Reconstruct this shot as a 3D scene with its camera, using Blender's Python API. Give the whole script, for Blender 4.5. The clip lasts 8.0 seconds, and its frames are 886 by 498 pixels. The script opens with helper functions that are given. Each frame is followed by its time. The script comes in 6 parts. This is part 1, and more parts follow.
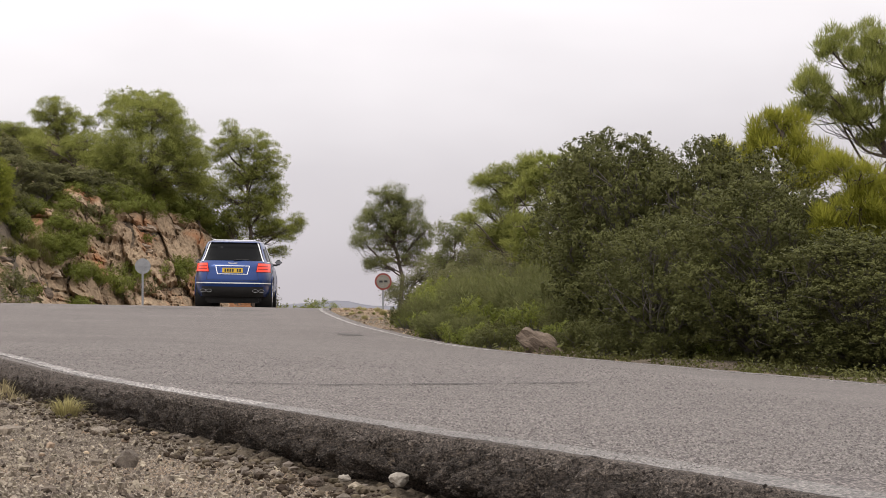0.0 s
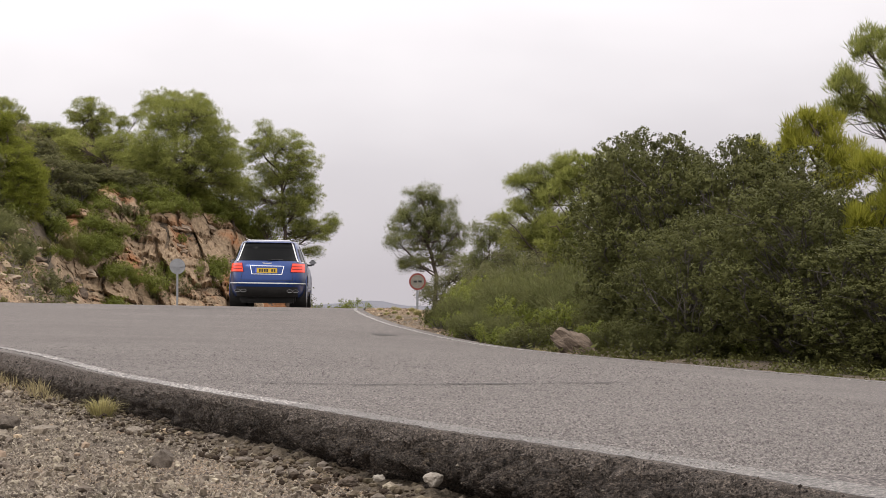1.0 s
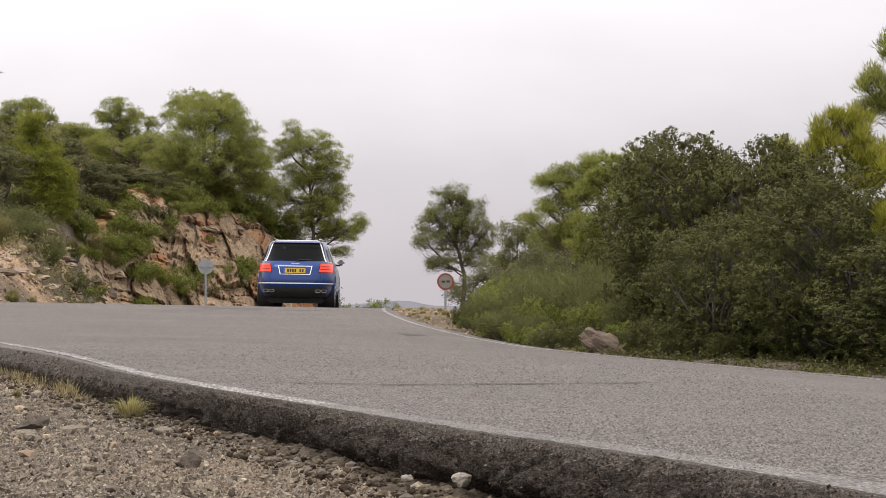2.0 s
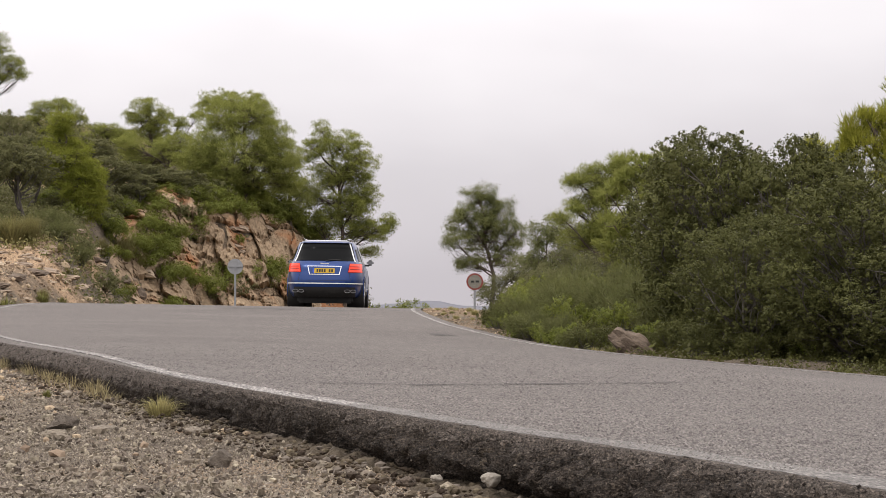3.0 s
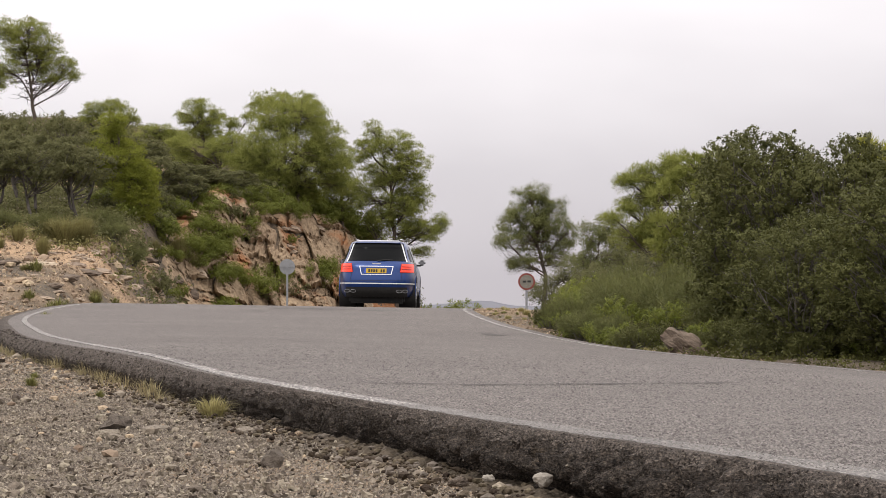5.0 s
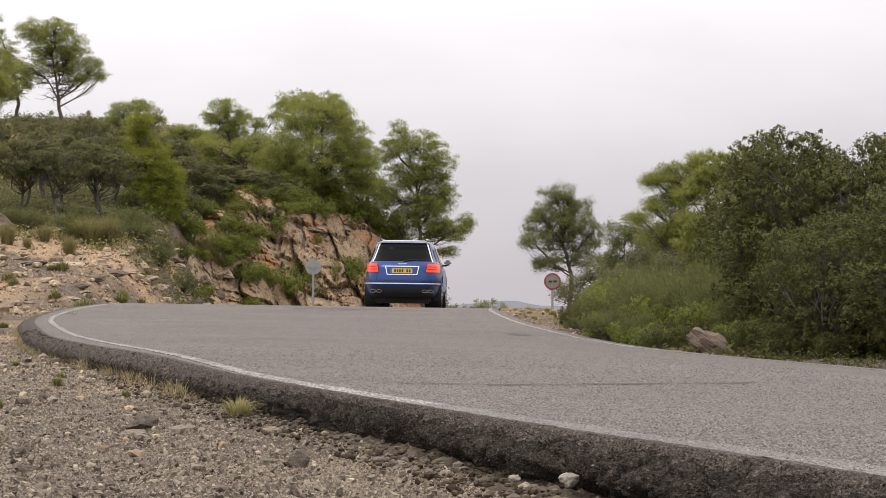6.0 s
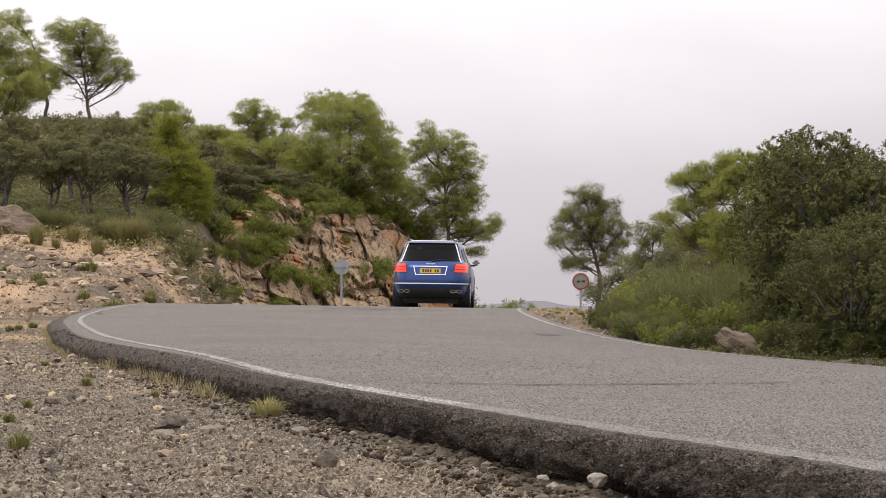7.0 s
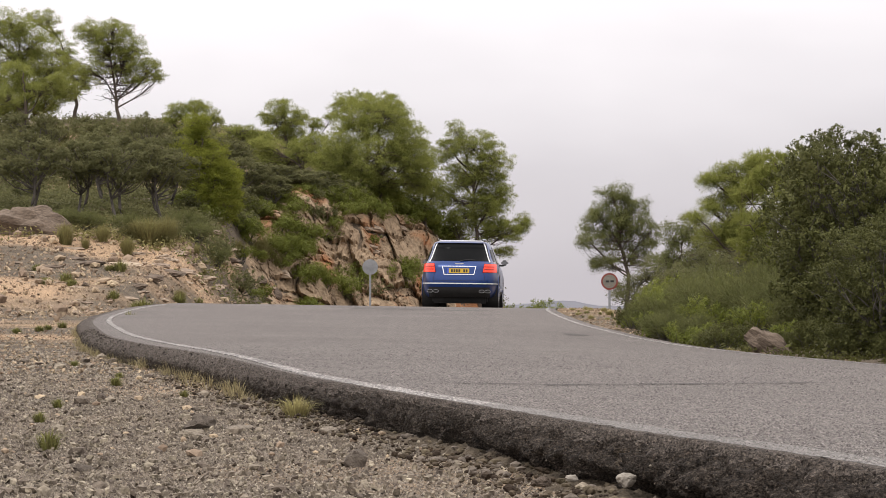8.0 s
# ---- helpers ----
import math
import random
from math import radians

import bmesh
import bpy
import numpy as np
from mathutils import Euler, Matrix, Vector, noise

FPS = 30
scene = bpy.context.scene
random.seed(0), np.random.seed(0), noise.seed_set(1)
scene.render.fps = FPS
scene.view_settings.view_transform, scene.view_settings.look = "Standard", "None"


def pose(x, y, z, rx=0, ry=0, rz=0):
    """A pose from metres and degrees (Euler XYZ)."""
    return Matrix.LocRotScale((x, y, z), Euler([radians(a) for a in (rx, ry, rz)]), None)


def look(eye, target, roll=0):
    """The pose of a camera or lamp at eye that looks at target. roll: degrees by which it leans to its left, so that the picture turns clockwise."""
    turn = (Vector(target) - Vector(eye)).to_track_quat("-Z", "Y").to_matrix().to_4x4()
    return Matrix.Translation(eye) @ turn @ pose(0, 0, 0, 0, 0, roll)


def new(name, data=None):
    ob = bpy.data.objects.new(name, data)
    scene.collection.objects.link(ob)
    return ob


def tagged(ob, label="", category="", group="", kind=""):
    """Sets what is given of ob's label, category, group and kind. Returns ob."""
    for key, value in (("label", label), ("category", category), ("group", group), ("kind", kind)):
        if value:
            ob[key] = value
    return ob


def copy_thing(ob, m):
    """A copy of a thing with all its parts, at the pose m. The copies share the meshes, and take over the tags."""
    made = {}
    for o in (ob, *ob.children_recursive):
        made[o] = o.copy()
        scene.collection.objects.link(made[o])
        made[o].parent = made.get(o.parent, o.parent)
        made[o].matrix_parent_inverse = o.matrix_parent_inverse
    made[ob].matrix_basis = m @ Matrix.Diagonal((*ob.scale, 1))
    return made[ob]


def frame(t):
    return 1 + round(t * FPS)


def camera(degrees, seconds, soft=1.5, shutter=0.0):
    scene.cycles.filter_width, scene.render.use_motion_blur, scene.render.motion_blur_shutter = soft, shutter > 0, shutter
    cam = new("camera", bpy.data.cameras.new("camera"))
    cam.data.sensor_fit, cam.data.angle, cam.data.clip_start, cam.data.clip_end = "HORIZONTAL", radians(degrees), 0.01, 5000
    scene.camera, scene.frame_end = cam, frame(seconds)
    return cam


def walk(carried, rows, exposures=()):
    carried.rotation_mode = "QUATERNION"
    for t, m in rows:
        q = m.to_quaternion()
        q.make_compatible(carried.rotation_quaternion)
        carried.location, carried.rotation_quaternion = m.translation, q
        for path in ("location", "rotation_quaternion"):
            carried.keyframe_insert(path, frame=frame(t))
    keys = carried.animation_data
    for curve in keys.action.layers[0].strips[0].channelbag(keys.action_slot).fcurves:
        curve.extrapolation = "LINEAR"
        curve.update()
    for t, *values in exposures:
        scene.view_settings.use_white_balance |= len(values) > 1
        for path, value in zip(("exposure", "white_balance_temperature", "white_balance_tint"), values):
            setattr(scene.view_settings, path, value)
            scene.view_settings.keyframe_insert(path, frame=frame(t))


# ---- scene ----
# One lens for the whole shot: a long lens on a low tripod that pans slowly to the left.
cam = camera(20.0, 8.0, soft=0.8)
EYE = 0.5
ROWS = [
    (0.0, -5.157, 1.020, -0.090),
    (0.5, -4.756, 1.020, -0.085),
    (1.0, -4.376, 1.020, -0.075),
    (1.5, -4.063, 1.020, -0.065),
    (3.0, -3.068, 1.020, -0.030),
    (3.5, -2.771, 1.020, -0.010),
    (4.0, -2.467, 1.020, 0.000),
    (4.5, -2.181, 1.020, 0.015),
    (6.0, -1.298, 1.021, 0.045),
    (6.5, -1.007, 1.021, 0.060),
    (7.0, -0.654, 1.022, 0.065),
    (7.5, -0.323, 1.022, 0.070),
    (8.0, 0.000, 1.022, 0.085),
]
walk(cam, [(t, pose(0, 0, EYE, 90 + tilt, lean, yaw)) for t, yaw, tilt, lean in ROWS],
     exposures=[(0.0, 0.0), (8.0, 0.0)])

# ---------------------------------------------------------------- light
def sky():
    world = bpy.data.worlds.new("overcast_sky")
    scene.world = world
    world.use_nodes = True
    nt = world.node_tree
    nt.nodes.clear()
    N, L = nt.nodes.new, nt.links.new
    out, bg = N("ShaderNodeOutputWorld"), N("ShaderNodeBackground")
    tc, sep, ramp = N("ShaderNodeTexCoord"), N("ShaderNodeSeparateXYZ"), N("ShaderNodeValToRGB")
    L(tc.outputs["Generated"], sep.inputs[0])
    noise_a, mapping = N("ShaderNodeTexNoise"), N("ShaderNodeMapping")
    mapping.inputs["Scale"].default_value = (1, 1, 2.4)
    L(tc.outputs["Generated"], mapping.inputs[0])
    L(mapping.outputs[0], noise_a.inputs["Vector"])
    noise_a.inputs["Scale"].default_value = 5.0
    noise_a.inputs["Detail"].default_value = 4.0
    noise_a.inputs["Roughness"].default_value = 0.5
    add = N("ShaderNodeMath")
    add.operation = "MULTIPLY_ADD"
    L(noise_a.outputs["Fac"], add.inputs[0])
    add.inputs[1].default_value = 0.07
    thick = N("ShaderNodeMath")                     # the cloud is thicker to the east
    thick.operation = "MULTIPLY_ADD"
    L(sep.outputs["X"], thick.inputs[0])
    thick.inputs[1].default_value = -0.06
    L(sep.outputs["Z"], thick.inputs[2])
    L(thick.outputs[0], add.inputs[2])
    L(add.outputs[0], ramp.inputs[0])
    e = ramp.color_ramp.elements
    e[0].position, e[0].color = 0.0, (0.55, 0.51, 0.545, 1)
    e[1].position, e[1].color = 1.0, (2.2, 2.08, 2.06, 1)
    for pos, col in ((0.04, (0.585, 0.545, 0.578, 1)), (0.085, (0.70, 0.66, 0.69, 1)), (0.14, (1.02, 0.97, 0.99, 1)), (0.4, (1.64, 1.55, 1.55, 1))):
        el = e.new(pos)
        el.color = col
    # a little of the clear sky's own colour behind the cloud
    nish = N("ShaderNodeTexSky")
    nish.sky_type, nish.sun_disc = "NISHITA", False
    nish.sun_elevation, nish.sun_rotation = radians(48), radians(200)
    mix = N("ShaderNodeMixRGB")
    mix.blend_type = "ADD"
    mix.inputs[0].default_value = 0.004
    L(ramp.outputs[0], mix.inputs[1])
    L(nish.outputs[0], mix.inputs[2])
    L(mix.outputs[0], bg.inputs[0])
    bg.inputs[1].default_value = 1.0
    L(bg.outputs[0], out.inputs[0])


sky()
sun = new("sun", bpy.data.lights.new("sun", "SUN"))
sun.data.energy, sun.data.angle, sun.data.color = 1.0, radians(25), (1.0, 0.96, 0.9)
sun.matrix_world = look((-30, -60, 90), (0, 0, 0))

# ---------------------------------------------------------------- materials
def ramp_cols(node, stops):
    e = node.color_ramp.elements
    while len(e) < len(stops):
        e.new(0.5)
    for el, (p, c) in zip(e, stops):
        el.position, el.color = p, (*c, 1)


def surface(name, low, high, scale=8.0, mid=None, rough=0.85, bump=0.3, bump_scale=None, fine=None, spec=0.3, metal=0.0,
            spread=0.0, island=0.0, stretch=(1, 1, 1), transl=0.0, coat=0.0, spot=None, grain=None):
    """Two-scale noise colour from low to high, a fine grain, a bump, and a spread by object or by island."""
    m = bpy.data.materials.new(name)
    m.use_nodes = True
    nt = m.node_tree
    N, L = nt.nodes.new, nt.links.new
    b = nt.nodes["Principled BSDF"]
    tc, mp = N("ShaderNodeTexCoord"), N("ShaderNodeMapping")
    mp.inputs["Scale"].default_value = stretch
    L(tc.outputs["Object"], mp.inputs[0])
    big, small = N("ShaderNodeTexNoise"), N("ShaderNodeTexNoise")
    for n, s, d in ((big, scale, 6.0), (small, fine or scale * 9, 3.0)):
        L(mp.outputs[0], n.inputs["Vector"])
        n.inputs["Scale"].default_value, n.inputs["Detail"].default_value = s, d
        n.inputs["Roughness"].default_value = 0.62
    mixn = N("ShaderNodeMath")
    mixn.operation = "MULTIPLY_ADD"
    L(small.outputs["Fac"], mixn.inputs[0])
    mixn.inputs[1].default_value = 0.55
    half = N("ShaderNodeMath")
    half.operation = "MULTIPLY_ADD"
    L(big.outputs["Fac"], half.inputs[0])
    half.inputs[1].default_value, half.inputs[2].default_value = 0.7, -0.125
    L(half.outputs[0], mixn.inputs[2])
    rp = N("ShaderNodeValToRGB")
    stops = [(0.28, low), (0.72, high)] if mid is None else [(0.28, low), (0.5, mid), (0.72, high)]
    ramp_cols(rp, stops)
    L(mixn.outputs[0], rp.inputs[0])
    col = rp.outputs[0]
    if spot:                                        # stains or patches with a shape of their own
        sp_col, sp_scale, sp_cut = spot
        sn, sr, sm = N("ShaderNodeTexNoise"), N("ShaderNodeValToRGB"), N("ShaderNodeMixRGB")
        L(mp.outputs[0], sn.inputs["Vector"])
        sn.inputs["Scale"].default_value, sn.inputs["Detail"].default_value = sp_scale, 5
        ramp_cols(sr, [(sp_cut, (0, 0, 0)), (sp_cut + 0.12, (1, 1, 1))])
        L(sn.outputs["Fac"], sr.inputs[0])
        L(sr.outputs[0], sm.inputs[0])
        L(col, sm.inputs[1])
        sm.inputs[2].default_value = (*sp_col, 1)
        col = sm.outputs[0]
    if grain:                                       # exposed aggregate: light and dark chips
        amount, gs = grain
        gm, gn, gr, gx = N("ShaderNodeMapping"), N("ShaderNodeTexNoise"), N("ShaderNodeValToRGB"), N("ShaderNodeMixRGB")
        gm.inputs["Scale"].default_value = gs
        L(tc.outputs["Object"], gm.inputs[0])
        L(gm.outputs[0], gn.inputs["Vector"])
        gn.inputs["Scale"].default_value, gn.inputs["Detail"].default_value, gn.inputs["Roughness"].default_value = 1.0, 3.0, 0.75
        ramp_cols(gr, [(0.37, (0.1, 0.1, 0.1)), (0.46, (0.75, 0.75, 0.75)), (0.54, (1.15, 1.15, 1.15)), (0.65, (2.6, 2.55, 2.45))])
        L(gn.outputs["Fac"], gr.inputs[0])
        gx.blend_type, gx.inputs[0].default_value = "MULTIPLY", amount
        L(col, gx.inputs[1])
        L(gr.outputs[0], gx.inputs[2])
        col = gx.outputs[0]
    if spread or island:
        hsv = N("ShaderNodeHueSaturation")
        src = N("ShaderNodeNewGeometry").outputs["Random Per Island"] if island else N("ShaderNodeObjectInfo").outputs["Random"]
        for key, amount in (("Value", spread or island), ("Hue", (spread or island) * 0.03)):
            mr = N("ShaderNodeMapRange")
            L(src, mr.inputs["Value"])
            base = 0.5 if key == "Hue" else 1.0
            mr.inputs["To Min"].default_value, mr.inputs["To Max"].default_value = base - amount, base + amount
            L(mr.outputs[0], hsv.inputs[key])
        L(col, hsv.inputs["Color"])
        col = hsv.outputs[0]
    L(col, b.inputs["Base Color"])
    b.inputs["Roughness"].default_value, b.inputs["Metallic"].default_value = rough, metal
    b.inputs["Specular IOR Level"].default_value = spec
    b.inputs["Coat Weight"].default_value = coat
    b.inputs["Coat Roughness"].default_value = 0.05
    if bump:
        bp, bn = N("ShaderNodeBump"), N("ShaderNodeTexNoise")
        L(mp.outputs[0], bn.inputs["Vector"])
        bn.inputs["Scale"].default_value, bn.inputs["Detail"].default_value = bump_scale or scale * 5, 5
        bp.inputs["Strength"].default_value, bp.inputs["Distance"].default_value = bump, 0.02
        L(bn.outputs["Fac"], bp.inputs["Height"])
        L(bp.outputs[0], b.inputs["Normal"])
    if transl:                                      # thin leaves let light through
        tr, ms = N("ShaderNodeBsdfTranslucent"), N("ShaderNodeMixShader")
        L(col, tr.inputs[0])
        ms.inputs[0].default_value = transl
        out = nt.nodes["Material Output"]
        L(b.outputs[0], ms.inputs[1])
        L(tr.outputs[0], ms.inputs[2])
        L(ms.outputs[0], out.inputs[0])
    return m


def lamp_glow(name, col, strength):
    m = surface(name, col, col, bump=0, rough=0.2)
    b = m.node_tree.nodes["Principled BSDF"]
    b.inputs["Emission Color"].default_value = (*col, 1)
    b.inputs["Emission Strength"].default_value = strength
    return m


M = {
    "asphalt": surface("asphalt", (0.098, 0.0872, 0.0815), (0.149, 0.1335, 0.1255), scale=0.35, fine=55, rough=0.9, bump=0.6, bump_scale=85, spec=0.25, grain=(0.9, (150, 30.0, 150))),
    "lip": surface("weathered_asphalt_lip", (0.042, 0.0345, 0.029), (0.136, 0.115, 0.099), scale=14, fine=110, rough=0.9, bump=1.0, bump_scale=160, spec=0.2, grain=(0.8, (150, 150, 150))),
    # dark as broken bitumen, and darker still for the undercut's shade
    "asphalt_edge": surface("broken_asphalt_shaded", (0.012, 0.0096, 0.0077), (0.074, 0.06, 0.049), scale=14, fine=110, rough=0.9, bump=1.0, bump_scale=160, spec=0.2, spot=((0.10, 0.078, 0.055), 6, 0.66), grain=(0.8, (150, 150, 150))),
    "aggregate": surface("asphalt_aggregate", (0.015, 0.012, 0.010), (0.112, 0.093, 0.078), scale=30, fine=150, rough=0.9, bump=0.5, island=0.8, spec=0.2),
    "wearing": surface("worn_road_stone", (0.075, 0.068, 0.064), (0.215, 0.197, 0.185), scale=40, fine=200, rough=0.9, bump=0, island=0.5, spec=0.2),
    "line": surface("worn_white_paint", (0.085, 0.078, 0.073), (0.2, 0.189, 0.177), scale=3.0, fine=75, rough=0.8, bump=0.5, bump_scale=85, grain=(0.7, (140, 45, 140))),
    "line_far": surface("white_paint", (0.12, 0.112, 0.105), (0.29, 0.274, 0.258), scale=3.0, fine=75, rough=0.8, bump=0.5, bump_scale=85, grain=(0.65, (80, 7, 80))),
    "stain": surface("dark_patch", (0.06, 0.055, 0.052), (0.105, 0.096, 0.091), scale=2, fine=50, rough=0.9, bump=0.4, bump_scale=85, grain=(0.8, (110, 11, 110))),
    "crack": surface("crack_tar", (0.012, 0.011, 0.01), (0.04, 0.036, 0.033), scale=9, rough=0.9),
    "gravel": surface("gravel_soil", (0.04, 0.032, 0.024), (0.19, 0.155, 0.116), scale=1.6, fine=45, rough=0.95, bump=1.0, bump_scale=90, spec=0.15,
                      spot=((0.35, 0.245, 0.155), 0.12, 0.49), grain=(1.0, (150, 100, 150))),
    "stone": surface("limestone_chips", (0.052, 0.043, 0.033), (0.32, 0.269, 0.208), scale=9, rough=0.9, bump=0.5, island=0.5, spec=0.2),
    "grit": surface("pale_brown_grit", (0.05, 0.0415, 0.0335), (0.315, 0.268, 0.218), scale=9, rough=0.95, bump=0.4, island=0.6, spec=0.15),
    "soil": surface("crumbly_brown_soil", (0.035, 0.028, 0.02), (0.15, 0.122, 0.09), scale=9, fine=70, rough=0.95, bump=1.0, bump_scale=70, spec=0.1),
    "clod": surface("dirty_stone_crumbs", (0.028, 0.0215, 0.015), (0.12, 0.094, 0.068), scale=12, rough=0.95, bump=0.5, island=0.6, spec=0.1),
    "rubble": surface("pale_limestone_rubble", (0.165, 0.12, 0.08), (0.42, 0.325, 0.228), scale=5, rough=0.9, bump=0.5, island=0.38, spec=0.2),
    "stone_dark": surface("dark_grey_stone", (0.062, 0.051, 0.041), (0.2, 0.168, 0.138), scale=7, rough=0.9, bump=0.7, spec=0.2),
    "stone_pale": surface("pale_stone", (0.24, 0.215, 0.175), (0.42, 0.38, 0.33), scale=10, rough=0.85, bump=0.5, spec=0.25),
    "rock": surface("weathered_rock", (0.115, 0.087, 0.064), (0.45, 0.36, 0.272), scale=1.3, fine=9, rough=0.95, bump=1.0, bump_scale=6, spread=0.25, spec=0.15,
                    spot=((0.30, 0.15, 0.075), 0.7, 0.64)),
    "cliff": surface("cliff_rock", (0.09, 0.062, 0.039), (0.47, 0.355, 0.238), scale=1.1, fine=7, rough=0.95, bump=1.0, bump_scale=5, spec=0.15,
                     spot=((0.34, 0.17, 0.085), 0.38, 0.545)),
    "earth": surface("red_earth", (0.13, 0.055, 0.028), (0.36, 0.175, 0.085), scale=0.9, fine=6, rough=0.95, bump=0.8, bump_scale=5, spec=0.1),
    "boulder": surface("layered_boulder", (0.05, 0.038, 0.029), (0.225, 0.175, 0.135), scale=3.0, fine=24, rough=0.9, bump=1.0, bump_scale=9, stretch=(1, 1, 3.2), spec=0.2),
    "bark": surface("pine_bark", (0.04, 0.03, 0.024), (0.13, 0.105, 0.085), scale=3, fine=22, stretch=(1, 1, 0.3), rough=0.95, bump=0.8),
    "bark_grey": surface("grey_bark", (0.045, 0.04, 0.034), (0.14, 0.125, 0.11), scale=3, fine=22, stretch=(1, 1, 0.3), rough=0.95, bump=0.8),
    "pine": surface("pine_needles", (0.222, 0.245, 0.057), (0.366, 0.38, 0.112), scale=0.8, fine=4, rough=0.7, bump=0, island=0.08, transl=0.6, spec=0.12),
    "pine_bright": surface("young_pine_needles", (0.188, 0.212, 0.028), (0.318, 0.335, 0.064), scale=0.8, fine=4, rough=0.7, bump=0, island=0.08, transl=0.6, spec=0.12),
    "pine_yellow": surface("yellow_green_pine_needles", (0.235, 0.238, 0.028), (0.375, 0.37, 0.06), scale=0.8, fine=4, rough=0.7, bump=0, island=0.08, transl=0.6, spec=0.12),
    "oak": surface("holm_oak_leaves", (0.057, 0.061, 0.018), (0.122, 0.124, 0.041), scale=0.9, fine=5, rough=0.65, bump=0, island=0.22, transl=0.25, spec=0.15),
    "olive": surface("grey_green_leaves", (0.105, 0.108, 0.044), (0.205, 0.2, 0.092), scale=0.9, fine=5, rough=0.65, bump=0, island=0.15, transl=0.5, spec=0.15),
    "oak_mid": surface("oak_leaves", (0.108, 0.12, 0.04), (0.215, 0.222, 0.085), scale=0.9, fine=5, rough=0.65, bump=0, island=0.15, transl=0.5, spec=0.15),
    "shrub": surface("green_shrub_leaves", (0.115, 0.137, 0.022), (0.238, 0.26, 0.056), scale=1.2, fine=6, rough=0.6, bump=0, island=0.25, transl=0.5, spec=0.25),
    "weed": surface("dull_weed_leaves", (0.042, 0.046, 0.012), (0.11, 0.108, 0.03), scale=0.8, fine=5, rough=0.7, bump=0, island=0.35, transl=0.3, spec=0.2),
    "broom": surface("dull_broom_stems", (0.078, 0.088, 0.028), (0.17, 0.17, 0.062), scale=1.0, fine=6, rough=0.7, bump=0, island=0.35, transl=0.3, spec=0.2),
    "straw": surface("straw_green_blades", (0.25, 0.22, 0.09), (0.46, 0.41, 0.20), scale=4, rough=0.8, bump=0, island=0.3, transl=0.3, spec=0.2),
    "dry": surface("dry_grass_blades", (0.19, 0.155, 0.08), (0.37, 0.315, 0.18), scale=4, rough=0.8, bump=0, island=0.3, transl=0.3, spec=0.2),
    "bank_grass": surface("olive_grass_blades", (0.155, 0.142, 0.054), (0.31, 0.28, 0.122), scale=2, rough=0.8, bump=0, island=0.25, transl=0.4, spec=0.15),
    "grass": surface("grass_blades", (0.12, 0.125, 0.036), (0.25, 0.235, 0.09), scale=4, rough=0.7, bump=0, island=0.35, transl=0.3, spec=0.2),
    # the blue-grey haze of distance is put into the ridge's colour
    "mountain": surface("hazy_mountain", (0.15, 0.155, 0.175), (0.19, 0.19, 0.21), scale=0.004, rough=1.0, bump=0, spec=0),
    "steel": surface("galvanised_steel", (0.22, 0.225, 0.235), (0.32, 0.325, 0.335), scale=7, rough=0.5, metal=0.5, bump=0.1),
    "sign_red": surface("faded_red_sheet", (0.16, 0.035, 0.028), (0.23, 0.055, 0.042), scale=6, rough=0.5, bump=0.05),
    "sign_white": surface("weathered_white_sheet", (0.125, 0.12, 0.1), (0.215, 0.205, 0.175), scale=9, rough=0.6, bump=0.05, spot=((0.2, 0.15, 0.12), 7, 0.55)),
    "paint": surface("blue_metallic_paint", (0.003, 0.026, 0.125), (0.004, 0.032, 0.15), scale=60, rough=0.3, metal=0.5, bump=0, spec=0.4, coat=0.45),
    "glass_dark": surface("tinted_glass", (0.004, 0.0045, 0.005), (0.006, 0.0065, 0.007), scale=3, rough=0.05, bump=0, spec=0.05),
    "chrome": surface("chrome", (0.72, 0.72, 0.73), (0.8, 0.8, 0.81), scale=5, rough=0.12, metal=1.0, bump=0),
    # pale, barely metallic: reflected sky is put into the colour
    "sheen": surface("painted_sheen", (0.6, 0.61, 0.62), (0.72, 0.73, 0.74), scale=5, rough=0.4, metal=0.25, bump=0),
    "exhaust": surface("dull_exhaust_steel", (0.16, 0.16, 0.165), (0.24, 0.24, 0.245), scale=9, rough=0.35, metal=1.0, bump=0),
    "mirror_glass": surface("mirror_glass", (0.2, 0.205, 0.21), (0.24, 0.245, 0.25), scale=3, rough=0.03, metal=1.0, bump=0),
    "black": surface("black_plastic", (0.012, 0.012, 0.012), (0.028, 0.027, 0.026), scale=12, rough=0.6, bump=0.1),
    "rubber": surface("tyre_rubber", (0.012, 0.012, 0.012), (0.03, 0.029, 0.028), scale=12, rough=0.8, bump=0.3),
    "alloy": surface("alloy_wheel", (0.45, 0.45, 0.46), (0.6, 0.6, 0.61), scale=6, rough=0.3, metal=0.9, bump=0),
    "plate": surface("yellow_plate", (0.42, 0.26, 0.015), (0.5, 0.32, 0.02), scale=8, rough=0.4, bump=0),
    "plate_blue": surface("plate_blue_band", (0.02, 0.06, 0.4), (0.03, 0.08, 0.45), scale=8, rough=0.4, bump=0),
    "tail": lamp_glow("tail_lamp_red", (0.72, 0.045, 0.022), 0.42),
    "tail_dark": surface("dark_red_lens", (0.18, 0.008, 0.006), (0.24, 0.012, 0.008), scale=8, rough=0.15, bump=0),
    "headlamp": surface("clear_lens", (0.5, 0.5, 0.5), (0.6, 0.6, 0.6), scale=8, rough=0.1, bump=0),
}

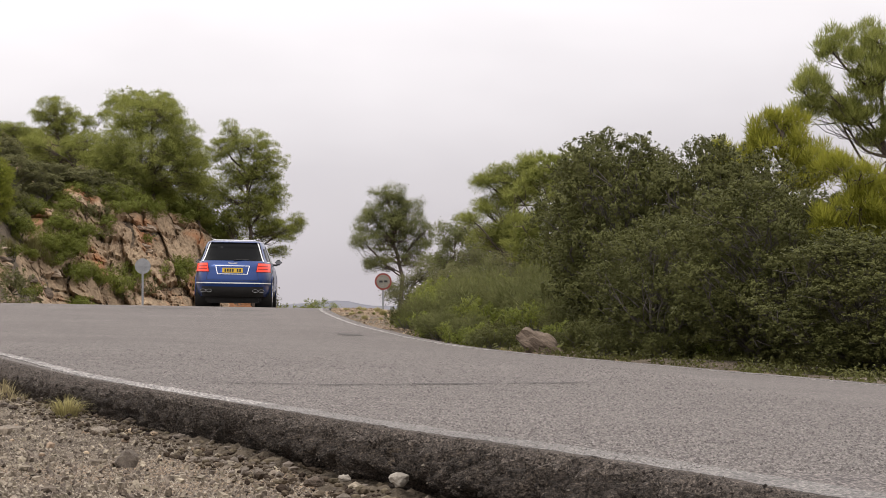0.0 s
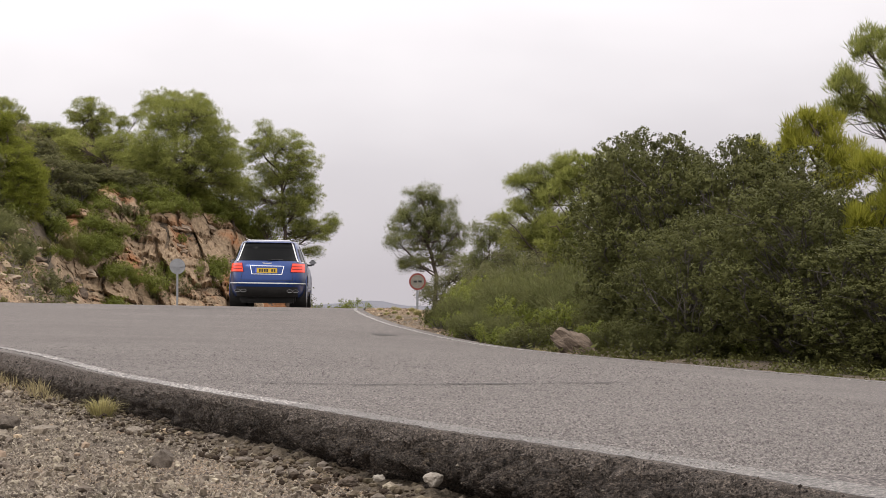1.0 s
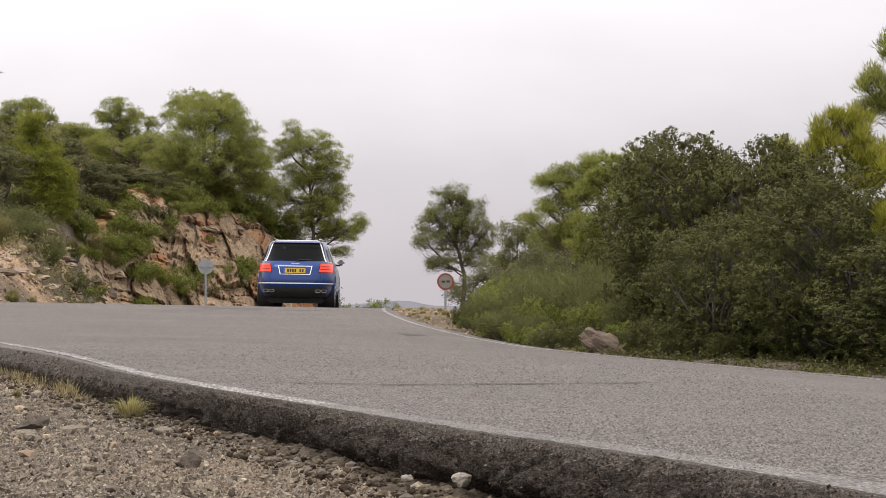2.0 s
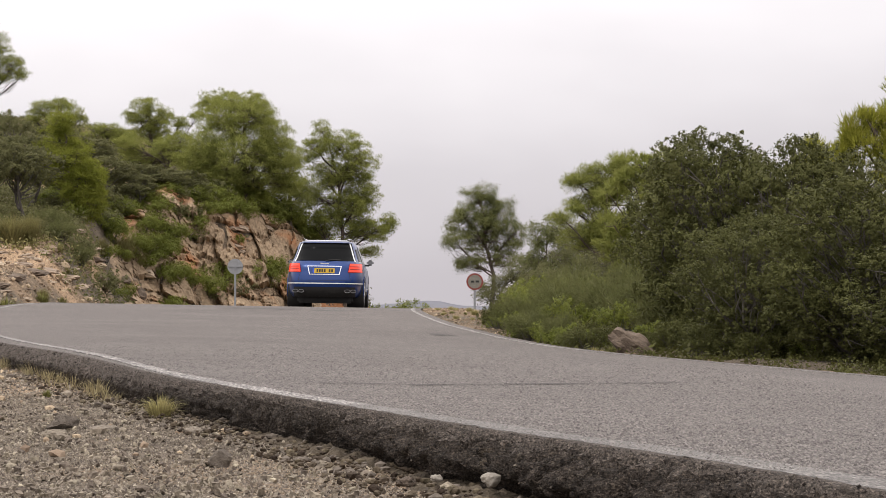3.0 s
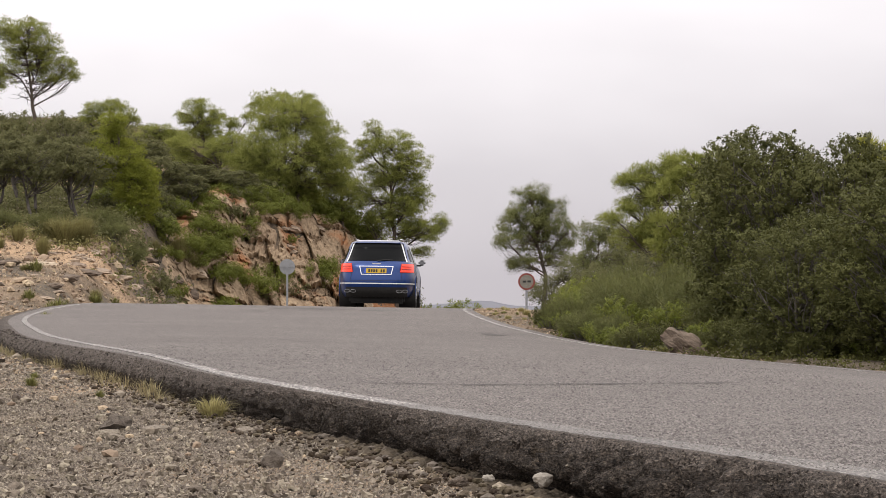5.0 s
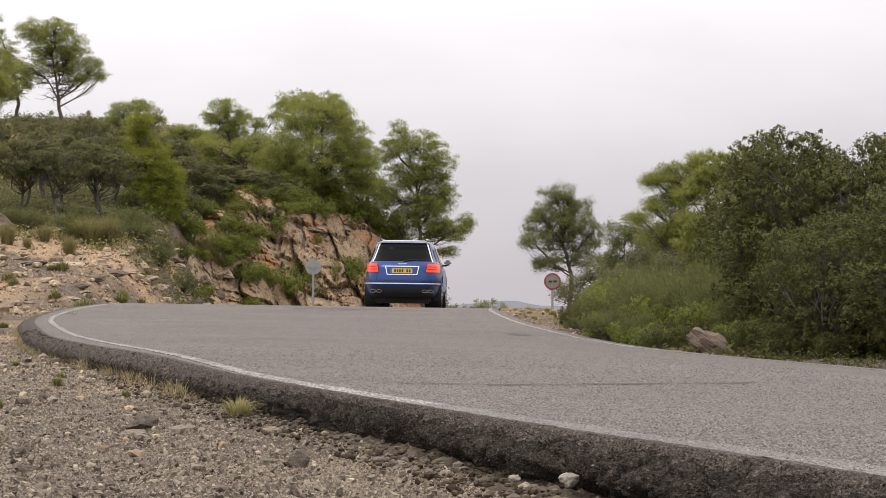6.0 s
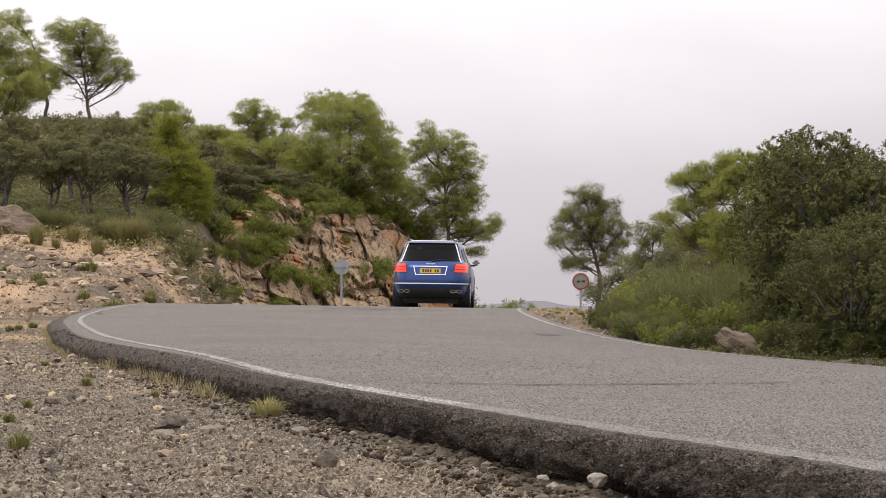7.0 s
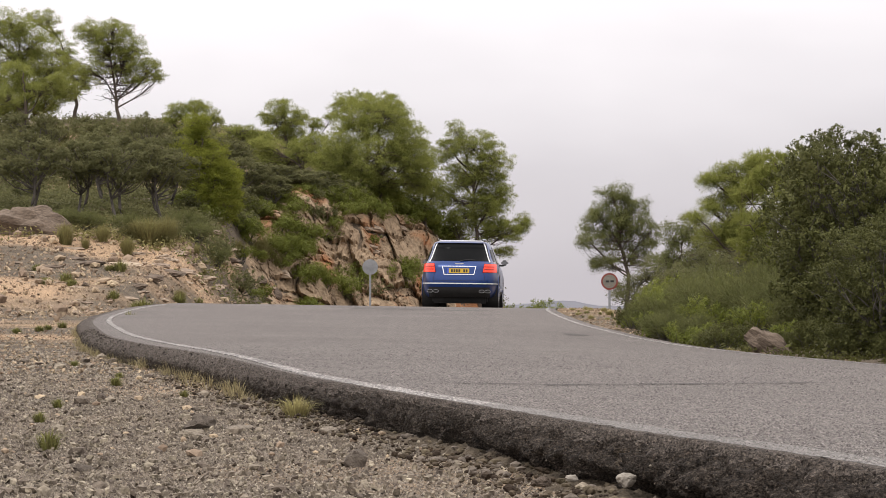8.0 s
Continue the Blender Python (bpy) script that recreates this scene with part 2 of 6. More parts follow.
# ---------------------------------------------------------------- mesh helpers
def mesh_of(name, verts, faces, mat, smooth=False):
    """A mesh from arrays; faces is one array of triangles or quads, or a list of such arrays."""
    me = bpy.data.meshes.new(name)
    groups = faces if isinstance(faces, list) else [faces]
    groups = [np.asarray(g, dtype=np.int32) for g in groups if len(g)]
    loops = np.concatenate([g.ravel() for g in groups])
    sizes = np.concatenate([np.full(len(g), g.shape[1], dtype=np.int32) for g in groups])
    starts = np.concatenate([[0], np.cumsum(sizes)[:-1]]).astype(np.int32)
    me.vertices.add(len(verts))
    me.vertices.foreach_set("co", np.asarray(verts, dtype=np.float32).ravel())
    me.loops.add(len(loops))
    me.loops.foreach_set("vertex_index", loops)
    me.polygons.add(len(sizes))
    me.polygons.foreach_set("loop_start", starts)
    me.polygons.foreach_set("use_smooth", np.full(len(sizes), smooth))
    me.update(calc_edges=True)
    me.materials.append(mat)
    return me


def part(name, data, parent, label="", mat=None, smooth=False):
    """One mesh object under a thing. data: a mesh, or a bmesh with its material."""
    if isinstance(data, bmesh.types.BMesh):
        me = bpy.data.meshes.new(name)
        data.to_mesh(me)
        data.free()
        me.materials.append(mat)
        if smooth:
            me.polygons.foreach_set("use_smooth", np.full(len(me.polygons), True))
        data = me
    ob = new(name, data)
    ob.parent = parent
    if label:
        ob["label"] = label
    return ob


def grid_faces(nu, nv, wrap=False):
    i, j = np.meshgrid(np.arange(nu - 1), np.arange(nv if wrap else nv - 1), indexing="ij")
    j2 = (j + 1) % nv
    return np.stack([i * nv + j, (i + 1) * nv + j, (i + 1) * nv + j2, i * nv + j2], -1).reshape(-1, 4)


def sstep(a, b, v):
    t = np.clip((v - a) / (b - a), 0, 1)
    return t * t * (3 - 2 * t)


def curve_through(ds, vs):
    """A smooth function through knots: linear between them, softened."""
    ds, vs = np.array(ds, float), np.array(vs, float)
    slope = np.gradient(vs, ds)

    def f(d):
        d = np.asarray(d, float)
        k = np.clip(np.searchsorted(ds, d) - 1, 0, len(ds) - 2)
        h = ds[k + 1] - ds[k]
        t = np.clip((d - ds[k]) / h, 0, 1)
        a, b2 = 2 * t**3 - 3 * t**2 + 1, t**3 - 2 * t**2 + t
        c, e = -2 * t**3 + 3 * t**2, t**3 - t**2
        return a * vs[k] + b2 * h * slope[k] + c * vs[k + 1] + e * h * slope[k + 1]
    return f


def wave(x, y, scale, seed=0.0):
    """Cheap smooth noise on arrays, about -1 to 1."""
    x, y = np.asarray(x, float) / scale + seed * 3.7, np.asarray(y, float) / scale - seed * 1.9
    v = np.zeros(np.broadcast(x, y).shape)
    for k, (a, b, c) in enumerate(((1.0, 0.31, 0.2), (-0.52, 0.93, 1.7), (0.77, -1.21, 4.1), (1.63, 0.88, 2.6), (-1.9, 1.37, 5.5), (0.4, 2.7, 3.3))):
        v = v + np.sin(a * x * 2.2 + b * y * 2.2 + c + seed + 1.3 * np.sin(0.7 * b * x - 0.9 * a * y + k)) / (1 + 0.35 * k)
    return v / 3.0


# ---------------------------------------------------------------- the lie of the land
D_KNOTS = [-60, -20, 0, 4.7, 6.7, 8.4, 10.3, 12.6, 16.2, 20, 23.3, 31, 38, 46, 51, 57, 68, 82, 98, 118, 150]
left_x = curve_through(D_KNOTS, [11.5, 4.9, 1.6, 0.83, 0.48, 0.22, -0.195, -0.69, -1.4, -2.18, -2.83, -4.07, -5.1, -5.95, -6.2, -6.1, -5.2, -3.4, 0.0, 4.2, 13])
left_z = curve_through(D_KNOTS, [0.2, 0.2, 0.19, 0.171, 0.139, 0.109, 0.098, 0.090, 0.107, 0.098, 0.092, 0.086, 0.104, 0.148, 0.215, 0.285, 0.18, -0.2, -0.85, -1.4, -2.6])
right_x = curve_through(D_KNOTS, [18.0, 11.2, 7.8, 7.1, 6.8, 6.55, 6.3, 5.95, 5.5, 4.95, 4.45, 3.02, 2.35, 2.15, 2.2, 2.4, 3.0, 4.0, 6.0, 9.5, 18])
right_z = curve_through(D_KNOTS, [-0.15, -0.15, -0.15, -0.15, -0.17, -0.17, -0.18, -0.19, -0.2, -0.2, -0.2, -0.155, -0.03, 0.085, 0.13, 0.145, 0.08, -0.27, -0.93, -1.5, -2.7])


def road_z(x, y):
    l, r = left_x(y), right_x(y)
    u = np.clip((x - l) / (r - l), 0, 1)
    sag = 0.06 * np.sin(np.pi * u) * (1 - sstep(30, 50, y))
    return left_z(y) * (1 - u) + right_z(y) * u + sag


def lip(y):
    """How far the asphalt runs on outside the white line."""
    return 0.005 + 0.25 * sstep(10, 24, y)


def ground(x, y):
    x, y = np.asarray(x, float), np.asarray(y, float)
    l, r = left_x(y), right_x(y)
    # the gravel apron beside the road, and the soil bank past it
    low = -0.07 + 0.03 * wave(x, y, 2.2) + 0.012 * wave(x, y, 0.5, 2) + 0.016 * wave(x, y, 0.24, 11) * sstep(17, 11, y)
    low = low + 0.10 * sstep(24, 58, y) + 0.075 * sstep(9.5, 5.5, y) * sstep(l - 0.9, l - 0.15, x) + (0.025 + 0.03 * wave(x * 0, y, 0.5, 6)) * sstep(l - 0.7, l - 0.15, x)
    start = 58 + 3 * sstep(-13, -9, x) + 22 * sstep(-9, -5.5, x)
    t = np.maximum(y - start, 0)
    soft = low + 0.080 * t * sstep(0, 10, t) + 0.036 * np.maximum(t - 14, 0) + 0.024 * np.maximum(t - 30, 0) - 0.40 * np.maximum(t - 80, 0) - 0.03 * np.maximum(y - 116, 0) * sstep(-16, -9, x)
    soft = soft + 0.12 * wave(x, y, 4, 1) * sstep(0, 10, t) + 0.35 * wave(x, y, 13, 3) * sstep(10, 40, t)
    foot = 95 + (x + 8) * 1.7
    s = y - foot
    height = 0.2 + np.interp(x, [-2.8, -1.0, 0.4, 1.6, 2.2, 3.0, 3.6], [5.45, 4.5, 3.5, 3.1, 2.4, 1.0, 0.1]) * sstep(-13.5, -6.0, x)
    rocky = 0.5 * wave(x, y, 2.1, 5) + 0.25 * wave(x, y, 0.9, 8)
    steep = road_z(l, y) - 0.15 + height * sstep(-0.8, 5.6, s + 1.0 * rocky) * (1 + 0.16 * rocky) + 0.17 * np.clip(s - 5, 0, 22) * sstep(3, -6, x)
    w = sstep(-8.6, -5.6, x)
    left_land = soft * (1 - w) + steep * w
    left_land = np.where(y < 70, np.minimum(left_land, low + np.maximum(0, 0.08 * (l - x)) + 0.075 * t), left_land)
    # the falling side
    off = np.maximum(x - r, 0)
    right_land = road_z(r, y) - 0.04 - 0.05 * np.maximum(off - 1.2, 0) - 0.004 * np.maximum(off - 4, 0) ** 1.5 + 0.05 * wave(x, y, 1.6, 4)
    under = road_z(x, y) - 0.16
    z = np.where(x < l - lip(y) * 0.3, left_land, np.where(x > r + 0.12, right_land, under))
    # everything sinks to the plain far away
    dist = np.hypot(x, y)
    fall = sstep(160, 900, dist)
    z = z * (1 - fall) - 75 * fall
    return np.maximum(z, -80)


def gz(x, y):
    return float(ground(np.array([x]), np.array([y]))[0])


def build_ground():
    ang = np.radians(np.concatenate([np.arange(-180, -16, 4.0), np.arange(-16, -11, 0.4), np.arange(-11, 12, 0.19), np.arange(12, 18, 0.4), np.arange(18, 180, 4.0)]))
    rad = np.concatenate([np.arange(0.6, 4, 0.25), np.arange(4, 30, 0.2), np.arange(30, 140, 0.5), np.geomspace(140, 4900, 60)])
    R, A = np.meshgrid(rad, ang, indexing="ij")
    x, y = R * np.sin(A), R * np.cos(A)
    z = ground(x, y)
    v = np.stack([x, y, z], -1).reshape(-1, 3)
    f = grid_faces(len(rad), len(ang), wrap=True)[:, ::-1]
    v = np.concatenate([v, [[0, 0, float(z[0].mean())]]])
    n = len(ang)
    cap = np.array([[(i + 1) % n, i, len(v) - 1] for i in range(n)])
    ob = new("ground", mesh_of("ground", v, [f, cap], M["gravel"], smooth=True))
    tagged(ob, "grey gravel and orange limestone soil rising to a hillside", "ground", kind="structure")
    return ob


build_ground()


def build_road():
    ds = np.concatenate([np.arange(-60, 2, 2.0), np.arange(2, 60, 0.2), np.arange(60, 150, 1.0)])
    us = np.linspace(0, 1, 33)
    l, r = left_x(ds) - 0.8 * lip(ds), right_x(ds) + 0.15
    X = l[:, None] * (1 - us) + r[:, None] * us
    Y = np.repeat(ds[:, None], len(us), 1)
    Z = road_z(X, Y) + 0.0012 * wave(X, Y, 1.4, 3)
    v = np.stack([X, Y, Z], -1).reshape(-1, 3)
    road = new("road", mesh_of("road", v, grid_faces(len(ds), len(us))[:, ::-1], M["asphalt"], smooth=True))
    tagged(road, "worn grey asphalt road bending over a crest", "road", kind="structure")
    # the far end of the slab
    v2 = np.concatenate([np.stack([r, ds, road_z(r, ds) + dz], -1) for dz in (0.0, -0.05, -0.2)])
    n = len(ds)
    f2 = np.concatenate([np.stack([np.arange(n - 1), np.arange(1, n), np.arange(1, n) + n, np.arange(n - 1) + n], -1) + k * n for k in (0, 1)])
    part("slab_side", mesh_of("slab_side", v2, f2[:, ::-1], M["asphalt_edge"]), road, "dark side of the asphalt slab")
    # the broken, rounded lip with its crumbling face
    ds = np.concatenate([np.arange(-10, 3, 0.2), np.arange(3, 3.7, 0.03), np.arange(3.7, 10, 0.006), np.arange(10, 24, 0.02), np.arange(24, 70, 0.06)])
    prof = np.linspace(0, 1, 40)
    D, P = np.meshgrid(ds, prof, indexing="ij")
    lumpy = np.empty(D.shape)
    grit = np.empty(D.shape)
    for i in range(D.shape[0]):
        for j in range(D.shape[1]):
            p = Vector((D[i, j], P[i, j] * 0.22, 0.0))
            lumpy[i, j] = 0.5 * noise.noise(p * 5) + 0.7 * (0.5 - 1.6 * abs(noise.noise(p * 10 + Vector((3, 0, 0))))) + 0.5 * (0.4 - 1.4 * abs(noise.noise(p * 26)))
            grit[i, j] = noise.noise(p * 75) + 0.8 * noise.noise(p * 140)
    bite = 0.5 + lumpy[:, -1:]
    deep = sstep(9.8, 7.0, D)                       # the near stretch is undercut and broken deeper
    reach = 0.095 + 0.03 * deep + 0.12 * sstep(9, 20, D)
    a = np.clip(P / 0.6, 0, 1)
    c = np.clip((P - 0.6) / 0.4, 0, 1)
    turn = a * np.pi / 2
    inward = c * (0.04 + 0.17 * deep * np.clip(bite, 0, 1.3))
    top = road_z(left_x(D), D) + 0.0012 * wave(left_x(D) - 0.8 * lip(D), D, 1.4, 3)
    base = np.minimum(ground(left_x(D) - 0.8 * lip(D) - 0.15, D), top - 0.12) - 0.04
    fall = (1 - np.cos(turn)) * 0.48 + c * 0.52
    amp = sstep(0.0, 0.3, P)
    push = ((0.06 + 0.06 * deep * sstep(0.3, 0.6, P)) * lumpy + 0.014 * grit) * amp * (1 - 0.4 * sstep(10, 16, D))
    X = left_x(D) - 0.8 * lip(D) + 0.015 - reach * np.sin(turn) + inward - push * (0.25 + 0.75 * np.sin(turn))
    Z = top + 0.001 - (top - base) * fall + push * np.cos(turn) * 0.7 + 0.0022 * grit * amp
    v = np.stack([X, D, Z], -1)
    faces = grid_faces(len(ds), len(prof)).reshape(len(ds) - 1, len(prof) - 1, 4)
    # below this cut the face colour carries bitumen and undercut shade
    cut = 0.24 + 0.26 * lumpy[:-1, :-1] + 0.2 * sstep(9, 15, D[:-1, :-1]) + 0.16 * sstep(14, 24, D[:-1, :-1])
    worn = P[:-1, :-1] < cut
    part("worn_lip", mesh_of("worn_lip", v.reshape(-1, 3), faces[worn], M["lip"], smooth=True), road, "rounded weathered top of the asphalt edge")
    part("broken_edge", mesh_of("broken_edge", v.reshape(-1, 3), faces[~worn], M["asphalt_edge"], smooth=True), road, "crumbling asphalt edge with exposed aggregate, undercut shade put into its dark colour")
    # chips of aggregate that stand out of the broken face
    gg = np.random.default_rng(3)
    near = np.argwhere((D > 3.7) & (D < 30) & (P > 0.08) & (P < 0.95))
    pick = near[gg.choice(len(near), 17000, p=(lambda w: w / w.sum())(1.0 / D[near[:, 0], 0] ** 1.0 * np.where(D[near[:, 0], 0] > 24, 10, np.where(D[near[:, 0], 0] > 10, 3.3, 1.0))))]
    c0 = v[pick[:, 0], pick[:, 1]]
    s = 0.0017 * (2.6 ** (gg.uniform(0, 1, len(c0)) ** 2)) * (1 + 2.0 * sstep(9, 26, c0[:, 1]))
    octa = np.array([[1, 0, 0], [-1, 0, 0], [0, 1, 0], [0, -1, 0], [0, 0, 1], [0, 0, -1]], float)
    w = octa[None] * gg.uniform(0.6, 1.3, (len(c0), 6, 1)) + gg.normal(0, 0.25, (len(c0), 6, 3))
    w = w * s[:, None, None] + c0[:, None, :]
    tri = np.array([[0, 2, 4], [2, 1, 4], [1, 3, 4], [3, 0, 4], [2, 0, 5], [1, 2, 5], [3, 1, 5], [0, 3, 5]])
    chips = part("aggregate", mesh_of("aggregate", w.reshape(-1, 3), (np.arange(len(c0))[:, None, None] * 6 + tri[None]).reshape(-1, 3), M["aggregate"]), road, "small stone chips in the broken asphalt")
    chips["kind"] = "stuff"
    # stones of the wearing course that stand proud of the nearest stretch
    n = 60000
    y = 4.6 * (34 / 4.6) ** (gg.uniform(0, 1, n) ** 1.25)
    x = left_x(y) + 0.02 + gg.uniform(0, 1, n) * np.minimum(right_x(y) - left_x(y), 0.18 + 0.26 * y)
    size = gg.uniform(0.0025, 0.0055, n) * (1 + 0.6 * sstep(8, 16, y)) * (1 - 0.5 * sstep(14, 30, y))
    ang = gg.uniform(0, 2 * np.pi, (n, 1)) + np.array([0, 1.6, 3.1, 4.7]) + gg.normal(0, 0.25, (n, 4))
    rad = size[:, None] * gg.uniform(0.7, 1.4, (n, 4))
    z = road_z(x, y) + 0.0012 * wave(x, y, 1.4, 3)
    ring = np.stack([x[:, None] + rad * np.cos(ang), y[:, None] + 1.5 * rad * np.sin(ang), np.repeat(z[:, None] - 0.0005, 4, 1)], -1)
    tip = np.stack([x + gg.normal(0, 0.3, n) * size, y + gg.normal(0, 0.3, n) * size, z + size * gg.uniform(0.35, 0.95, n)], -1)[:, None]
    pyr = np.array([[0, 1, 4], [1, 2, 4], [2, 3, 4], [3, 0, 4]])
    proud = part("surface_stone", mesh_of("surface_stone", np.concatenate([ring, tip], 1).reshape(-1, 3), (np.arange(n)[:, None, None] * 5 + pyr[None]).reshape(-1, 3), M["wearing"]), road, "small worn stones standing proud of the asphalt")
    proud["kind"] = "stuff"
    # painted edge lines, worn at their borders
    for side, a, b, paint in (("l", -10, 9.02, M["line"]), ("l", 9, 66, M["line_far"]), ("r", -10, 62, M["line_far"])):
        ds = np.arange(a, b, 0.05)
        wide = 0.12 - 0.04 * sstep(9, 18, ds)
        ex = (left_x(ds) + 0.01, left_x(ds) + 0.01 + wide) if side == "l" else (right_x(ds) - wide, right_x(ds))
        e0 = ex[0] + 0.012 * wave(ds, ds * 0, 0.09, 1) + 0.01 * wave(ds, ds * 0, 0.4, 5)
        e1 = ex[1] + 0.012 * wave(ds, ds * 0, 0.08, 3) + 0.012 * wave(ds, ds * 0, 0.5, 6)
        v = np.concatenate([np.stack([e, ds, road_z(e, ds) + 0.0012 * wave(e, ds, 1.4, 3) + 0.0018 + 0.0035 * sstep(9, 16, ds)], -1) for e in (e0, e0, (e0 + e1) / 2, e1, e1)])
        n = len(ds)
        v[:n, 2] -= 0.012
        v[4 * n:, 2] -= 0.012
        f = np.concatenate([np.stack([np.arange(n - 1), np.arange(n - 1) + n, np.arange(1, n) + n, np.arange(1, n)], -1) + k * n for k in range(4)])
        part("edge_line", mesh_of("edge_line", v, f, paint), road, "worn white painted edge line")
    # a long thin crack across the lane
    xs = np.arange(-0.2, 2.5, 0.01)
    yc = np.interp(xs, [-0.2, 0.54, 1.11, 1.74, 2.5], [11.75, 11.53, 12.07, 12.71, 14.0]) + 0.05 * wave(xs, xs * 0, 0.5, 3) + 0.03 * wave(xs, xs * 0, 0.11, 1)
    wdt = np.maximum((0.03 + 0.03 * wave(xs, xs * 0, 0.3, 8)) * sstep(2.6, 1.2, xs) * sstep(-0.2, 0.5, xs), 0.002)
    v = np.concatenate([np.stack([xs, yc + s * wdt, road_z(xs, yc) + 0.0012 * wave(xs, yc, 1.4, 3) + 0.0045], -1) for s in (-1, 1)])
    n = len(xs)
    part("crack", mesh_of("crack", v, np.stack([np.arange(n - 1), np.arange(1, n), np.arange(1, n) + n, np.arange(n - 1) + n], -1), M["crack"]), road, "thin dark crack")

    # old dark patches in the surface
    for cx, cy, rx, ry in ((1.8, 34.2, 0.16, 0.5), (-0.95, 53.2, 0.9, 0.7), (0.5, 51.5, 0.5, 0.5)):
        th = np.linspace(0, 2 * np.pi, 49)[:-1]
        rr = 1 + 0.18 * np.sin(3 * th + cx) + 0.1 * np.sin(7 * th + cy)
        k = np.linspace(1.0, 0.02, 8)[:, None]
        px, py = (cx + k * rx * rr * np.cos(th)).ravel(), (cy + k * ry * rr * np.sin(th)).ravel()
        v = np.stack([px, py, road_z(px, py) + 0.0012 * wave(px, py, 1.4, 3) + 0.004], -1)
        part("patch", mesh_of("patch", v, grid_faces(8, 48, wrap=True), M["stain"]), road, "dark repair patch in the asphalt")


build_road()


def build_soil():
    """Dark crumbly soil that has gathered under the broken edge."""
    ds, us = np.arange(3.6, 12, 0.014), np.linspace(0, 1, 44)
    D, U = np.meshgrid(ds, us, indexing="ij")
    wide = 0.30 + 0.12 * wave(ds, ds * 0, 0.9, 3)[:, None]
    X = left_x(D) - 0.8 * lip(D) + 0.02 - U * wide
    Z = ground(X, D) + 0.012
    for i in range(D.shape[0]):
        for j in range(D.shape[1]):
            p = Vector((X[i, j], D[i, j], 0))
            Z[i, j] += 0.022 * noise.noise(p * 9) + 0.014 * noise.noise(p * 24) + 0.008 * noise.noise(p * 60)
    Z += 0.03 * sstep(0.35, 0.0, U) - 0.06 * sstep(0.5, 1.0, U) - 0.1 * sstep(9.5, 12, D)
    ob = new("ground_soil", mesh_of("ground_soil", np.stack([X, D, Z], -1).reshape(-1, 3), grid_faces(len(ds), len(us)), M["soil"], smooth=True))
    tagged(ob, "dark crumbly soil under the broken asphalt edge", "soil", kind="structure")


build_soil()


def hashed(*ids):
    """A fixed pseudo-random number from 0 to 1 for whole-number arrays."""
    h = sum(np.asarray(v, float) * q for v, q in zip(ids, (12.9898, 78.233, 37.719)))
    h = np.sin(h) * 43758.5453
    return h - np.floor(h)


def beds(x, z, thick, span, seed):
    """Bedded, jointed rock: how far each block of each bed stands out, with open joints between them."""
    b = z / thick + 0.4 * np.sin(z * 2.1 / thick * 0.4 + seed)
    bi = np.floor(b)
    fb = b - bi
    a = x / (span * (0.7 + 0.8 * hashed(bi, seed))) + 7 * hashed(bi, seed + 3)
    ai = np.floor(a)
    fa = a - ai
    gap = np.minimum(np.minimum(fb, 1 - fb) * thick, np.minimum(fa, 1 - fa) * span * 0.8)
    return hashed(bi, ai, seed) ** 1.3 + 0.35 * (0.5 - fb) - 0.5 * (1 - sstep(0, 0.09 * thick + 0.015, gap))


def build_outcrop():
    """The rock cutting: bedded, blocky rock that steps up from the road side, and a bare earth face at its end."""
    for name, label, x0, x1, mat, blocky in (("rock_outcrop", "weathered orange-grey rock outcrop of the road cutting", -8.2, 0.9, M["cliff"], 1.0),
                                             ("earth_bank", "bare red earth face of the road cutting", -0.2, 4.6, M["earth"], 0.16)):
        xs, ss = np.arange(x0, x1, 0.055), np.arange(-1.6, 7.5, 0.05)
        X, S = np.meshgrid(xs, ss, indexing="ij")
        Y = 95 + (X + 8) * 1.7 + S
        Z = ground(X, Y)
        V = np.stack([X, Y, Z], -1)
        edge = sstep(x0, x0 + 1.3, X) * sstep(x1, x1 - 0.8, X) * sstep(-1.6, -0.6, S) * sstep(7.5, 6.0, S)
        fine, warp = np.empty(X.shape), np.empty(X.shape)
        for i in range(X.shape[0]):
            for j in range(X.shape[1]):
                p = Vector((X[i, j], S[i, j], Z[i, j]))
                warp[i, j] = noise.noise(p * 0.4) + 0.6 * noise.noise(p * 0.95 + Vector((7, 0, 0)))
                fine[i, j] = 0.5 * noise.noise(p * 0.9) + 0.3 * noise.noise(p * 2.6) + 0.2 * noise.noise(p * 7) + 0.12 * noise.noise(p * 15)
        dip = Z + 0.26 * X + 0.4 * fine + 0.75 * warp
        along = X + 0.3 * S + 0.14 * fine + 0.5 * warp
        lift = 0.8 * beds(along, dip, 0.85, 1.3, 1.0) + 0.2 * beds(along + 3, dip * 0.8 + 0.3 * warp, 0.3, 0.5, 5.0) + 0.45 * fine
        lift = lift * blocky * (0.25 + 0.75 * sstep(-8.0, -5.4, X)) + 0.25 * fine * (1 - blocky)
        V[..., 2] += (lift * 0.16 + 0.05) * edge - 0.12 * (1 - edge)
        V[..., 1] -= lift * 0.95 * edge
        ob = new(name, mesh_of(name, V.reshape(-1, 3), grid_faces(len(xs), len(ss)), mat))
        tagged(ob, label, "rock face", kind="structure")


build_outcrop()
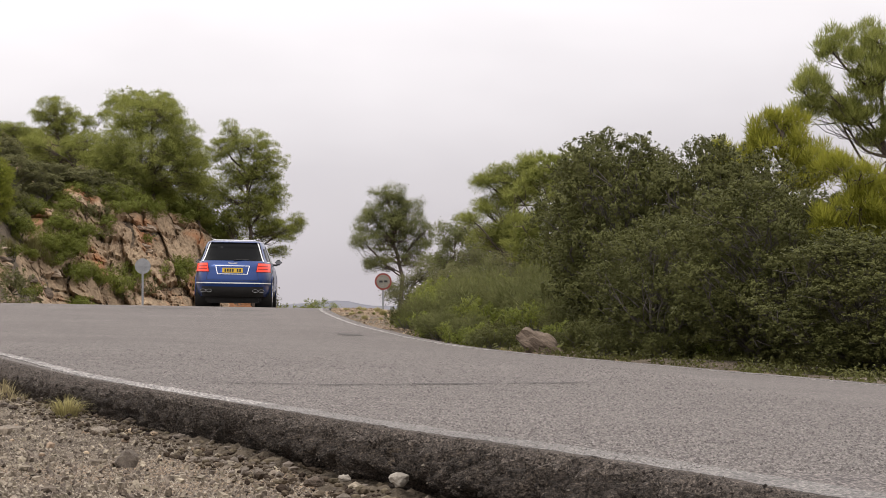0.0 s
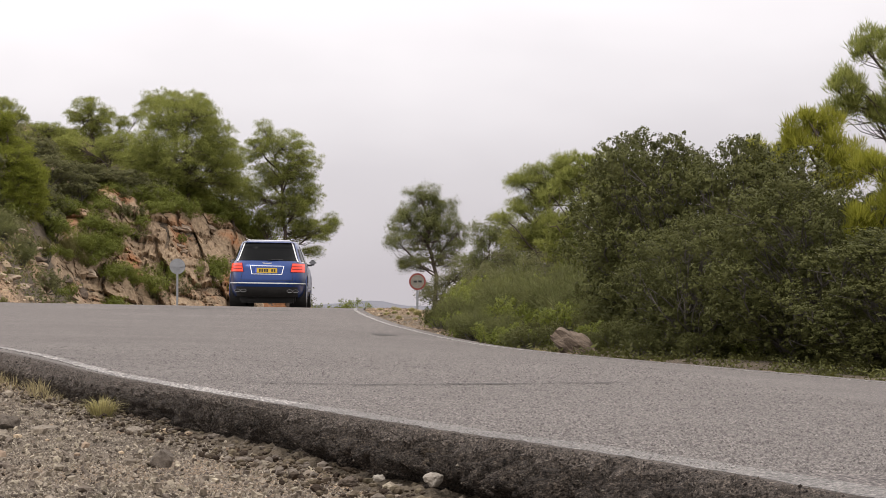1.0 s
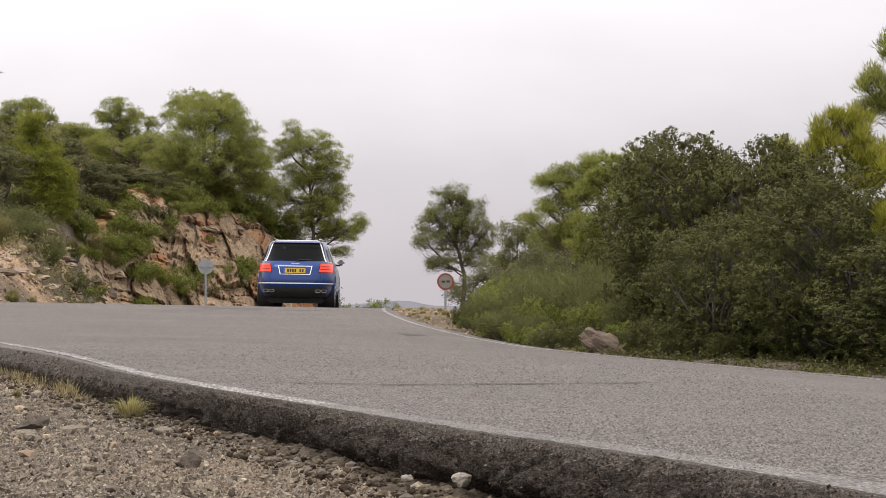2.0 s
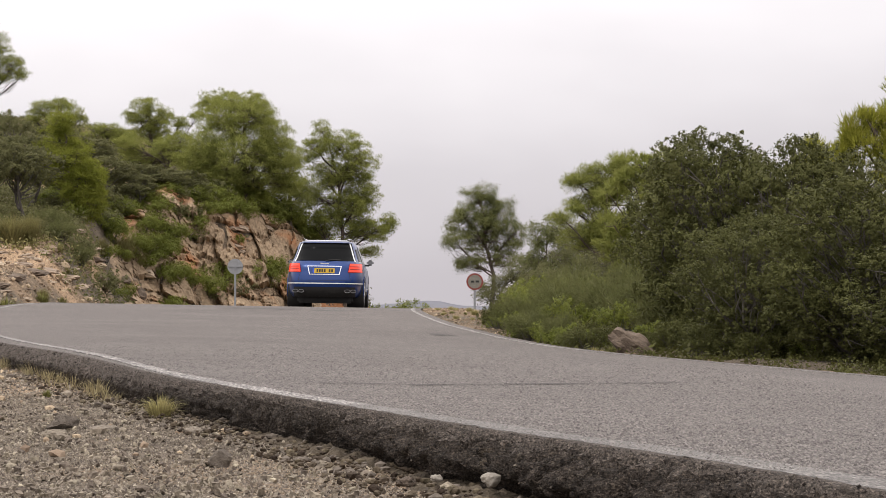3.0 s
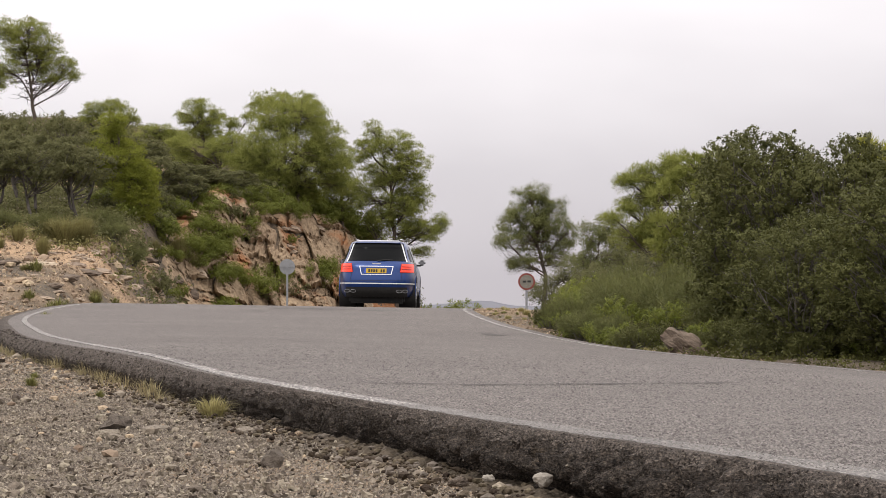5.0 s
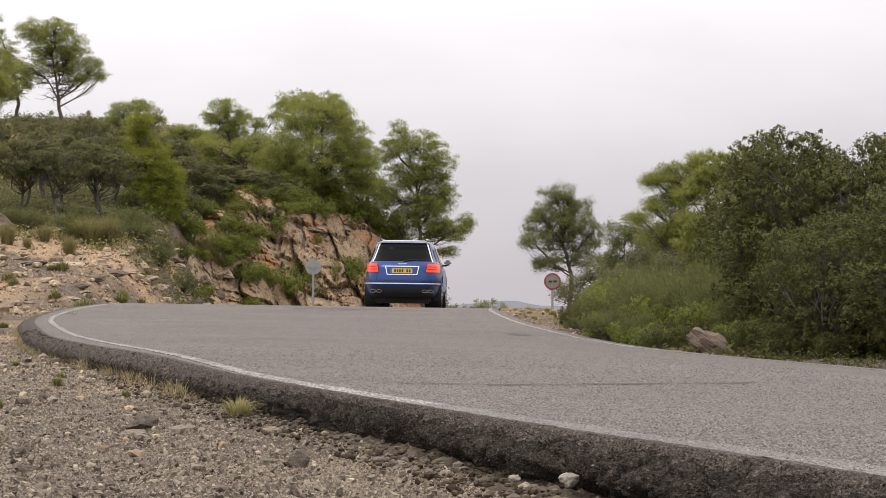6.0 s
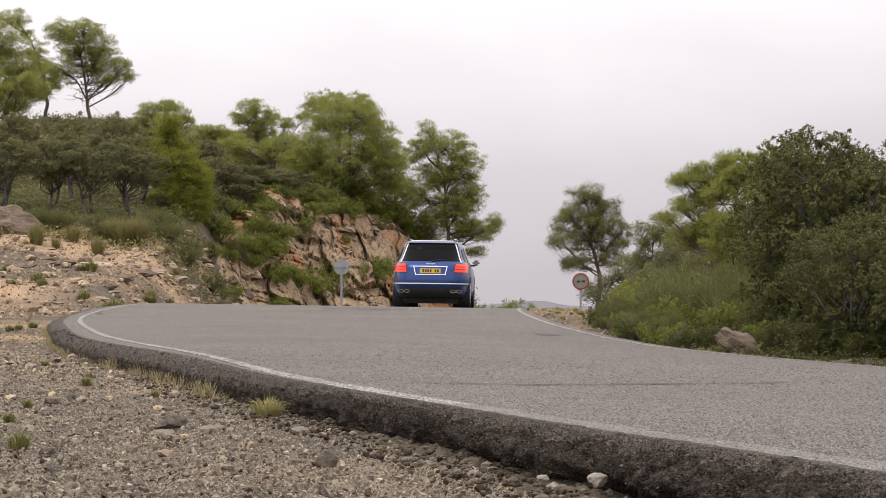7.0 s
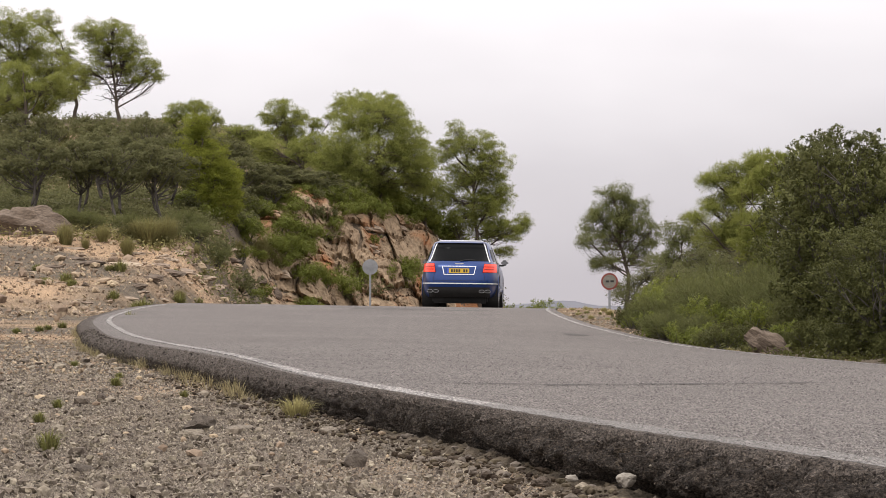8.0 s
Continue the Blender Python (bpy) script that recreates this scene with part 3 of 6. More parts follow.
# ---------------------------------------------------------------- plants
def tube(path, radii, sides=6):
    path = np.asarray(path, float)
    tang = np.gradient(path, axis=0)
    tang /= np.linalg.norm(tang, axis=1, keepdims=True) + 1e-9
    ref = np.where(np.abs(tang[:, 2:3]) > 0.9, [[1.0, 0, 0]], [[0, 0, 1.0]])
    a = np.cross(tang, ref)
    a /= np.linalg.norm(a, axis=1, keepdims=True)
    b = np.cross(tang, a)
    th = np.arange(sides) * 2 * np.pi / sides
    ring = path[:, None] + np.asarray(radii)[:, None, None] * (np.cos(th)[None, :, None] * a[:, None] + np.sin(th)[None, :, None] * b[:, None])
    return ring.reshape(-1, 3), grid_faces(len(path), sides, wrap=True)


class Heap:
    """Collects vertices and faces of many small shapes into one mesh."""

    def __init__(self):
        self.v, self.f, self.n, self.way = [], {}, 0, []

    def add(self, v, f, way=None):
        f = np.asarray(f)
        if way is not None:
            self.way.append(way)
        self.f.setdefault(f.shape[1], []).append(f + self.n)
        self.v.append(v)
        self.n += len(v)

    def mesh(self, name, mat, smooth=False):
        me = mesh_of(name, np.concatenate(self.v), [np.concatenate(g) for g in self.f.values()], mat, smooth or bool(self.way))
        if self.way:                                 # soft foliage: leaves shade with the clump they belong to
            me.normals_split_custom_set_from_vertices(np.concatenate(self.way))
        return me


def bend(g, a, b, sway, steps=7):
    t = np.linspace(0, 1, steps)[:, None]
    p = np.asarray(a) * (1 - t) + np.asarray(b) * t
    k = g.normal(0, 1, 3) * sway * np.linalg.norm(np.asarray(b) - np.asarray(a))
    return p + np.sin(t * np.pi) * k + np.sin(t * 2 * np.pi) * g.normal(0, 1, 3) * sway * 0.4 * np.linalg.norm(np.asarray(b) - np.asarray(a))


def needles(g, pts, out, length, width, blades=5):
    """Tufts of needles: thin blades that spread from each point about its outward way."""
    n = len(pts)
    d = out[:, None, :] * 0.7 + g.normal(0, 0.62, (n, blades, 3)) + np.array([0, 0, 0.3])
    d /= np.linalg.norm(d, axis=2, keepdims=True)
    s = np.cross(d, out[:, None, :] * 1.2 + np.array([0, 0, 0.5]) + g.normal(0, 0.25, (n, blades, 3)))
    s /= np.linalg.norm(s, axis=2, keepdims=True) + 1e-9
    ln = length * g.uniform(0.6, 1.25, (n, blades, 1))
    p = pts[:, None, :] + g.normal(0, 0.02, (n, blades, 3))
    tri = np.stack([p - s * width * 0.5, p + s * width * 0.5, p + d * ln], 2).reshape(-1, 3)
    return tri, np.arange(len(tri)).reshape(-1, 3)


def leaves(g, pts, out, size):
    """Small folded oval leaves, two triangles each, that face roughly outward."""
    n = len(pts)
    nrm = out * 1.4 + g.normal(0, 0.6, (n, 3)) + np.array([0, 0, 0.3])
    nrm /= np.linalg.norm(nrm, axis=1, keepdims=True)
    a = np.cross(nrm, g.normal(0, 1, (n, 3)))
    a /= np.linalg.norm(a, axis=1, keepdims=True) + 1e-9
    b = np.cross(nrm, a)
    ln = (size * g.uniform(0.6, 1.3, n))[:, None]
    v = np.stack([pts - a * ln, pts - b * ln * 0.42 + nrm * ln * 0.1, pts + a * ln, pts + b * ln * 0.42 + nrm * ln * 0.1], 1).reshape(-1, 3)
    k = np.arange(n)[:, None] * 4
    way = out * 1.2 + nrm * 0.6 + np.array([0, 0, 0.25])
    way /= np.linalg.norm(way, axis=1, keepdims=True)
    return v, (k + np.array([[0, 1, 2, 3]])), np.repeat(way, 4, 0)


def puffs(g, pts, out, r, n, size, ratio):
    """Round tufts of n small narrow leaves or needle bundles about each point."""
    m = len(pts)
    d = g.normal(0, 1, (m, n, 3)) + out[:, None, :] * 0.9
    d /= np.linalg.norm(d, axis=2, keepdims=True)
    rr = r * g.uniform(0.6, 1.3, (m, 1, 1))
    c = (pts[:, None, :] + d * rr * g.uniform(0.35, 1.1, (m, n, 1))).reshape(-1, 3)
    nrm = d.reshape(-1, 3) + g.normal(0, 0.45, (m * n, 3))
    nrm /= np.linalg.norm(nrm, axis=1, keepdims=True)
    a = np.cross(nrm, g.normal(0, 1, (m * n, 3)))
    a /= np.linalg.norm(a, axis=1, keepdims=True) + 1e-9
    b = np.cross(nrm, a)
    ln = (size * g.uniform(0.6, 1.35, m * n))[:, None]
    v = np.stack([c - a * ln * 0.8 + b * ln * ratio, c - a * ln * 0.8 - b * ln * ratio, c + a * ln * 1.2], 1).reshape(-1, 3)
    way = d.reshape(-1, 3) * 0.6 + np.repeat(out, n, 0) * 0.7 + nrm * 0.15 + np.array([0, 0, 0.3])
    way /= np.linalg.norm(way, axis=1, keepdims=True)
    return v, np.arange(m * n * 3).reshape(-1, 3), np.repeat(way, 3, 0)


def rosettes(g, pts, out, length, width, n):
    """Brushes of needles that spread from the end of each twig."""
    m = len(pts)
    d = g.normal(0, 0.55, (m, n, 3)) + out[:, None, :] * 0.75 + np.array([0, 0, 0.35])
    d /= np.linalg.norm(d, axis=2, keepdims=True)
    s = np.cross(d, g.normal(0, 1, (m, n, 3)))
    s /= np.linalg.norm(s, axis=2, keepdims=True) + 1e-9
    p = pts[:, None, :] - out[:, None, :] * length * 0.3 + d * length * g.uniform(0, 0.35, (m, n, 1))
    ln = length * g.uniform(0.6, 1.2, (m, n, 1))
    v = np.stack([p - s * width, p + s * width, p + d * ln], 2).reshape(-1, 3)
    way = d + out[:, None, :] * 0.8 + np.array([0, 0, 0.5])
    way = np.repeat((way / np.linalg.norm(way, axis=2, keepdims=True)).reshape(-1, 3), 3, 0)
    return v, np.arange(m * n * 3).reshape(-1, 3), way


def shell_points(g, centre, radii, n, inner=0.6):
    """Points near the skin of a lumpy ellipsoid and their outward ways."""
    d = g.normal(0, 1, (n, 3))
    d /= np.linalg.norm(d, axis=1, keepdims=True)
    r = g.uniform(inner, 1.0, (n, 1)) ** 0.5
    lump = 1 + 0.22 * np.sin(d[:, :1] * 5 + centre[0] * 7) * np.sin(d[:, 1:2] * 6 + centre[1] * 5) + 0.12 * np.sin(d[:, 2:3] * 9 + centre[2] * 3)
    p = centre + d * r * lump * radii
    return p, d


def tree(name, label, height, crown, clump, tufts, leaf, mats, seed, trunk_r=0.12, lean=(0, 0), bare=0.25, count=40, multi=1, flat=0.75, top=0.6, gap=0.0, category="tree", open_low=0.0, core=0.3, uneven=0.16, tips=0.0, cone=0.0):
    """A trunk or several, limbs that reach into the crown, and a crown of many clumps of small leaves.
    crown: half widths (x, y); bare: share of the height with no leaves; top: where the crown is widest; leaf: ('needle'|'leaf', size)."""
    g = np.random.default_rng(seed)
    root = new(name)
    tagged(root, label, category)
    wood, green = Heap(), Heap()
    axis_top = np.array([lean[0], lean[1], height * 0.93])
    stems = []
    for k in range(multi):
        foot = np.array([0, 0, -0.25]) + (np.array([*g.normal(0, 0.12, 2), 0]) if multi > 1 else 0)
        tip = axis_top + (np.array([*g.normal(0, crown[0] * 0.4, 2), -height * g.uniform(0, 0.25)]) if multi > 1 else 0)
        p = bend(g, foot, tip, 0.035 if multi == 1 else 0.08, 12)
        t = np.linspace(0, 1, 12)
        r = trunk_r * (1 if multi == 1 else 0.6) * (1 - 0.86 * t) * (1 + 0.55 * np.exp(-t * 14))
        wood.add(*tube(p, r, 8))
        stems.append(p)
    placed = 0
    tries = 0
    while placed < count and tries < count * 20:
        tries += 1
        h = g.uniform(bare, 1.0 - clump * flat * 0.75 / height)
        u = (h - bare) / (1 - bare - clump * flat * 0.75 / height)
        prof = (np.clip(u / top, 0, 1) ** 0.6 if u < top else np.sqrt(max(0.0, 1 - ((u - top) / (1.04 - top)) ** 2)))
        if cone and u >= top:                        # pointed domes
            prof = (1 - (u - top) / (1.02 - top)) ** cone
        prof = max(prof, 0.1)
        th = g.uniform(0, 2 * np.pi)
        rad = prof * np.sqrt(g.uniform(core, 1.0))
        if open_low and u < 0.35 and g.uniform() < open_low:
            continue
        wob = 1 + uneven * (np.sin(3 * th + seed) + 0.7 * np.sin(7 * h * 3 + th * 2 + seed))
        c = np.array([crown[0] * rad * np.cos(th) * wob + lean[0] * h, crown[1] * rad * np.sin(th) * wob + lean[1] * h, h * height])
        size = clump * g.uniform(0.65, 1.3) * (1.0 - 0.35 * max(0, u - 0.6))
        st = stems[int(g.integers(len(stems)))]
        k = int(np.clip((h - 0.06 - 0.2 * rad) * 11, max(2, int(bare * 12)), 10))
        limb = bend(g, st[k], c, 0.07, 7)
        wood.add(*tube(limb, np.linspace(trunk_r * 0.30 * (1.1 - h * 0.6), 0.008, 7), 4))
        n = int(tufts * g.uniform(0.7, 1.3) * (size / clump) ** 1.6)
        pts, out = shell_points(g, c, np.array([size, size, size * flat]), n, 0.6 if leaf[0] == "leaf" else 0.35)
        if leaf[0] in ("puff", "rosette"):           # thin below, full above
            low = (out[:, 2] < -0.15) & (g.uniform(0, 1, n) < 0.6)
            out[low, 2] *= -1
            pts[low, 2] = 2 * c[2] - pts[low, 2]
            if tips:                                 # sprigs that stand out of the outline
                k = g.uniform(0, 1, n) < tips
                pts[k] += out[k] * size * g.uniform(0.1, 0.3, (int(k.sum()), 1))
        for q in range(2):                           # twigs inside the clump
            e = c + g.normal(0, 0.5, 3) * size * np.array([1, 1, flat])
            wood.add(*tube(bend(g, limb[5], e, 0.1, 4), np.linspace(0.012, 0.004, 4), 3))
        if gap:
            keep = np.sin(pts[:, 0] * 9 + seed) + np.sin(pts[:, 1] * 8) + np.sin(pts[:, 2] * 10 + 1) > -3 + 3.2 * gap
            pts, out = pts[keep], out[keep]
        if leaf[0] == "needle":
            green.add(*needles(g, pts, out, leaf[1], leaf[1] * leaf[2], 3))
        elif leaf[0] == "puff":
            green.add(*puffs(g, pts, out, *leaf[1:]))
        elif leaf[0] == "rosette":
            green.add(*rosettes(g, pts, out, *leaf[1:]))
        else:
            green.add(*leaves(g, pts, out, leaf[1]))
        placed += 1
    part("trunk", wood.mesh("trunk", mats[0], True), root, "bare branching trunk and limbs")
    part("crown", green.mesh("crown", mats[1]), root)
    return root


def shrub(name, label, size, n, leaf, mat, seed, stems=14, category="shrub"):
    """A low bush: stems from the root and many small leaves or blades in a lumpy dome."""
    g = np.random.default_rng(seed)
    root = new(name)
    tagged(root, label, category)
    wood, green = Heap(), Heap()
    w, h = size
    for k in range(stems):
        th, r = g.uniform(0, 2 * np.pi), w * np.sqrt(g.uniform(0, 1)) * 0.8
        tip = np.array([r * np.cos(th), r * np.sin(th), h * g.uniform(0.45, 0.95) * (1 - 0.5 * (r / w) ** 2)])
        p = bend(g, (g.normal(0, 0.05 * w), g.normal(0, 0.05 * w), -0.08), tip, 0.08, 6)
        wood.add(*tube(p, np.linspace(0.02, 0.005, 6) * min(1.0, h), 4))
        rr = w * g.uniform(0.22, 0.42)
        pts, out = shell_points(g, tip, np.array([rr, rr, rr * 0.8 * h / w]), n // stems, 0.2)
        pts[:, 2] = np.maximum(pts[:, 2], 0.02)
        if leaf[0] == "needle":
            green.add(*needles(g, pts, out, leaf[1], leaf[1] * leaf[2], 3))
        elif leaf[0] == "puff":
            green.add(*puffs(g, pts, out, *leaf[1:]))
        else:
            green.add(*leaves(g, pts, out, leaf[1]))
    part("woody_base", wood.mesh("woody_base", M["bark_grey"], True), root, "thin branching wood")
    part("foliage", green.mesh("foliage", mat), root)
    return root


def tuft(name, label, radius, height, n, mat, seed, width=0.006, category="grass tuft"):
    """A tuft of bent blades from one root."""
    g = np.random.default_rng(seed)
    th, lean_ = g.uniform(0, 2 * np.pi, n), g.uniform(0.05, 1.0, n)
    h = height * g.uniform(0.5, 1.1, n)
    base = np.stack([np.cos(th) * radius * 0.25 * g.uniform(0, 1, n), np.sin(th) * radius * 0.25 * g.uniform(0, 1, n), np.full(n, -0.02)], -1)
    way = np.stack([np.cos(th), np.sin(th), np.zeros(n)], -1)
    side = np.stack([-np.sin(th), np.cos(th), np.zeros(n)], -1) * width
    mid = base + way * (radius * 0.35 * lean_)[:, None] + np.array([0, 0, 1]) * (h * 0.65)[:, None]
    tip = base + way * (radius * lean_)[:, None] + np.array([0, 0, 1]) * (h * (1 - 0.35 * lean_))[:, None]
    v = np.stack([base - side, base + side, mid + side * 0.7, mid - side * 0.7, tip], 1).reshape(-1, 3)
    k = np.arange(n)[:, None] * 5
    me = mesh_of(name, v, [k + np.array([[0, 1, 2, 3]]), k + np.array([[3, 2, 4]])], mat)
    ob = new(name, me)
    return tagged(ob, label, category)


def rock_mesh(name, seed, mat, cuts=9, sub=3, rough=0.13, squash=0.7):
    """A broken stone: a ball cut by flat planes and roughened, about 1 across, resting on its base."""
    g = np.random.default_rng(seed)
    bm = bmesh.new()
    bmesh.ops.create_icosphere(bm, subdivisions=sub, radius=0.5)
    planes = [(g.normal(0, 1, 3), g.uniform(0.24, 0.42)) for _ in range(cuts)]
    for v in bm.verts:
        p = np.array(v.co)
        for nrm, d in planes:
            nn = nrm / np.linalg.norm(nrm)
            over = p @ nn - d
            if over > 0:
                p = p - nn * over * 0.92
        p = p + p * rough * noise.noise(Vector(p * 5) + Vector((seed, 0, 0))) * 2 + p * rough * 0.6 * noise.noise(Vector(p * 13) + Vector((0, seed, 0)))
        p[2] = p[2] * squash + 0.2
        v.co = p
    me = bpy.data.meshes.new(name)
    bm.to_mesh(me)
    bm.free()
    me.materials.append(mat)
    return me


def set_on(ob, x, y, turn=0.0, scale=1.0, sink=0.0, squeeze=None):
    s = squeeze or (scale, scale, scale)
    ob.matrix_basis = Matrix.LocRotScale((x, y, gz(x, y) - sink), Euler((0, 0, radians(turn))), s)
    return ob


def again(ob, x, y, turn, scale, sink=0.0, label="", group=""):
    c = copy_thing(ob, Matrix.LocRotScale((x, y, gz(x, y) - sink), Euler((0, 0, radians(turn))), None))
    s = scale if isinstance(scale, tuple) else (scale, scale, scale)
    c.scale = s
    if label:
        c["label"] = label
    if group:
        c["group"] = group
    return c
# ---------------------------------------------------------------- trees of the hillside
def grown(ob, x, y, top, turn=0.0, wide=1.0, base_h=None, label="", group="", first=False):
    """Sets a tree on the ground so that its crown ends at the height top; wide: its spread against the model's."""
    s = (top - gz(x, y)) / base_h
    if first:
        return set_on(ob, x, y, turn, squeeze=(wide, wide, s))
    return again(ob, x, y, turn, (wide, wide, s), label=label, group=group)


def lobed_tree(name, label, y, lobes, spine, mats, seed, pads=1.3, pad=0.28, per=115, leaf=("needle", 0.095, 0.025), limb=1.0, twigs=8, flat=0.8, trunk_r=0.11, rise=0.25, swell=1.08):
    """A tree whose crown is made of boughs. lobes: boughs as (x, z, half width, half height) about the depth y;
    spine: the trunk's line (x, z) from the foot up. Each bough carries pads of needles or leaves on limbs of their own."""
    g = np.random.default_rng(seed)
    x0, z0 = spine[0][0], gz(spine[0][0], y)
    root = new(name)
    tagged(root, label, "tree")
    root.location = (x0, y, z0)
    wood, green = Heap(), Heap()
    line = np.array([(px - x0, 0.0, pz - z0) for px, pz in spine])
    line[0] = (0, 0, -0.35)
    t = np.linspace(0, 1, 14)
    k = np.linspace(0, 1, len(line))
    stem = np.stack([np.interp(t, k, line[:, i]) for i in range(3)], -1)
    stem[1:-1] += g.normal(0, 0.02, (12, 3)) * line[-1, 2] * np.array([0.4, 1, 0])
    wood.add(*tube(stem, trunk_r * (1 - 0.8 * t) * (1 + 0.5 * np.exp(-t * 14)), 8))
    mid = np.array([np.mean([q[0] for q in lobes]) - x0, 0, np.mean([q[1] for q in lobes]) - z0 - 0.6])
    for lx, lz, rx, rz in lobes:
        ry = 0.95 * max(rx, rz)
        c0 = np.array([lx - x0, g.normal(0, 0.35) * rx, lz - z0])
        rx, rz = rx * swell, rz * swell
        n = max(4, int(round(pads * 3.3 * rx * rz / pad**2)))
        d = g.normal(0, 1, (n, 3))
        d /= np.linalg.norm(d, axis=1, keepdims=True)
        cs = c0 + d * np.array([max(rx - pad * 0.5, 0.1), ry, max(rz - pad * flat * 0.5, 0.08)]) * g.uniform(0.1, 1.0, (n, 1)) ** 0.5
        away = np.hypot(c0[0] - np.interp(c0[2], stem[:, 2], stem[:, 0]), c0[1])
        j = int(np.clip(np.searchsorted(stem[:, 2], c0[2] - 0.9 * away - 0.5 * rz), 3, 12))
        bough = bend(g, stem[j], c0 + np.array([0, 0, 0.2 * rz]), 0.09, 8)
        wood.add(*tube(bough, np.linspace(0.04 * limb, 0.012, 8), 5))
        for c in cs:
            size = pad * g.uniform(0.6, 1.25)
            path = bend(g, bough[int(g.integers(3, 8))], c, 0.1, 6)
            wood.add(*tube(path[::2], np.linspace(0.014 * limb, 0.005, 3), 3))
            m = int(per * g.uniform(0.7, 1.3) * (size / pad) ** 2)
            q = g.normal(0, 1, (m, 3))
            q /= np.linalg.norm(q, axis=1, keepdims=True)
            q[:, 2] = np.where((q[:, 2] < -0.1) & (g.uniform(0, 1, m) < 0.6), -q[:, 2], q[:, 2])
            r = g.uniform(0.05, 1.0, (m, 1)) ** 0.45
            lump = 1 + 0.3 * np.sin(q[:, :1] * 6 + c[0] * 9) * np.sin(q[:, 1:2] * 5 + c[2] * 7)
            p = c + q * r * lump * size * np.array([1, 1, flat])
            soft = q * 0.8 + (p - mid) / (np.linalg.norm(p - mid, axis=1, keepdims=True) + 1e-6) * 0.9 + np.array([0, 0, 0.85])
            soft /= np.linalg.norm(soft, axis=1, keepdims=True)
            if leaf[0] == "needle":
                way = q * 0.8 + g.normal(0, 0.6 - 0.3 * rise, (m, 3)) + np.array([0, 0, rise])
                way /= np.linalg.norm(way, axis=1, keepdims=True)
                side = np.cross(way, g.normal(0, 1, (m, 3)))
                side /= np.linalg.norm(side, axis=1, keepdims=True) + 1e-9
                ln = leaf[1] * g.uniform(0.6, 1.3, (m, 1))
                v = np.stack([p - side * leaf[2] * 0.5, p + side * leaf[2] * 0.5, p + way * ln], 1).reshape(-1, 3)
                green.add(v, np.arange(3 * m).reshape(-1, 3), np.repeat(soft, 3, 0))
            else:
                v, f, _ = leaves(g, p, q, leaf[1])
                green.add(v, f, np.repeat(soft, 4, 0))
    for _ in range(twigs):                           # bare dead limbs under the crown
        j = int(g.integers(4, 10))
        e = stem[j] + np.array([g.uniform(-1.4, 1.4), g.uniform(-1.2, 1.2), g.uniform(-0.1, 0.5)]) * (0.09 * line[-1, 2] + 0.2)
        path = bend(g, stem[j], e, 0.12, 6)
        wood.add(*tube(path, np.linspace(0.022, 0.006, 6) * limb, 4))
        for q in range(3):
            wood.add(*tube(bend(g, path[2 + q], path[2 + q] + g.normal(0, 0.25, 3), 0.1, 3), np.linspace(0.011, 0.004, 3) * limb, 3))
    part("trunk", wood.mesh("trunk", mats[0], True), root, "bare branching trunk and limbs")
    part("crown", green.mesh("crown", mats[1]), root)
    return root


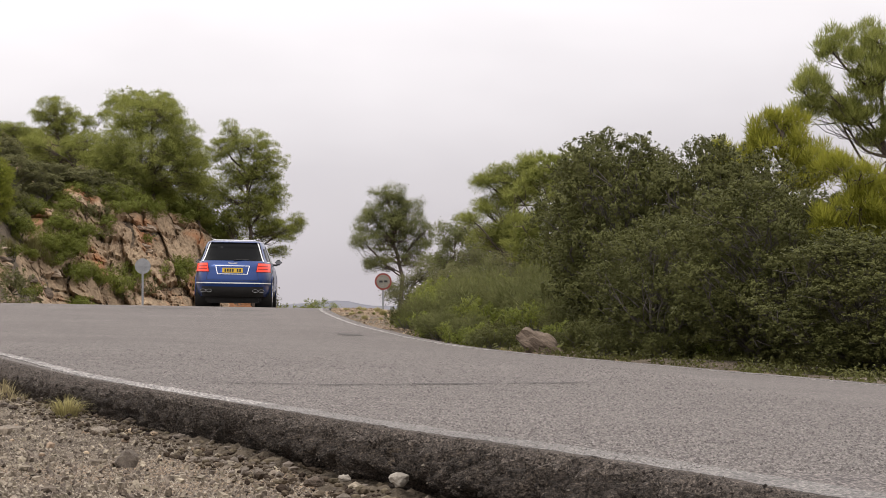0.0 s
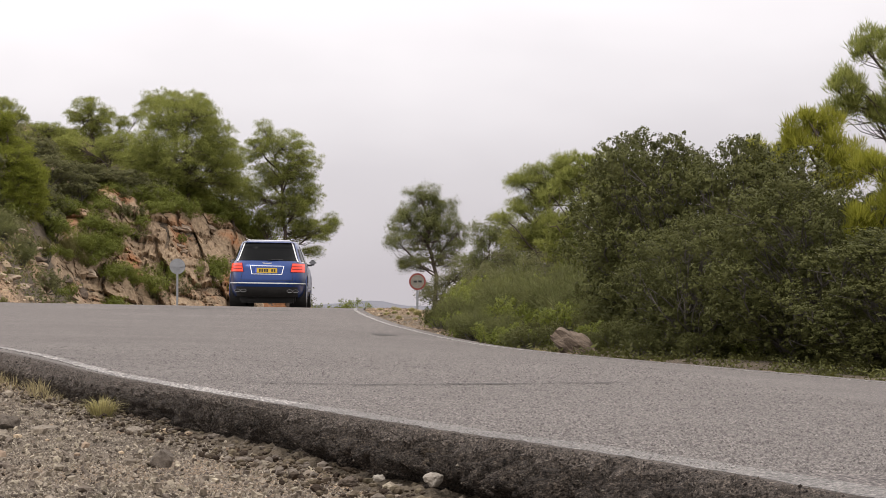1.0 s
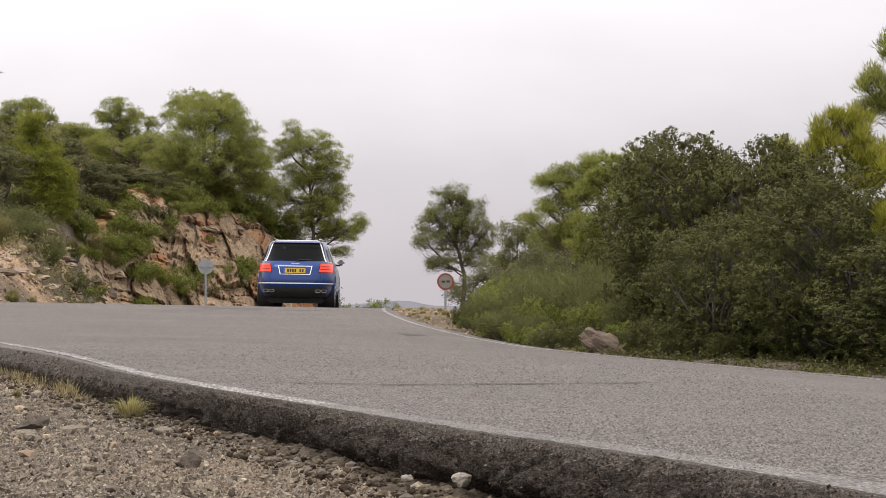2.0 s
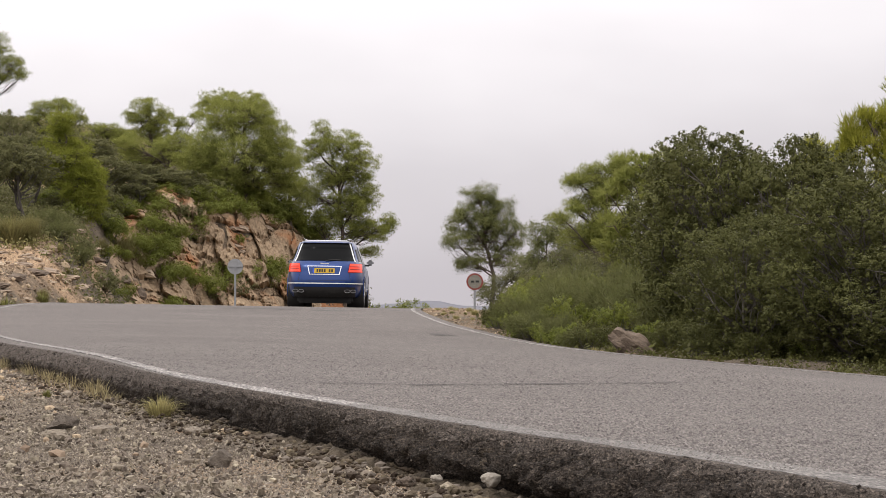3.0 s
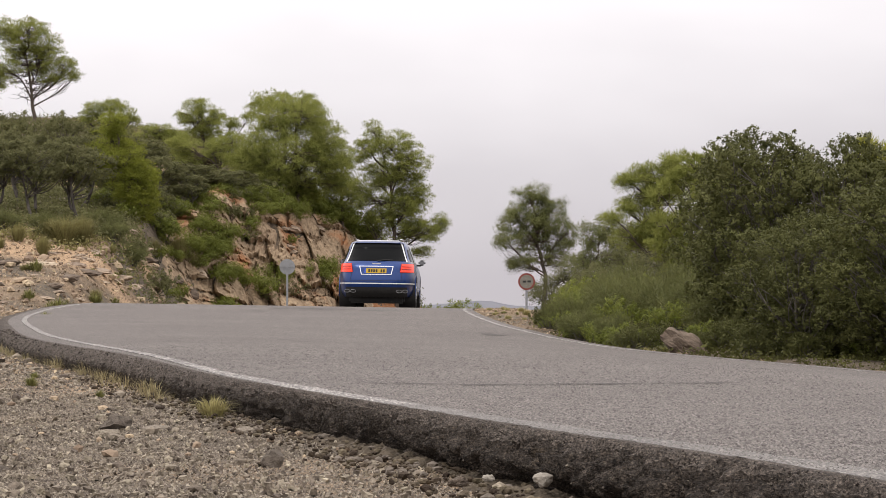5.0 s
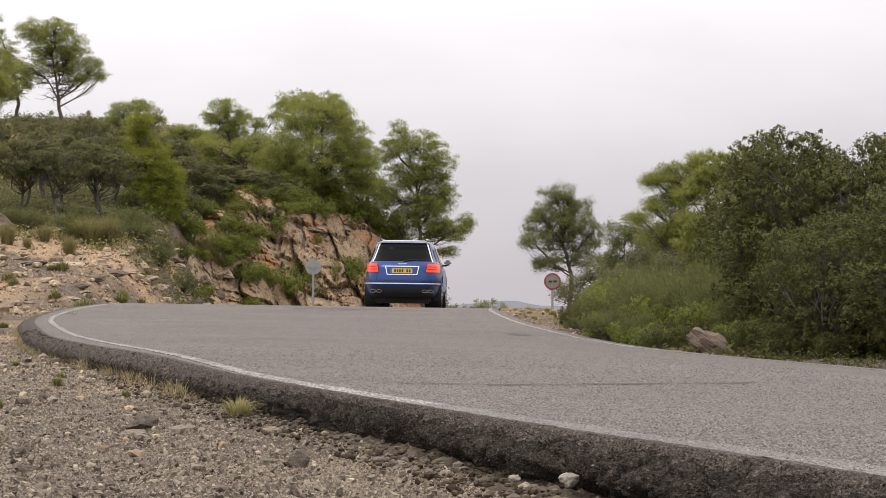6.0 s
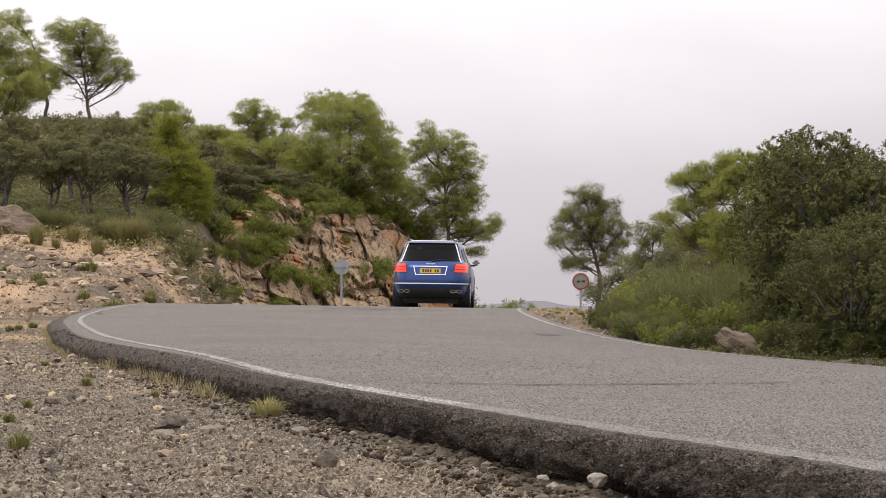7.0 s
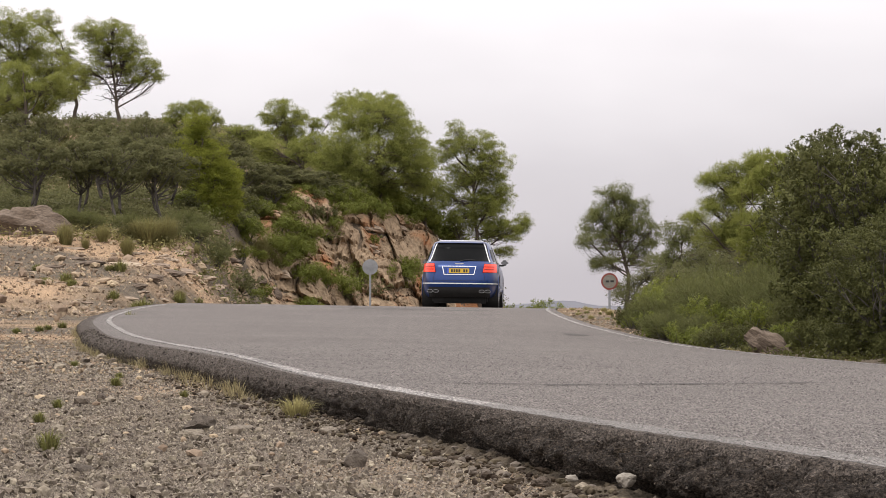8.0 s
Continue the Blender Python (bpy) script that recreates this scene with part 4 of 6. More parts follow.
# boughs of each pine: (x, z, half width, half height); then the line of its trunk (x, z)
PINES = (
    ("broad dark green pine with a rounded crown on the hillside", 109, M["pine"],
     [(-3.53, 7.99, 1.35, 1.23), (-2.55, 8.18, 1.23, 1.1), (-1.52, 7.08, 1.03, 1.18), (-4.31, 6.52, 1.42, 1.18), (-2.84, 6.27, 1.84, 1.35), (-1.2, 5.95, 0.93, 1.03), (-5.0, 6.03, 1.1, 1.03), (-3.97, 5.41, 1.35, 0.64), (-2.3, 5.29, 1.47, 0.54), (-0.78, 5.21, 0.64, 0.59), (-1.94, 6.51, 0.98, 0.98)],
     [(-2.67, 4.8), (-2.75, 6.39), (-2.84, 8.36)], dict(pads=1.5)),
    ("paler pine showing behind a broad dark pine", 114, M["pine"],
     [(-4.51, 8.92, 0.77, 0.72), (-3.56, 9.23, 0.97, 0.62), (-2.0, 8.41, 0.72, 0.92), (-2.41, 8.97, 0.67, 0.62)],
     [(-3.31, 5.38), (-3.38, 7.18), (-3.49, 9.1)], dict(pads=1.15, pad=0.25)),
    ("slim pine crowded between two larger pines", 112, M["pine"],
     [(-0.71, 6.5, 0.65, 0.81), (-1.06, 5.67, 0.81, 0.76), (-0.48, 5.29, 0.65, 0.65), (-1.36, 4.92, 0.88, 0.55), (-0.55, 4.59, 0.71, 0.55)],
     [(-0.81, 4.03), (-0.81, 5.29), (-0.81, 6.93)], dict(pads=1.3)),
    ("tall open pine with drooping limbs beside the rock cutting", 113.5, M["pine"],
     [(0.61, 7.66, 0.61, 0.71), (1.48, 7.09, 1.12, 0.77), (0.1, 6.94, 0.71, 0.66), (2.35, 6.38, 0.92, 0.92), (0.97, 5.82, 1.12, 0.77), (2.55, 5.1, 0.87, 0.77), (0.03, 4.98, 0.77, 0.77), (1.38, 4.59, 1.28, 0.71), (2.96, 3.37, 0.87, 0.71), (3.6, 3.52, 0.51, 0.61), (1.99, 3.32, 1.02, 0.61), (1.81, 2.35, 0.66, 0.36), (2.83, 2.35, 0.61, 0.26), (0.41, 3.57, 0.77, 0.71), (1.68, 5.92, 0.97, 0.77), (1.17, 3.88, 1.07, 0.66), (2.14, 4.29, 1.02, 0.71)],
     [(1.74, 1.78), (1.51, 3.57), (1.28, 5.61), (0.97, 7.4)], dict(pads=1.25, pad=0.25, limb=1.2)),
    ("bright green young pine with a pointed crown", 94, M["pine_bright"],
     [(-9.18, 6.84, 0.63, 0.51), (-9.35, 5.99, 0.89, 0.8), (-8.8, 5.39, 1.06, 0.85), (-8.37, 4.58, 1.01, 0.85), (-9.49, 5.08, 0.72, 0.72), (-8.08, 3.8, 0.72, 0.8)],
     [(-8.44, 2.84), (-8.75, 4.54), (-9.18, 6.99)], dict(pads=1.7, pad=0.24)),
    ("leaning umbrella-crowned pine with a bare trunk on the ridge", 135, M["pine"],
     [(-19.01, 14.55, 1.03, 0.73), (-17.61, 14.47, 1.21, 0.79), (-16.64, 13.42, 1.03, 0.97), (-18.28, 13.56, 1.34, 0.73), (-15.91, 12.62, 0.79, 0.67), (-15.3, 12.12, 0.55, 0.3), (-17.37, 12.57, 1.21, 0.61), (-16.58, 11.95, 1.03, 0.33), (-18.95, 12.41, 1.03, 0.61)],
     [(-17.34, 9.63), (-17.52, 10.61), (-17.61, 11.53), (-17.85, 13.07), (-18.04, 14.29)], dict(pads=1.6, pad=0.27, limb=1.3, twigs=40)),
    ("airy pine with bare lower branches on the ridge", 137, M["pine"],
     [(-21.63, 15.33, 0.8, 0.62), (-21.08, 14.66, 0.62, 0.43), (-22.31, 15.62, 0.8, 0.62), (-20.21, 12.35, 0.86, 0.74), (-20.77, 13.6, 1.05, 0.92), (-19.54, 11.96, 0.99, 0.62), (-20.71, 11.35, 0.92, 0.49)],
     [(-20.03, 10.29), (-20.03, 11.41), (-20.46, 13.28), (-21.39, 15.17)], dict(pads=0.9, pad=0.26, limb=1.3, twigs=44)),
    ("large dense pine at the end of the ridge", 122, M["pine"],
     [(-20.91, 13.45, 1.37, 0.99), (-19.92, 12.52, 1.32, 1.1), (-20.96, 11.78, 1.37, 1.26), (-18.91, 11.48, 1.21, 0.99), (-19.87, 10.8, 1.43, 0.99), (-21.1, 10.12, 1.26, 0.99), (-18.63, 10.36, 0.99, 0.66), (-22.61, 13.35, 1.37, 1.1), (-22.75, 11.39, 1.51, 1.37), (-20.74, 9.42, 1.26, 0.6), (-19.26, 9.68, 1.1, 0.55), (-19.59, 10.18, 1.26, 0.71), (-22.06, 9.29, 1.37, 0.71)],
     [(-20.42, 8.58), (-20.47, 10.52), (-20.83, 13.59)], dict(pads=1.35)),
    ("bushy pine below the ridge pines", 112, M["pine"],
     [(-17.28, 9.99, 0.86, 0.5), (-19.12, 10.22, 0.86, 0.76), (-19.37, 9.2, 0.91, 0.65), (-18.24, 9.49, 0.86, 0.5)],
     [(-18.49, 8.04), (-18.62, 9.19), (-18.74, 10.47)], dict(pads=1.2, pad=0.25)),
    ("small pine with a tufted top on the ridge", 125, M["pine"],
     [(-13.27, 9.56, 0.62, 0.51), (-12.31, 9.75, 0.79, 0.48), (-11.58, 9.4, 0.51, 0.48), (-11.19, 9.09, 0.28, 0.39), (-12.48, 8.93, 1.24, 0.62), (-12.48, 8.28, 1.41, 0.62), (-13.61, 9.13, 0.45, 0.39)],
     [(-12.48, 7.71), (-12.48, 8.84), (-12.34, 9.97)], dict(pads=1.3, pad=0.25)),
    ("rounded pine standing over the ridge scrub", 125, M["pine"],
     [(-7.93, 9.69, 0.79, 0.56), (-8.55, 9.3, 0.67, 0.51), (-7.25, 9.24, 0.62, 0.51), (-7.84, 8.9, 1.18, 0.56), (-7.98, 8.34, 1.29, 0.56), (-6.3, 8.9, 0.56, 0.37), (-5.59, 9.18, 0.39, 0.34)],
     [(-7.76, 7.41), (-7.82, 8.68), (-7.93, 9.95)], dict(pads=1.3, pad=0.25)),
    ("low spreading pine on the ridge", 120, M["pine"],
     [(-9.55, 7.6, 1.35, 0.54), (-9.69, 8.25, 0.86, 0.38), (-8.88, 8.03, 0.81, 0.38), (-10.36, 7.96, 0.65, 0.38)],
     [(-9.55, 7.14), (-9.55, 7.95), (-9.61, 8.5)], dict(pads=1.3, pad=0.24)),
    ("low dull pine among the hillside scrub", 116, M["pine"],
     [(-7.41, 6.52, 1.57, 0.73), (-5.58, 6.39, 1.04, 0.73), (-5.84, 7.25, 1.04, 0.78), (-6.63, 7.09, 0.89, 0.68), (-8.19, 7.26, 0.94, 0.57)],
     [(-6.5, 5.73), (-6.5, 6.78), (-6.37, 7.56)], dict(pads=1.4, pad=0.25)),
)
for k, (label, depth, needle_mat, lobes, spine, how) in enumerate(PINES):
    lobed_tree("pine_tree", label, depth, lobes, spine, (M["bark"], needle_mat), 300 + k, **how)
oak_grey = tree("holm_oak", "small grey-green oak with several dark stems", 3.1, (1.3, 1.25), 0.36, 24, ("puff", 0.10, 22, 0.036, 0.5), (M["bark_grey"], M["olive"]), 57, 0.12, bare=0.48, count=34, multi=2, flat=0.62, top=0.45, tips=0.25)
oak_grey["group"] = "oaks on the bank"
grown(oak_grey, -14.7, 88, 5.9, 0, 1.0, 3.1, first=True)
for x, y, top, turn, w in ((-12.9, 88.5, 5.9, 70, 0.95), (-11.2, 88, 5.8, 140, 1.05), (-9.8, 89, 5.7, 220, 0.98), (-16.4, 90, 6.0, 300, 1.0), (-17.8, 92, 6.3, 30, 1.0), (-12.3, 93, 6.4, 190, 1.0),
                           (-10.6, 95, 6.4, 20, 1.1), (-16.5, 99, 7.6, 10, 1.1), (-6.8, 104, 5.8, 60, 0.9), (-5.0, 105.5, 5.2, 160, 0.8), (-8.0, 102, 6.0, 250, 1.0), (-19.5, 97, 7.2, 250, 1.0),
                           (-9.2, 104, 6.8, 310, 1.1), (-7.2, 102.5, 5.3, 15, 0.8), (-6.2, 104.2, 5.5, 95, 0.85), (-5.3, 105.8, 5.7, 200, 0.8)):
    grown(oak_grey, x, y, top, turn, w, 3.1, group="oaks on the bank")

# ---------------------------------------------------------------- trees past the falling side of the road
OPEN_LEAF = ("leaf", 0.03)
lobed_tree("oak_tree", "slender open grey-green oak standing alone beside the verge", 95,
           [(6.54, 4.15, 0.77, 0.56), (5.89, 3.33, 0.77, 0.68), (7.22, 3.46, 0.81, 0.73), (7.82, 2.65, 0.6, 0.6), (5.42, 2.48, 0.47, 0.43), (6.54, 2.43, 0.9, 0.56), (6.11, 1.66, 0.73, 0.38), (7.33, 1.9, 0.64, 0.51), (6.84, 3.08, 0.85, 0.64)],
           [(7.05, -0.35), (6.9, 1.36), (6.71, 2.65), (6.54, 4.15)], (M["bark"], M["oak_mid"]), 61, pads=1.35, pad=0.26, per=180, swell=1.15, flat=1.05, leaf=OPEN_LEAF, twigs=26, trunk_r=0.09)
lobed_tree("oak_tree", "thin oak with gaps in its crown beside the verge", 88,
           [(8.08, 2.39, 0.48, 0.55), (8.68, 2.69, 0.51, 0.59), (7.78, 1.6, 0.51, 0.51), (8.98, 1.9, 0.59, 0.59), (8.48, 1.4, 0.67, 0.48)],
           [(8.28, -0.29), (8.32, 1.3), (8.38, 2.49)], (M["bark"], M["oak_mid"]), 62, pads=1.4, pad=0.28, per=170, swell=1.25, flat=1.05, leaf=OPEN_LEAF, twigs=20, trunk_r=0.06)
lobed_tree("oak_tree", "low thin oak in the row beside the verge", 82,
           [(8.9, 2.2, 0.6, 0.5), (9.4, 2.7, 0.6, 0.6), (9.0, 1.4, 0.7, 0.5), (9.9, 2.0, 0.7, 0.6)],
           [(9.2, -0.6), (9.2, 1.0), (9.3, 2.4)], (M["bark"], M["oak_mid"]), 63, pads=1.2, pad=0.3, per=150, leaf=OPEN_LEAF, trunk_r=0.06)
lobed_tree("pine_tree", "green pine with upswept tufted branches", 54,
           [(5.72, 2.92, 0.29, 0.22), (5.45, 2.07, 0.29, 0.17), (6.18, 3.01, 0.39, 0.32), (6.67, 3.29, 0.34, 0.29), (5.76, 2.34, 0.36, 0.27), (6.31, 2.52, 0.49, 0.36), (6.73, 2.83, 0.41, 0.49), (6.43, 1.97, 0.61, 0.41), (5.88, 1.66, 0.49, 0.29)],
           [(6.55, 0.01), (6.49, 1.36), (6.4, 2.34), (6.55, 3.32)], (M["bark"], M["pine"]), 71, pads=1.5, pad=0.19, per=220, leaf=("needle", 0.09, 0.011), limb=0.7, twigs=14, trunk_r=0.07)
pine_near = tree("pine_tree", "green pine behind a dark oak", 3.4, (1.15, 1.15), 0.3, 44, ("rosette", 0.11, 0.0055, 30), (M["bark"], M["pine"]), 71, 0.07, bare=0.05, count=84, flat=0.75, top=0.4, tips=0.4)
grown(pine_near, 6.8, 48, 3.3, 100, 1.0, 3.4, first=True)
lobed_tree("bush", "tall grey-green thicket bush past the verge", 62, [(5.7, 0.81, 0.64, 0.5), (6.47, 1.21, 0.64, 0.59), (7.17, 1.49, 0.67, 0.64), (5.13, 0.48, 0.5, 0.36), (6.26, 0.5, 0.84, 0.42)],
           [(6.4, -0.34), (6.4, 0.5), (6.54, 1.35)], (M["bark_grey"], M["olive"]), 401, pads=1.5, pad=0.24, per=150, leaf=("leaf", 0.022), twigs=6, trunk_r=0.04)
lobed_tree("bush", "tall dull thicket bush beside dark oaks", 52, [(6.66, 1.56, 0.56, 0.65), (6.19, 0.97, 0.54, 0.51), (7.13, 1.09, 0.58, 0.7), (6.78, 0.5, 0.7, 0.47)],
           [(6.72, -0.2), (6.72, 0.62), (6.72, 1.56)], (M["bark_grey"], M["olive"]), 402, pads=1.5, pad=0.2, per=140, leaf=("leaf", 0.019), twigs=6, trunk_r=0.04)
lobed_tree("bush", "twiggy grey-green bush at the foot of the lone oak", 92, [(6.48, 0.67, 0.7, 0.46), (7.31, 0.96, 0.74, 0.62), (7.93, 1.34, 0.7, 0.74), (6.89, 0.3, 0.91, 0.37)],
           [(6.99, -0.32), (6.99, 0.3), (6.99, 0.92)], (M["bark_grey"], M["olive"]), 403, pads=1.2, pad=0.24, per=110, leaf=("leaf", 0.028), twigs=20, trunk_r=0.04)
oak_dark = tree("holm_oak", "large dense dark green holm oak beside the road", 3.0, (1.3, 1.25), 0.30, 42, ("puff", 0.065, 18, 0.0205, 0.55), (M["bark_grey"], M["oak"]), 83, 0.09, bare=0.02, count=132, multi=4, flat=0.9, top=0.4, core=0.15, tips=0.25)
oak_dark["group"] = "holm oaks beside the road"
grown(oak_dark, 5.55, 34, 2.72, 0, 1.0, 3.0, first=True)
for x, y, top, turn, w, label in ((6.6, 33, 2.55, 120, 0.9, "dense dark holm oak with a domed crown"), (7.2, 30.5, 1.75, 220, 0.95, "spreading dark holm oak reaching the road edge"),
                                  (5.3, 30.0, 1.45, 260, 0.62, "low dark holm oak with branches to the ground"), (6.3, 28.2, 1.7, 10, 0.7, "bushy dark holm oak at the road edge"), (7.3, 27.2, 1.3, 95, 0.75, "bushy dark holm oak in the row by the road"), (6.4, 39, 2.75, 300, 0.95, "dark holm oak behind the row"), (7.6, 36, 2.3, 30, 1.0, "dark holm oak among yellow-green pines"), (6.2, 30.5, 1.6, 170, 0.75, "low dark holm oak at the road edge"),
                                  (5.75, 26.3, 1.75, 330, 0.75, "dark holm oak with shaded stems at the road edge"), (6.5, 24.3, 1.15, 50, 0.85, "dark holm oak leaning over the road edge"), (5.15, 28.3, 1.35, 145, 0.6, "low dark holm oak crowded by others")):
    grown(oak_dark, x, y, top, turn, w, 3.0, label, "holm oaks beside the road")
lobed_tree("pine_tree", "tall green pine with sky between its upswept boughs", 38, [(9.39, 4.33, 0.21, 0.27), (9.67, 4.25, 0.24, 0.26), (10.07, 4.46, 0.24, 0.3), (8.88, 3.66, 0.15, 0.21), (9.19, 3.69, 0.22, 0.27), (9.58, 3.37, 0.38, 0.29), (9.12, 3.32, 0.29, 0.19), (10.03, 3.77, 0.32, 0.43), (10.07, 2.85, 0.21, 0.22), (9.81, 3.28, 0.32, 0.29), (10.47, 4.05, 0.38, 0.47), (10.47, 3.16, 0.38, 0.38)],
           [(10.29, 0.15), (10.29, 1.74), (10.25, 3.16), (10.2, 4.57)], (M["bark"], M["pine"]), 411, pads=0.75, pad=0.13, per=150, leaf=("needle", 0.105, 0.012), limb=0.6, flat=1.1, rise=0.85, swell=1.22, twigs=22, trunk_r=0.08)
lobed_tree("pine_tree", "yellow-green young pine with upright candles", 34, [(7.63, 2.95, 0.15, 0.18), (7.38, 2.71, 0.18, 0.19), (7.91, 2.84, 0.21, 0.21), (7.71, 2.56, 0.4, 0.23), (7.38, 2.34, 0.26, 0.18), (8.02, 2.39, 0.32, 0.26), (7.94, 2.03, 0.37, 0.18), (8.22, 2.23, 0.28, 0.26)],
           [(7.82, 0.35), (7.82, 1.6), (7.75, 2.86)], (M["bark"], M["pine_yellow"]), 412, pads=0.95, pad=0.13, per=150, leaf=("needle", 0.105, 0.012), limb=0.6, flat=1.1, rise=0.85, swell=1.22, trunk_r=0.05)
lobed_tree("pine_tree", "broad yellow-green pine beside the road", 26, [(6.5, 1.83, 0.21, 0.15), (6.74, 1.65, 0.27, 0.19), (6.38, 1.22, 0.2, 0.18), (6.62, 1.23, 0.33, 0.23), (6.8, 0.92, 0.33, 0.27), (7.04, 1.47, 0.32, 0.26), (6.59, 0.86, 0.26, 0.23), (7.16, 0.99, 0.29, 0.35), (6.8, 0.5, 0.35, 0.23)],
           [(6.77, -0.22), (6.77, 0.8), (6.74, 1.71)], (M["bark"], M["pine_yellow"]), 413, pads=0.8, pad=0.11, per=150, leaf=("needle", 0.09, 0.010), limb=0.6, flat=1.1, rise=0.85, swell=1.22, trunk_r=0.05)
lobed_tree("pine_tree", "small yellow-green pine showing over dark oaks", 36, [(7.33, 2.55, 0.13, 0.16), (7.26, 2.35, 0.23, 0.15), (7.41, 2.27, 0.21, 0.16)],
           [(7.33, 0.5), (7.33, 1.49), (7.33, 2.49)], (M["bark"], M["pine_yellow"]), 414, pads=1.0, pad=0.13, per=150, leaf=("needle", 0.105, 0.012), limb=0.6, flat=1.1, rise=0.85, swell=1.22, trunk_r=0.04)

# ---------------------------------------------------------------- shrubs
shrub_green = shrub("shrub", "low fresh green shrub", (0.7, 0.6), 126, ("puff", 0.08, 18, 0.028, 0.5), M["shrub"], 101)
set_on(shrub_green, 4.3, 47, 0)
shrub_lush = shrub("shrub", "lush bright green bush at the foot of the rock", (0.7, 0.75), 260, ("puff", 0.11, 22, 0.032, 0.3), M["shrub"], 105, 16)
set_on(shrub_lush, -5.6, 99.5, 40, 1.2)
for x, y, sz in ((3.3, 115, 1.8), (3.9, 116.5, 1.5), (4.4, 119, 1.2), (4.8, 123, 2.2), (5.7, 126, 1.7)):
    again(shrub_lush, x, y, x * 70, (sz * 0.9, sz * 0.9, sz), 0.1, "green bush on the slope past the crest", "bushes past the crest")
shrub_broom = shrub("broom_bush", "dull olive broom bush with thin upright stems", (0.8, 0.85), 2000, ("needle", 0.16, 0.05), M["broom"], 103, 22)
set_on(shrub_broom, 4.4, 40, 0)
shrub_oak = shrub("shrub", "dark scrub oak crowding the road edge", (0.7, 0.75), 420, ("puff", 0.065, 20, 0.0175, 0.55), M["oak"], 109, 20)
set_on(shrub_oak, 4.75, 30.6, 0, 0.6)
shrub_oak["group"] = "scrub oaks at the road edge"
shrub_dark = shrub("shrub", "dark green rounded shrub", (0.7, 0.75), 140, ("puff", 0.09, 16, 0.034, 0.5), M["olive"], 107)
set_on(shrub_dark, -9.3, 84.5, 0)
shrub_weed = shrub("weed_clump", "dull green weed clump at the road edge", (0.7, 0.8), 130, ("puff", 0.10, 16, 0.03, 0.35), M["weed"], 113, 10, "weed")
set_on(shrub_weed, 3.6, 31.5, 0, 0.5)
shrub_weed["group"] = "weeds at the road edge"
g = np.random.default_rng(5)
for x, y, s in ((3.5, 52, 0.9), (4.2, 50, 1.0), (4.3, 44, 1.0), (4.7, 41.5, 0.9), (3.4, 44, 0.65), (3.6, 41, 0.7), (4.0, 38, 0.75), (4.4, 35.8, 0.75), (5.0, 33, 0.6), (5.5, 30.8, 0.5),
                (4.1, 57, 1.0), (4.9, 62, 1.1), (5.0, 54, 1.2), (5.6, 48, 1.3), (6.0, 44, 1.2), (6.4, 29.0, 0.45), (7.0, 28.0, 0.5), (4.7, 69, 1.0), (5.6, 76, 1.2), (6.4, 82, 1.3), (7.4, 88, 1.4),
                (7.2, 66, 1.5), (7.6, 74, 1.5), (6.8, 60, 1.4), (4.5, 32.6, 0.5), (5.9, 29.6, 0.4), (7.6, 27.4, 0.5), (8.2, 27.5, 0.6)):
    again(shrub_green, max(x, 0.088 * y), y, float(g.uniform(0, 360)), (s, s, s * float(g.uniform(0.8, 1.15))), group="shrubs on the verge")
for x, y, s in ((4.2, 42.6, 0.9), (4.7, 38, 1.0), (5.0, 36.5, 1.1), (5.4, 41, 1.3), (6.4, 58, 1.4), (5.5, 66, 1.2), (4.7, 47, 0.9), (5.0, 35.2, 0.8)):
    again(shrub_broom, max(x, 0.1 * y), y, float(g.uniform(0, 360)), s, group="broom on the verge")
for x, y, s in ((-10.2, 83, 0.8), (-7.9, 88, 0.9), (-7.2, 89.5, 1.0), (-5.8, 93, 0.9), (-8.8, 96, 1.1), (-15.6, 94, 1.0), (-13, 99, 1.4), (-18, 104, 1.5), (-12, 104, 1.5), (-9.3, 106, 1.4), (-15, 112, 1.7),
                (-20, 113, 1.7), (-11, 114, 1.8), (-17.5, 125, 0.8), (-14.5, 124, 0.8), (-20.5, 128, 0.8), (-22.5, 131, 0.8), (-12.0, 119, 1.6), (-4.0, 103.5, 0.9), (-3.0, 105, 1.0), (-7.8, 108, 1.5), (-5.4, 106, 1.3),
                (-13.8, 118, 1.8), (-16, 118, 1.8), (-18.5, 118, 1.8), (-10.5, 110, 1.6), (-13.5, 104, 1.4), (-16.4, 103, 1.4), (-19.6, 103, 1.5), (-15.6, 130, 0.8), (-19, 133, 0.8)):
    again(shrub_dark, x, y, float(g.uniform(0, 360)), (s * 1.2, s, s), group="shrubs on the hillside")
for x, y, s in ((8.2, 84, 2.2), (8.0, 78, 2.0), (7.4, 72, 1.9), (9.4, 88, 2.4), (7.2, 62, 1.7), (8.8, 70, 2.2)):
    again(shrub_dark, x, y, float(g.uniform(0, 360)), s, label="tall dull green thicket past the verge", group="thicket past the verge")
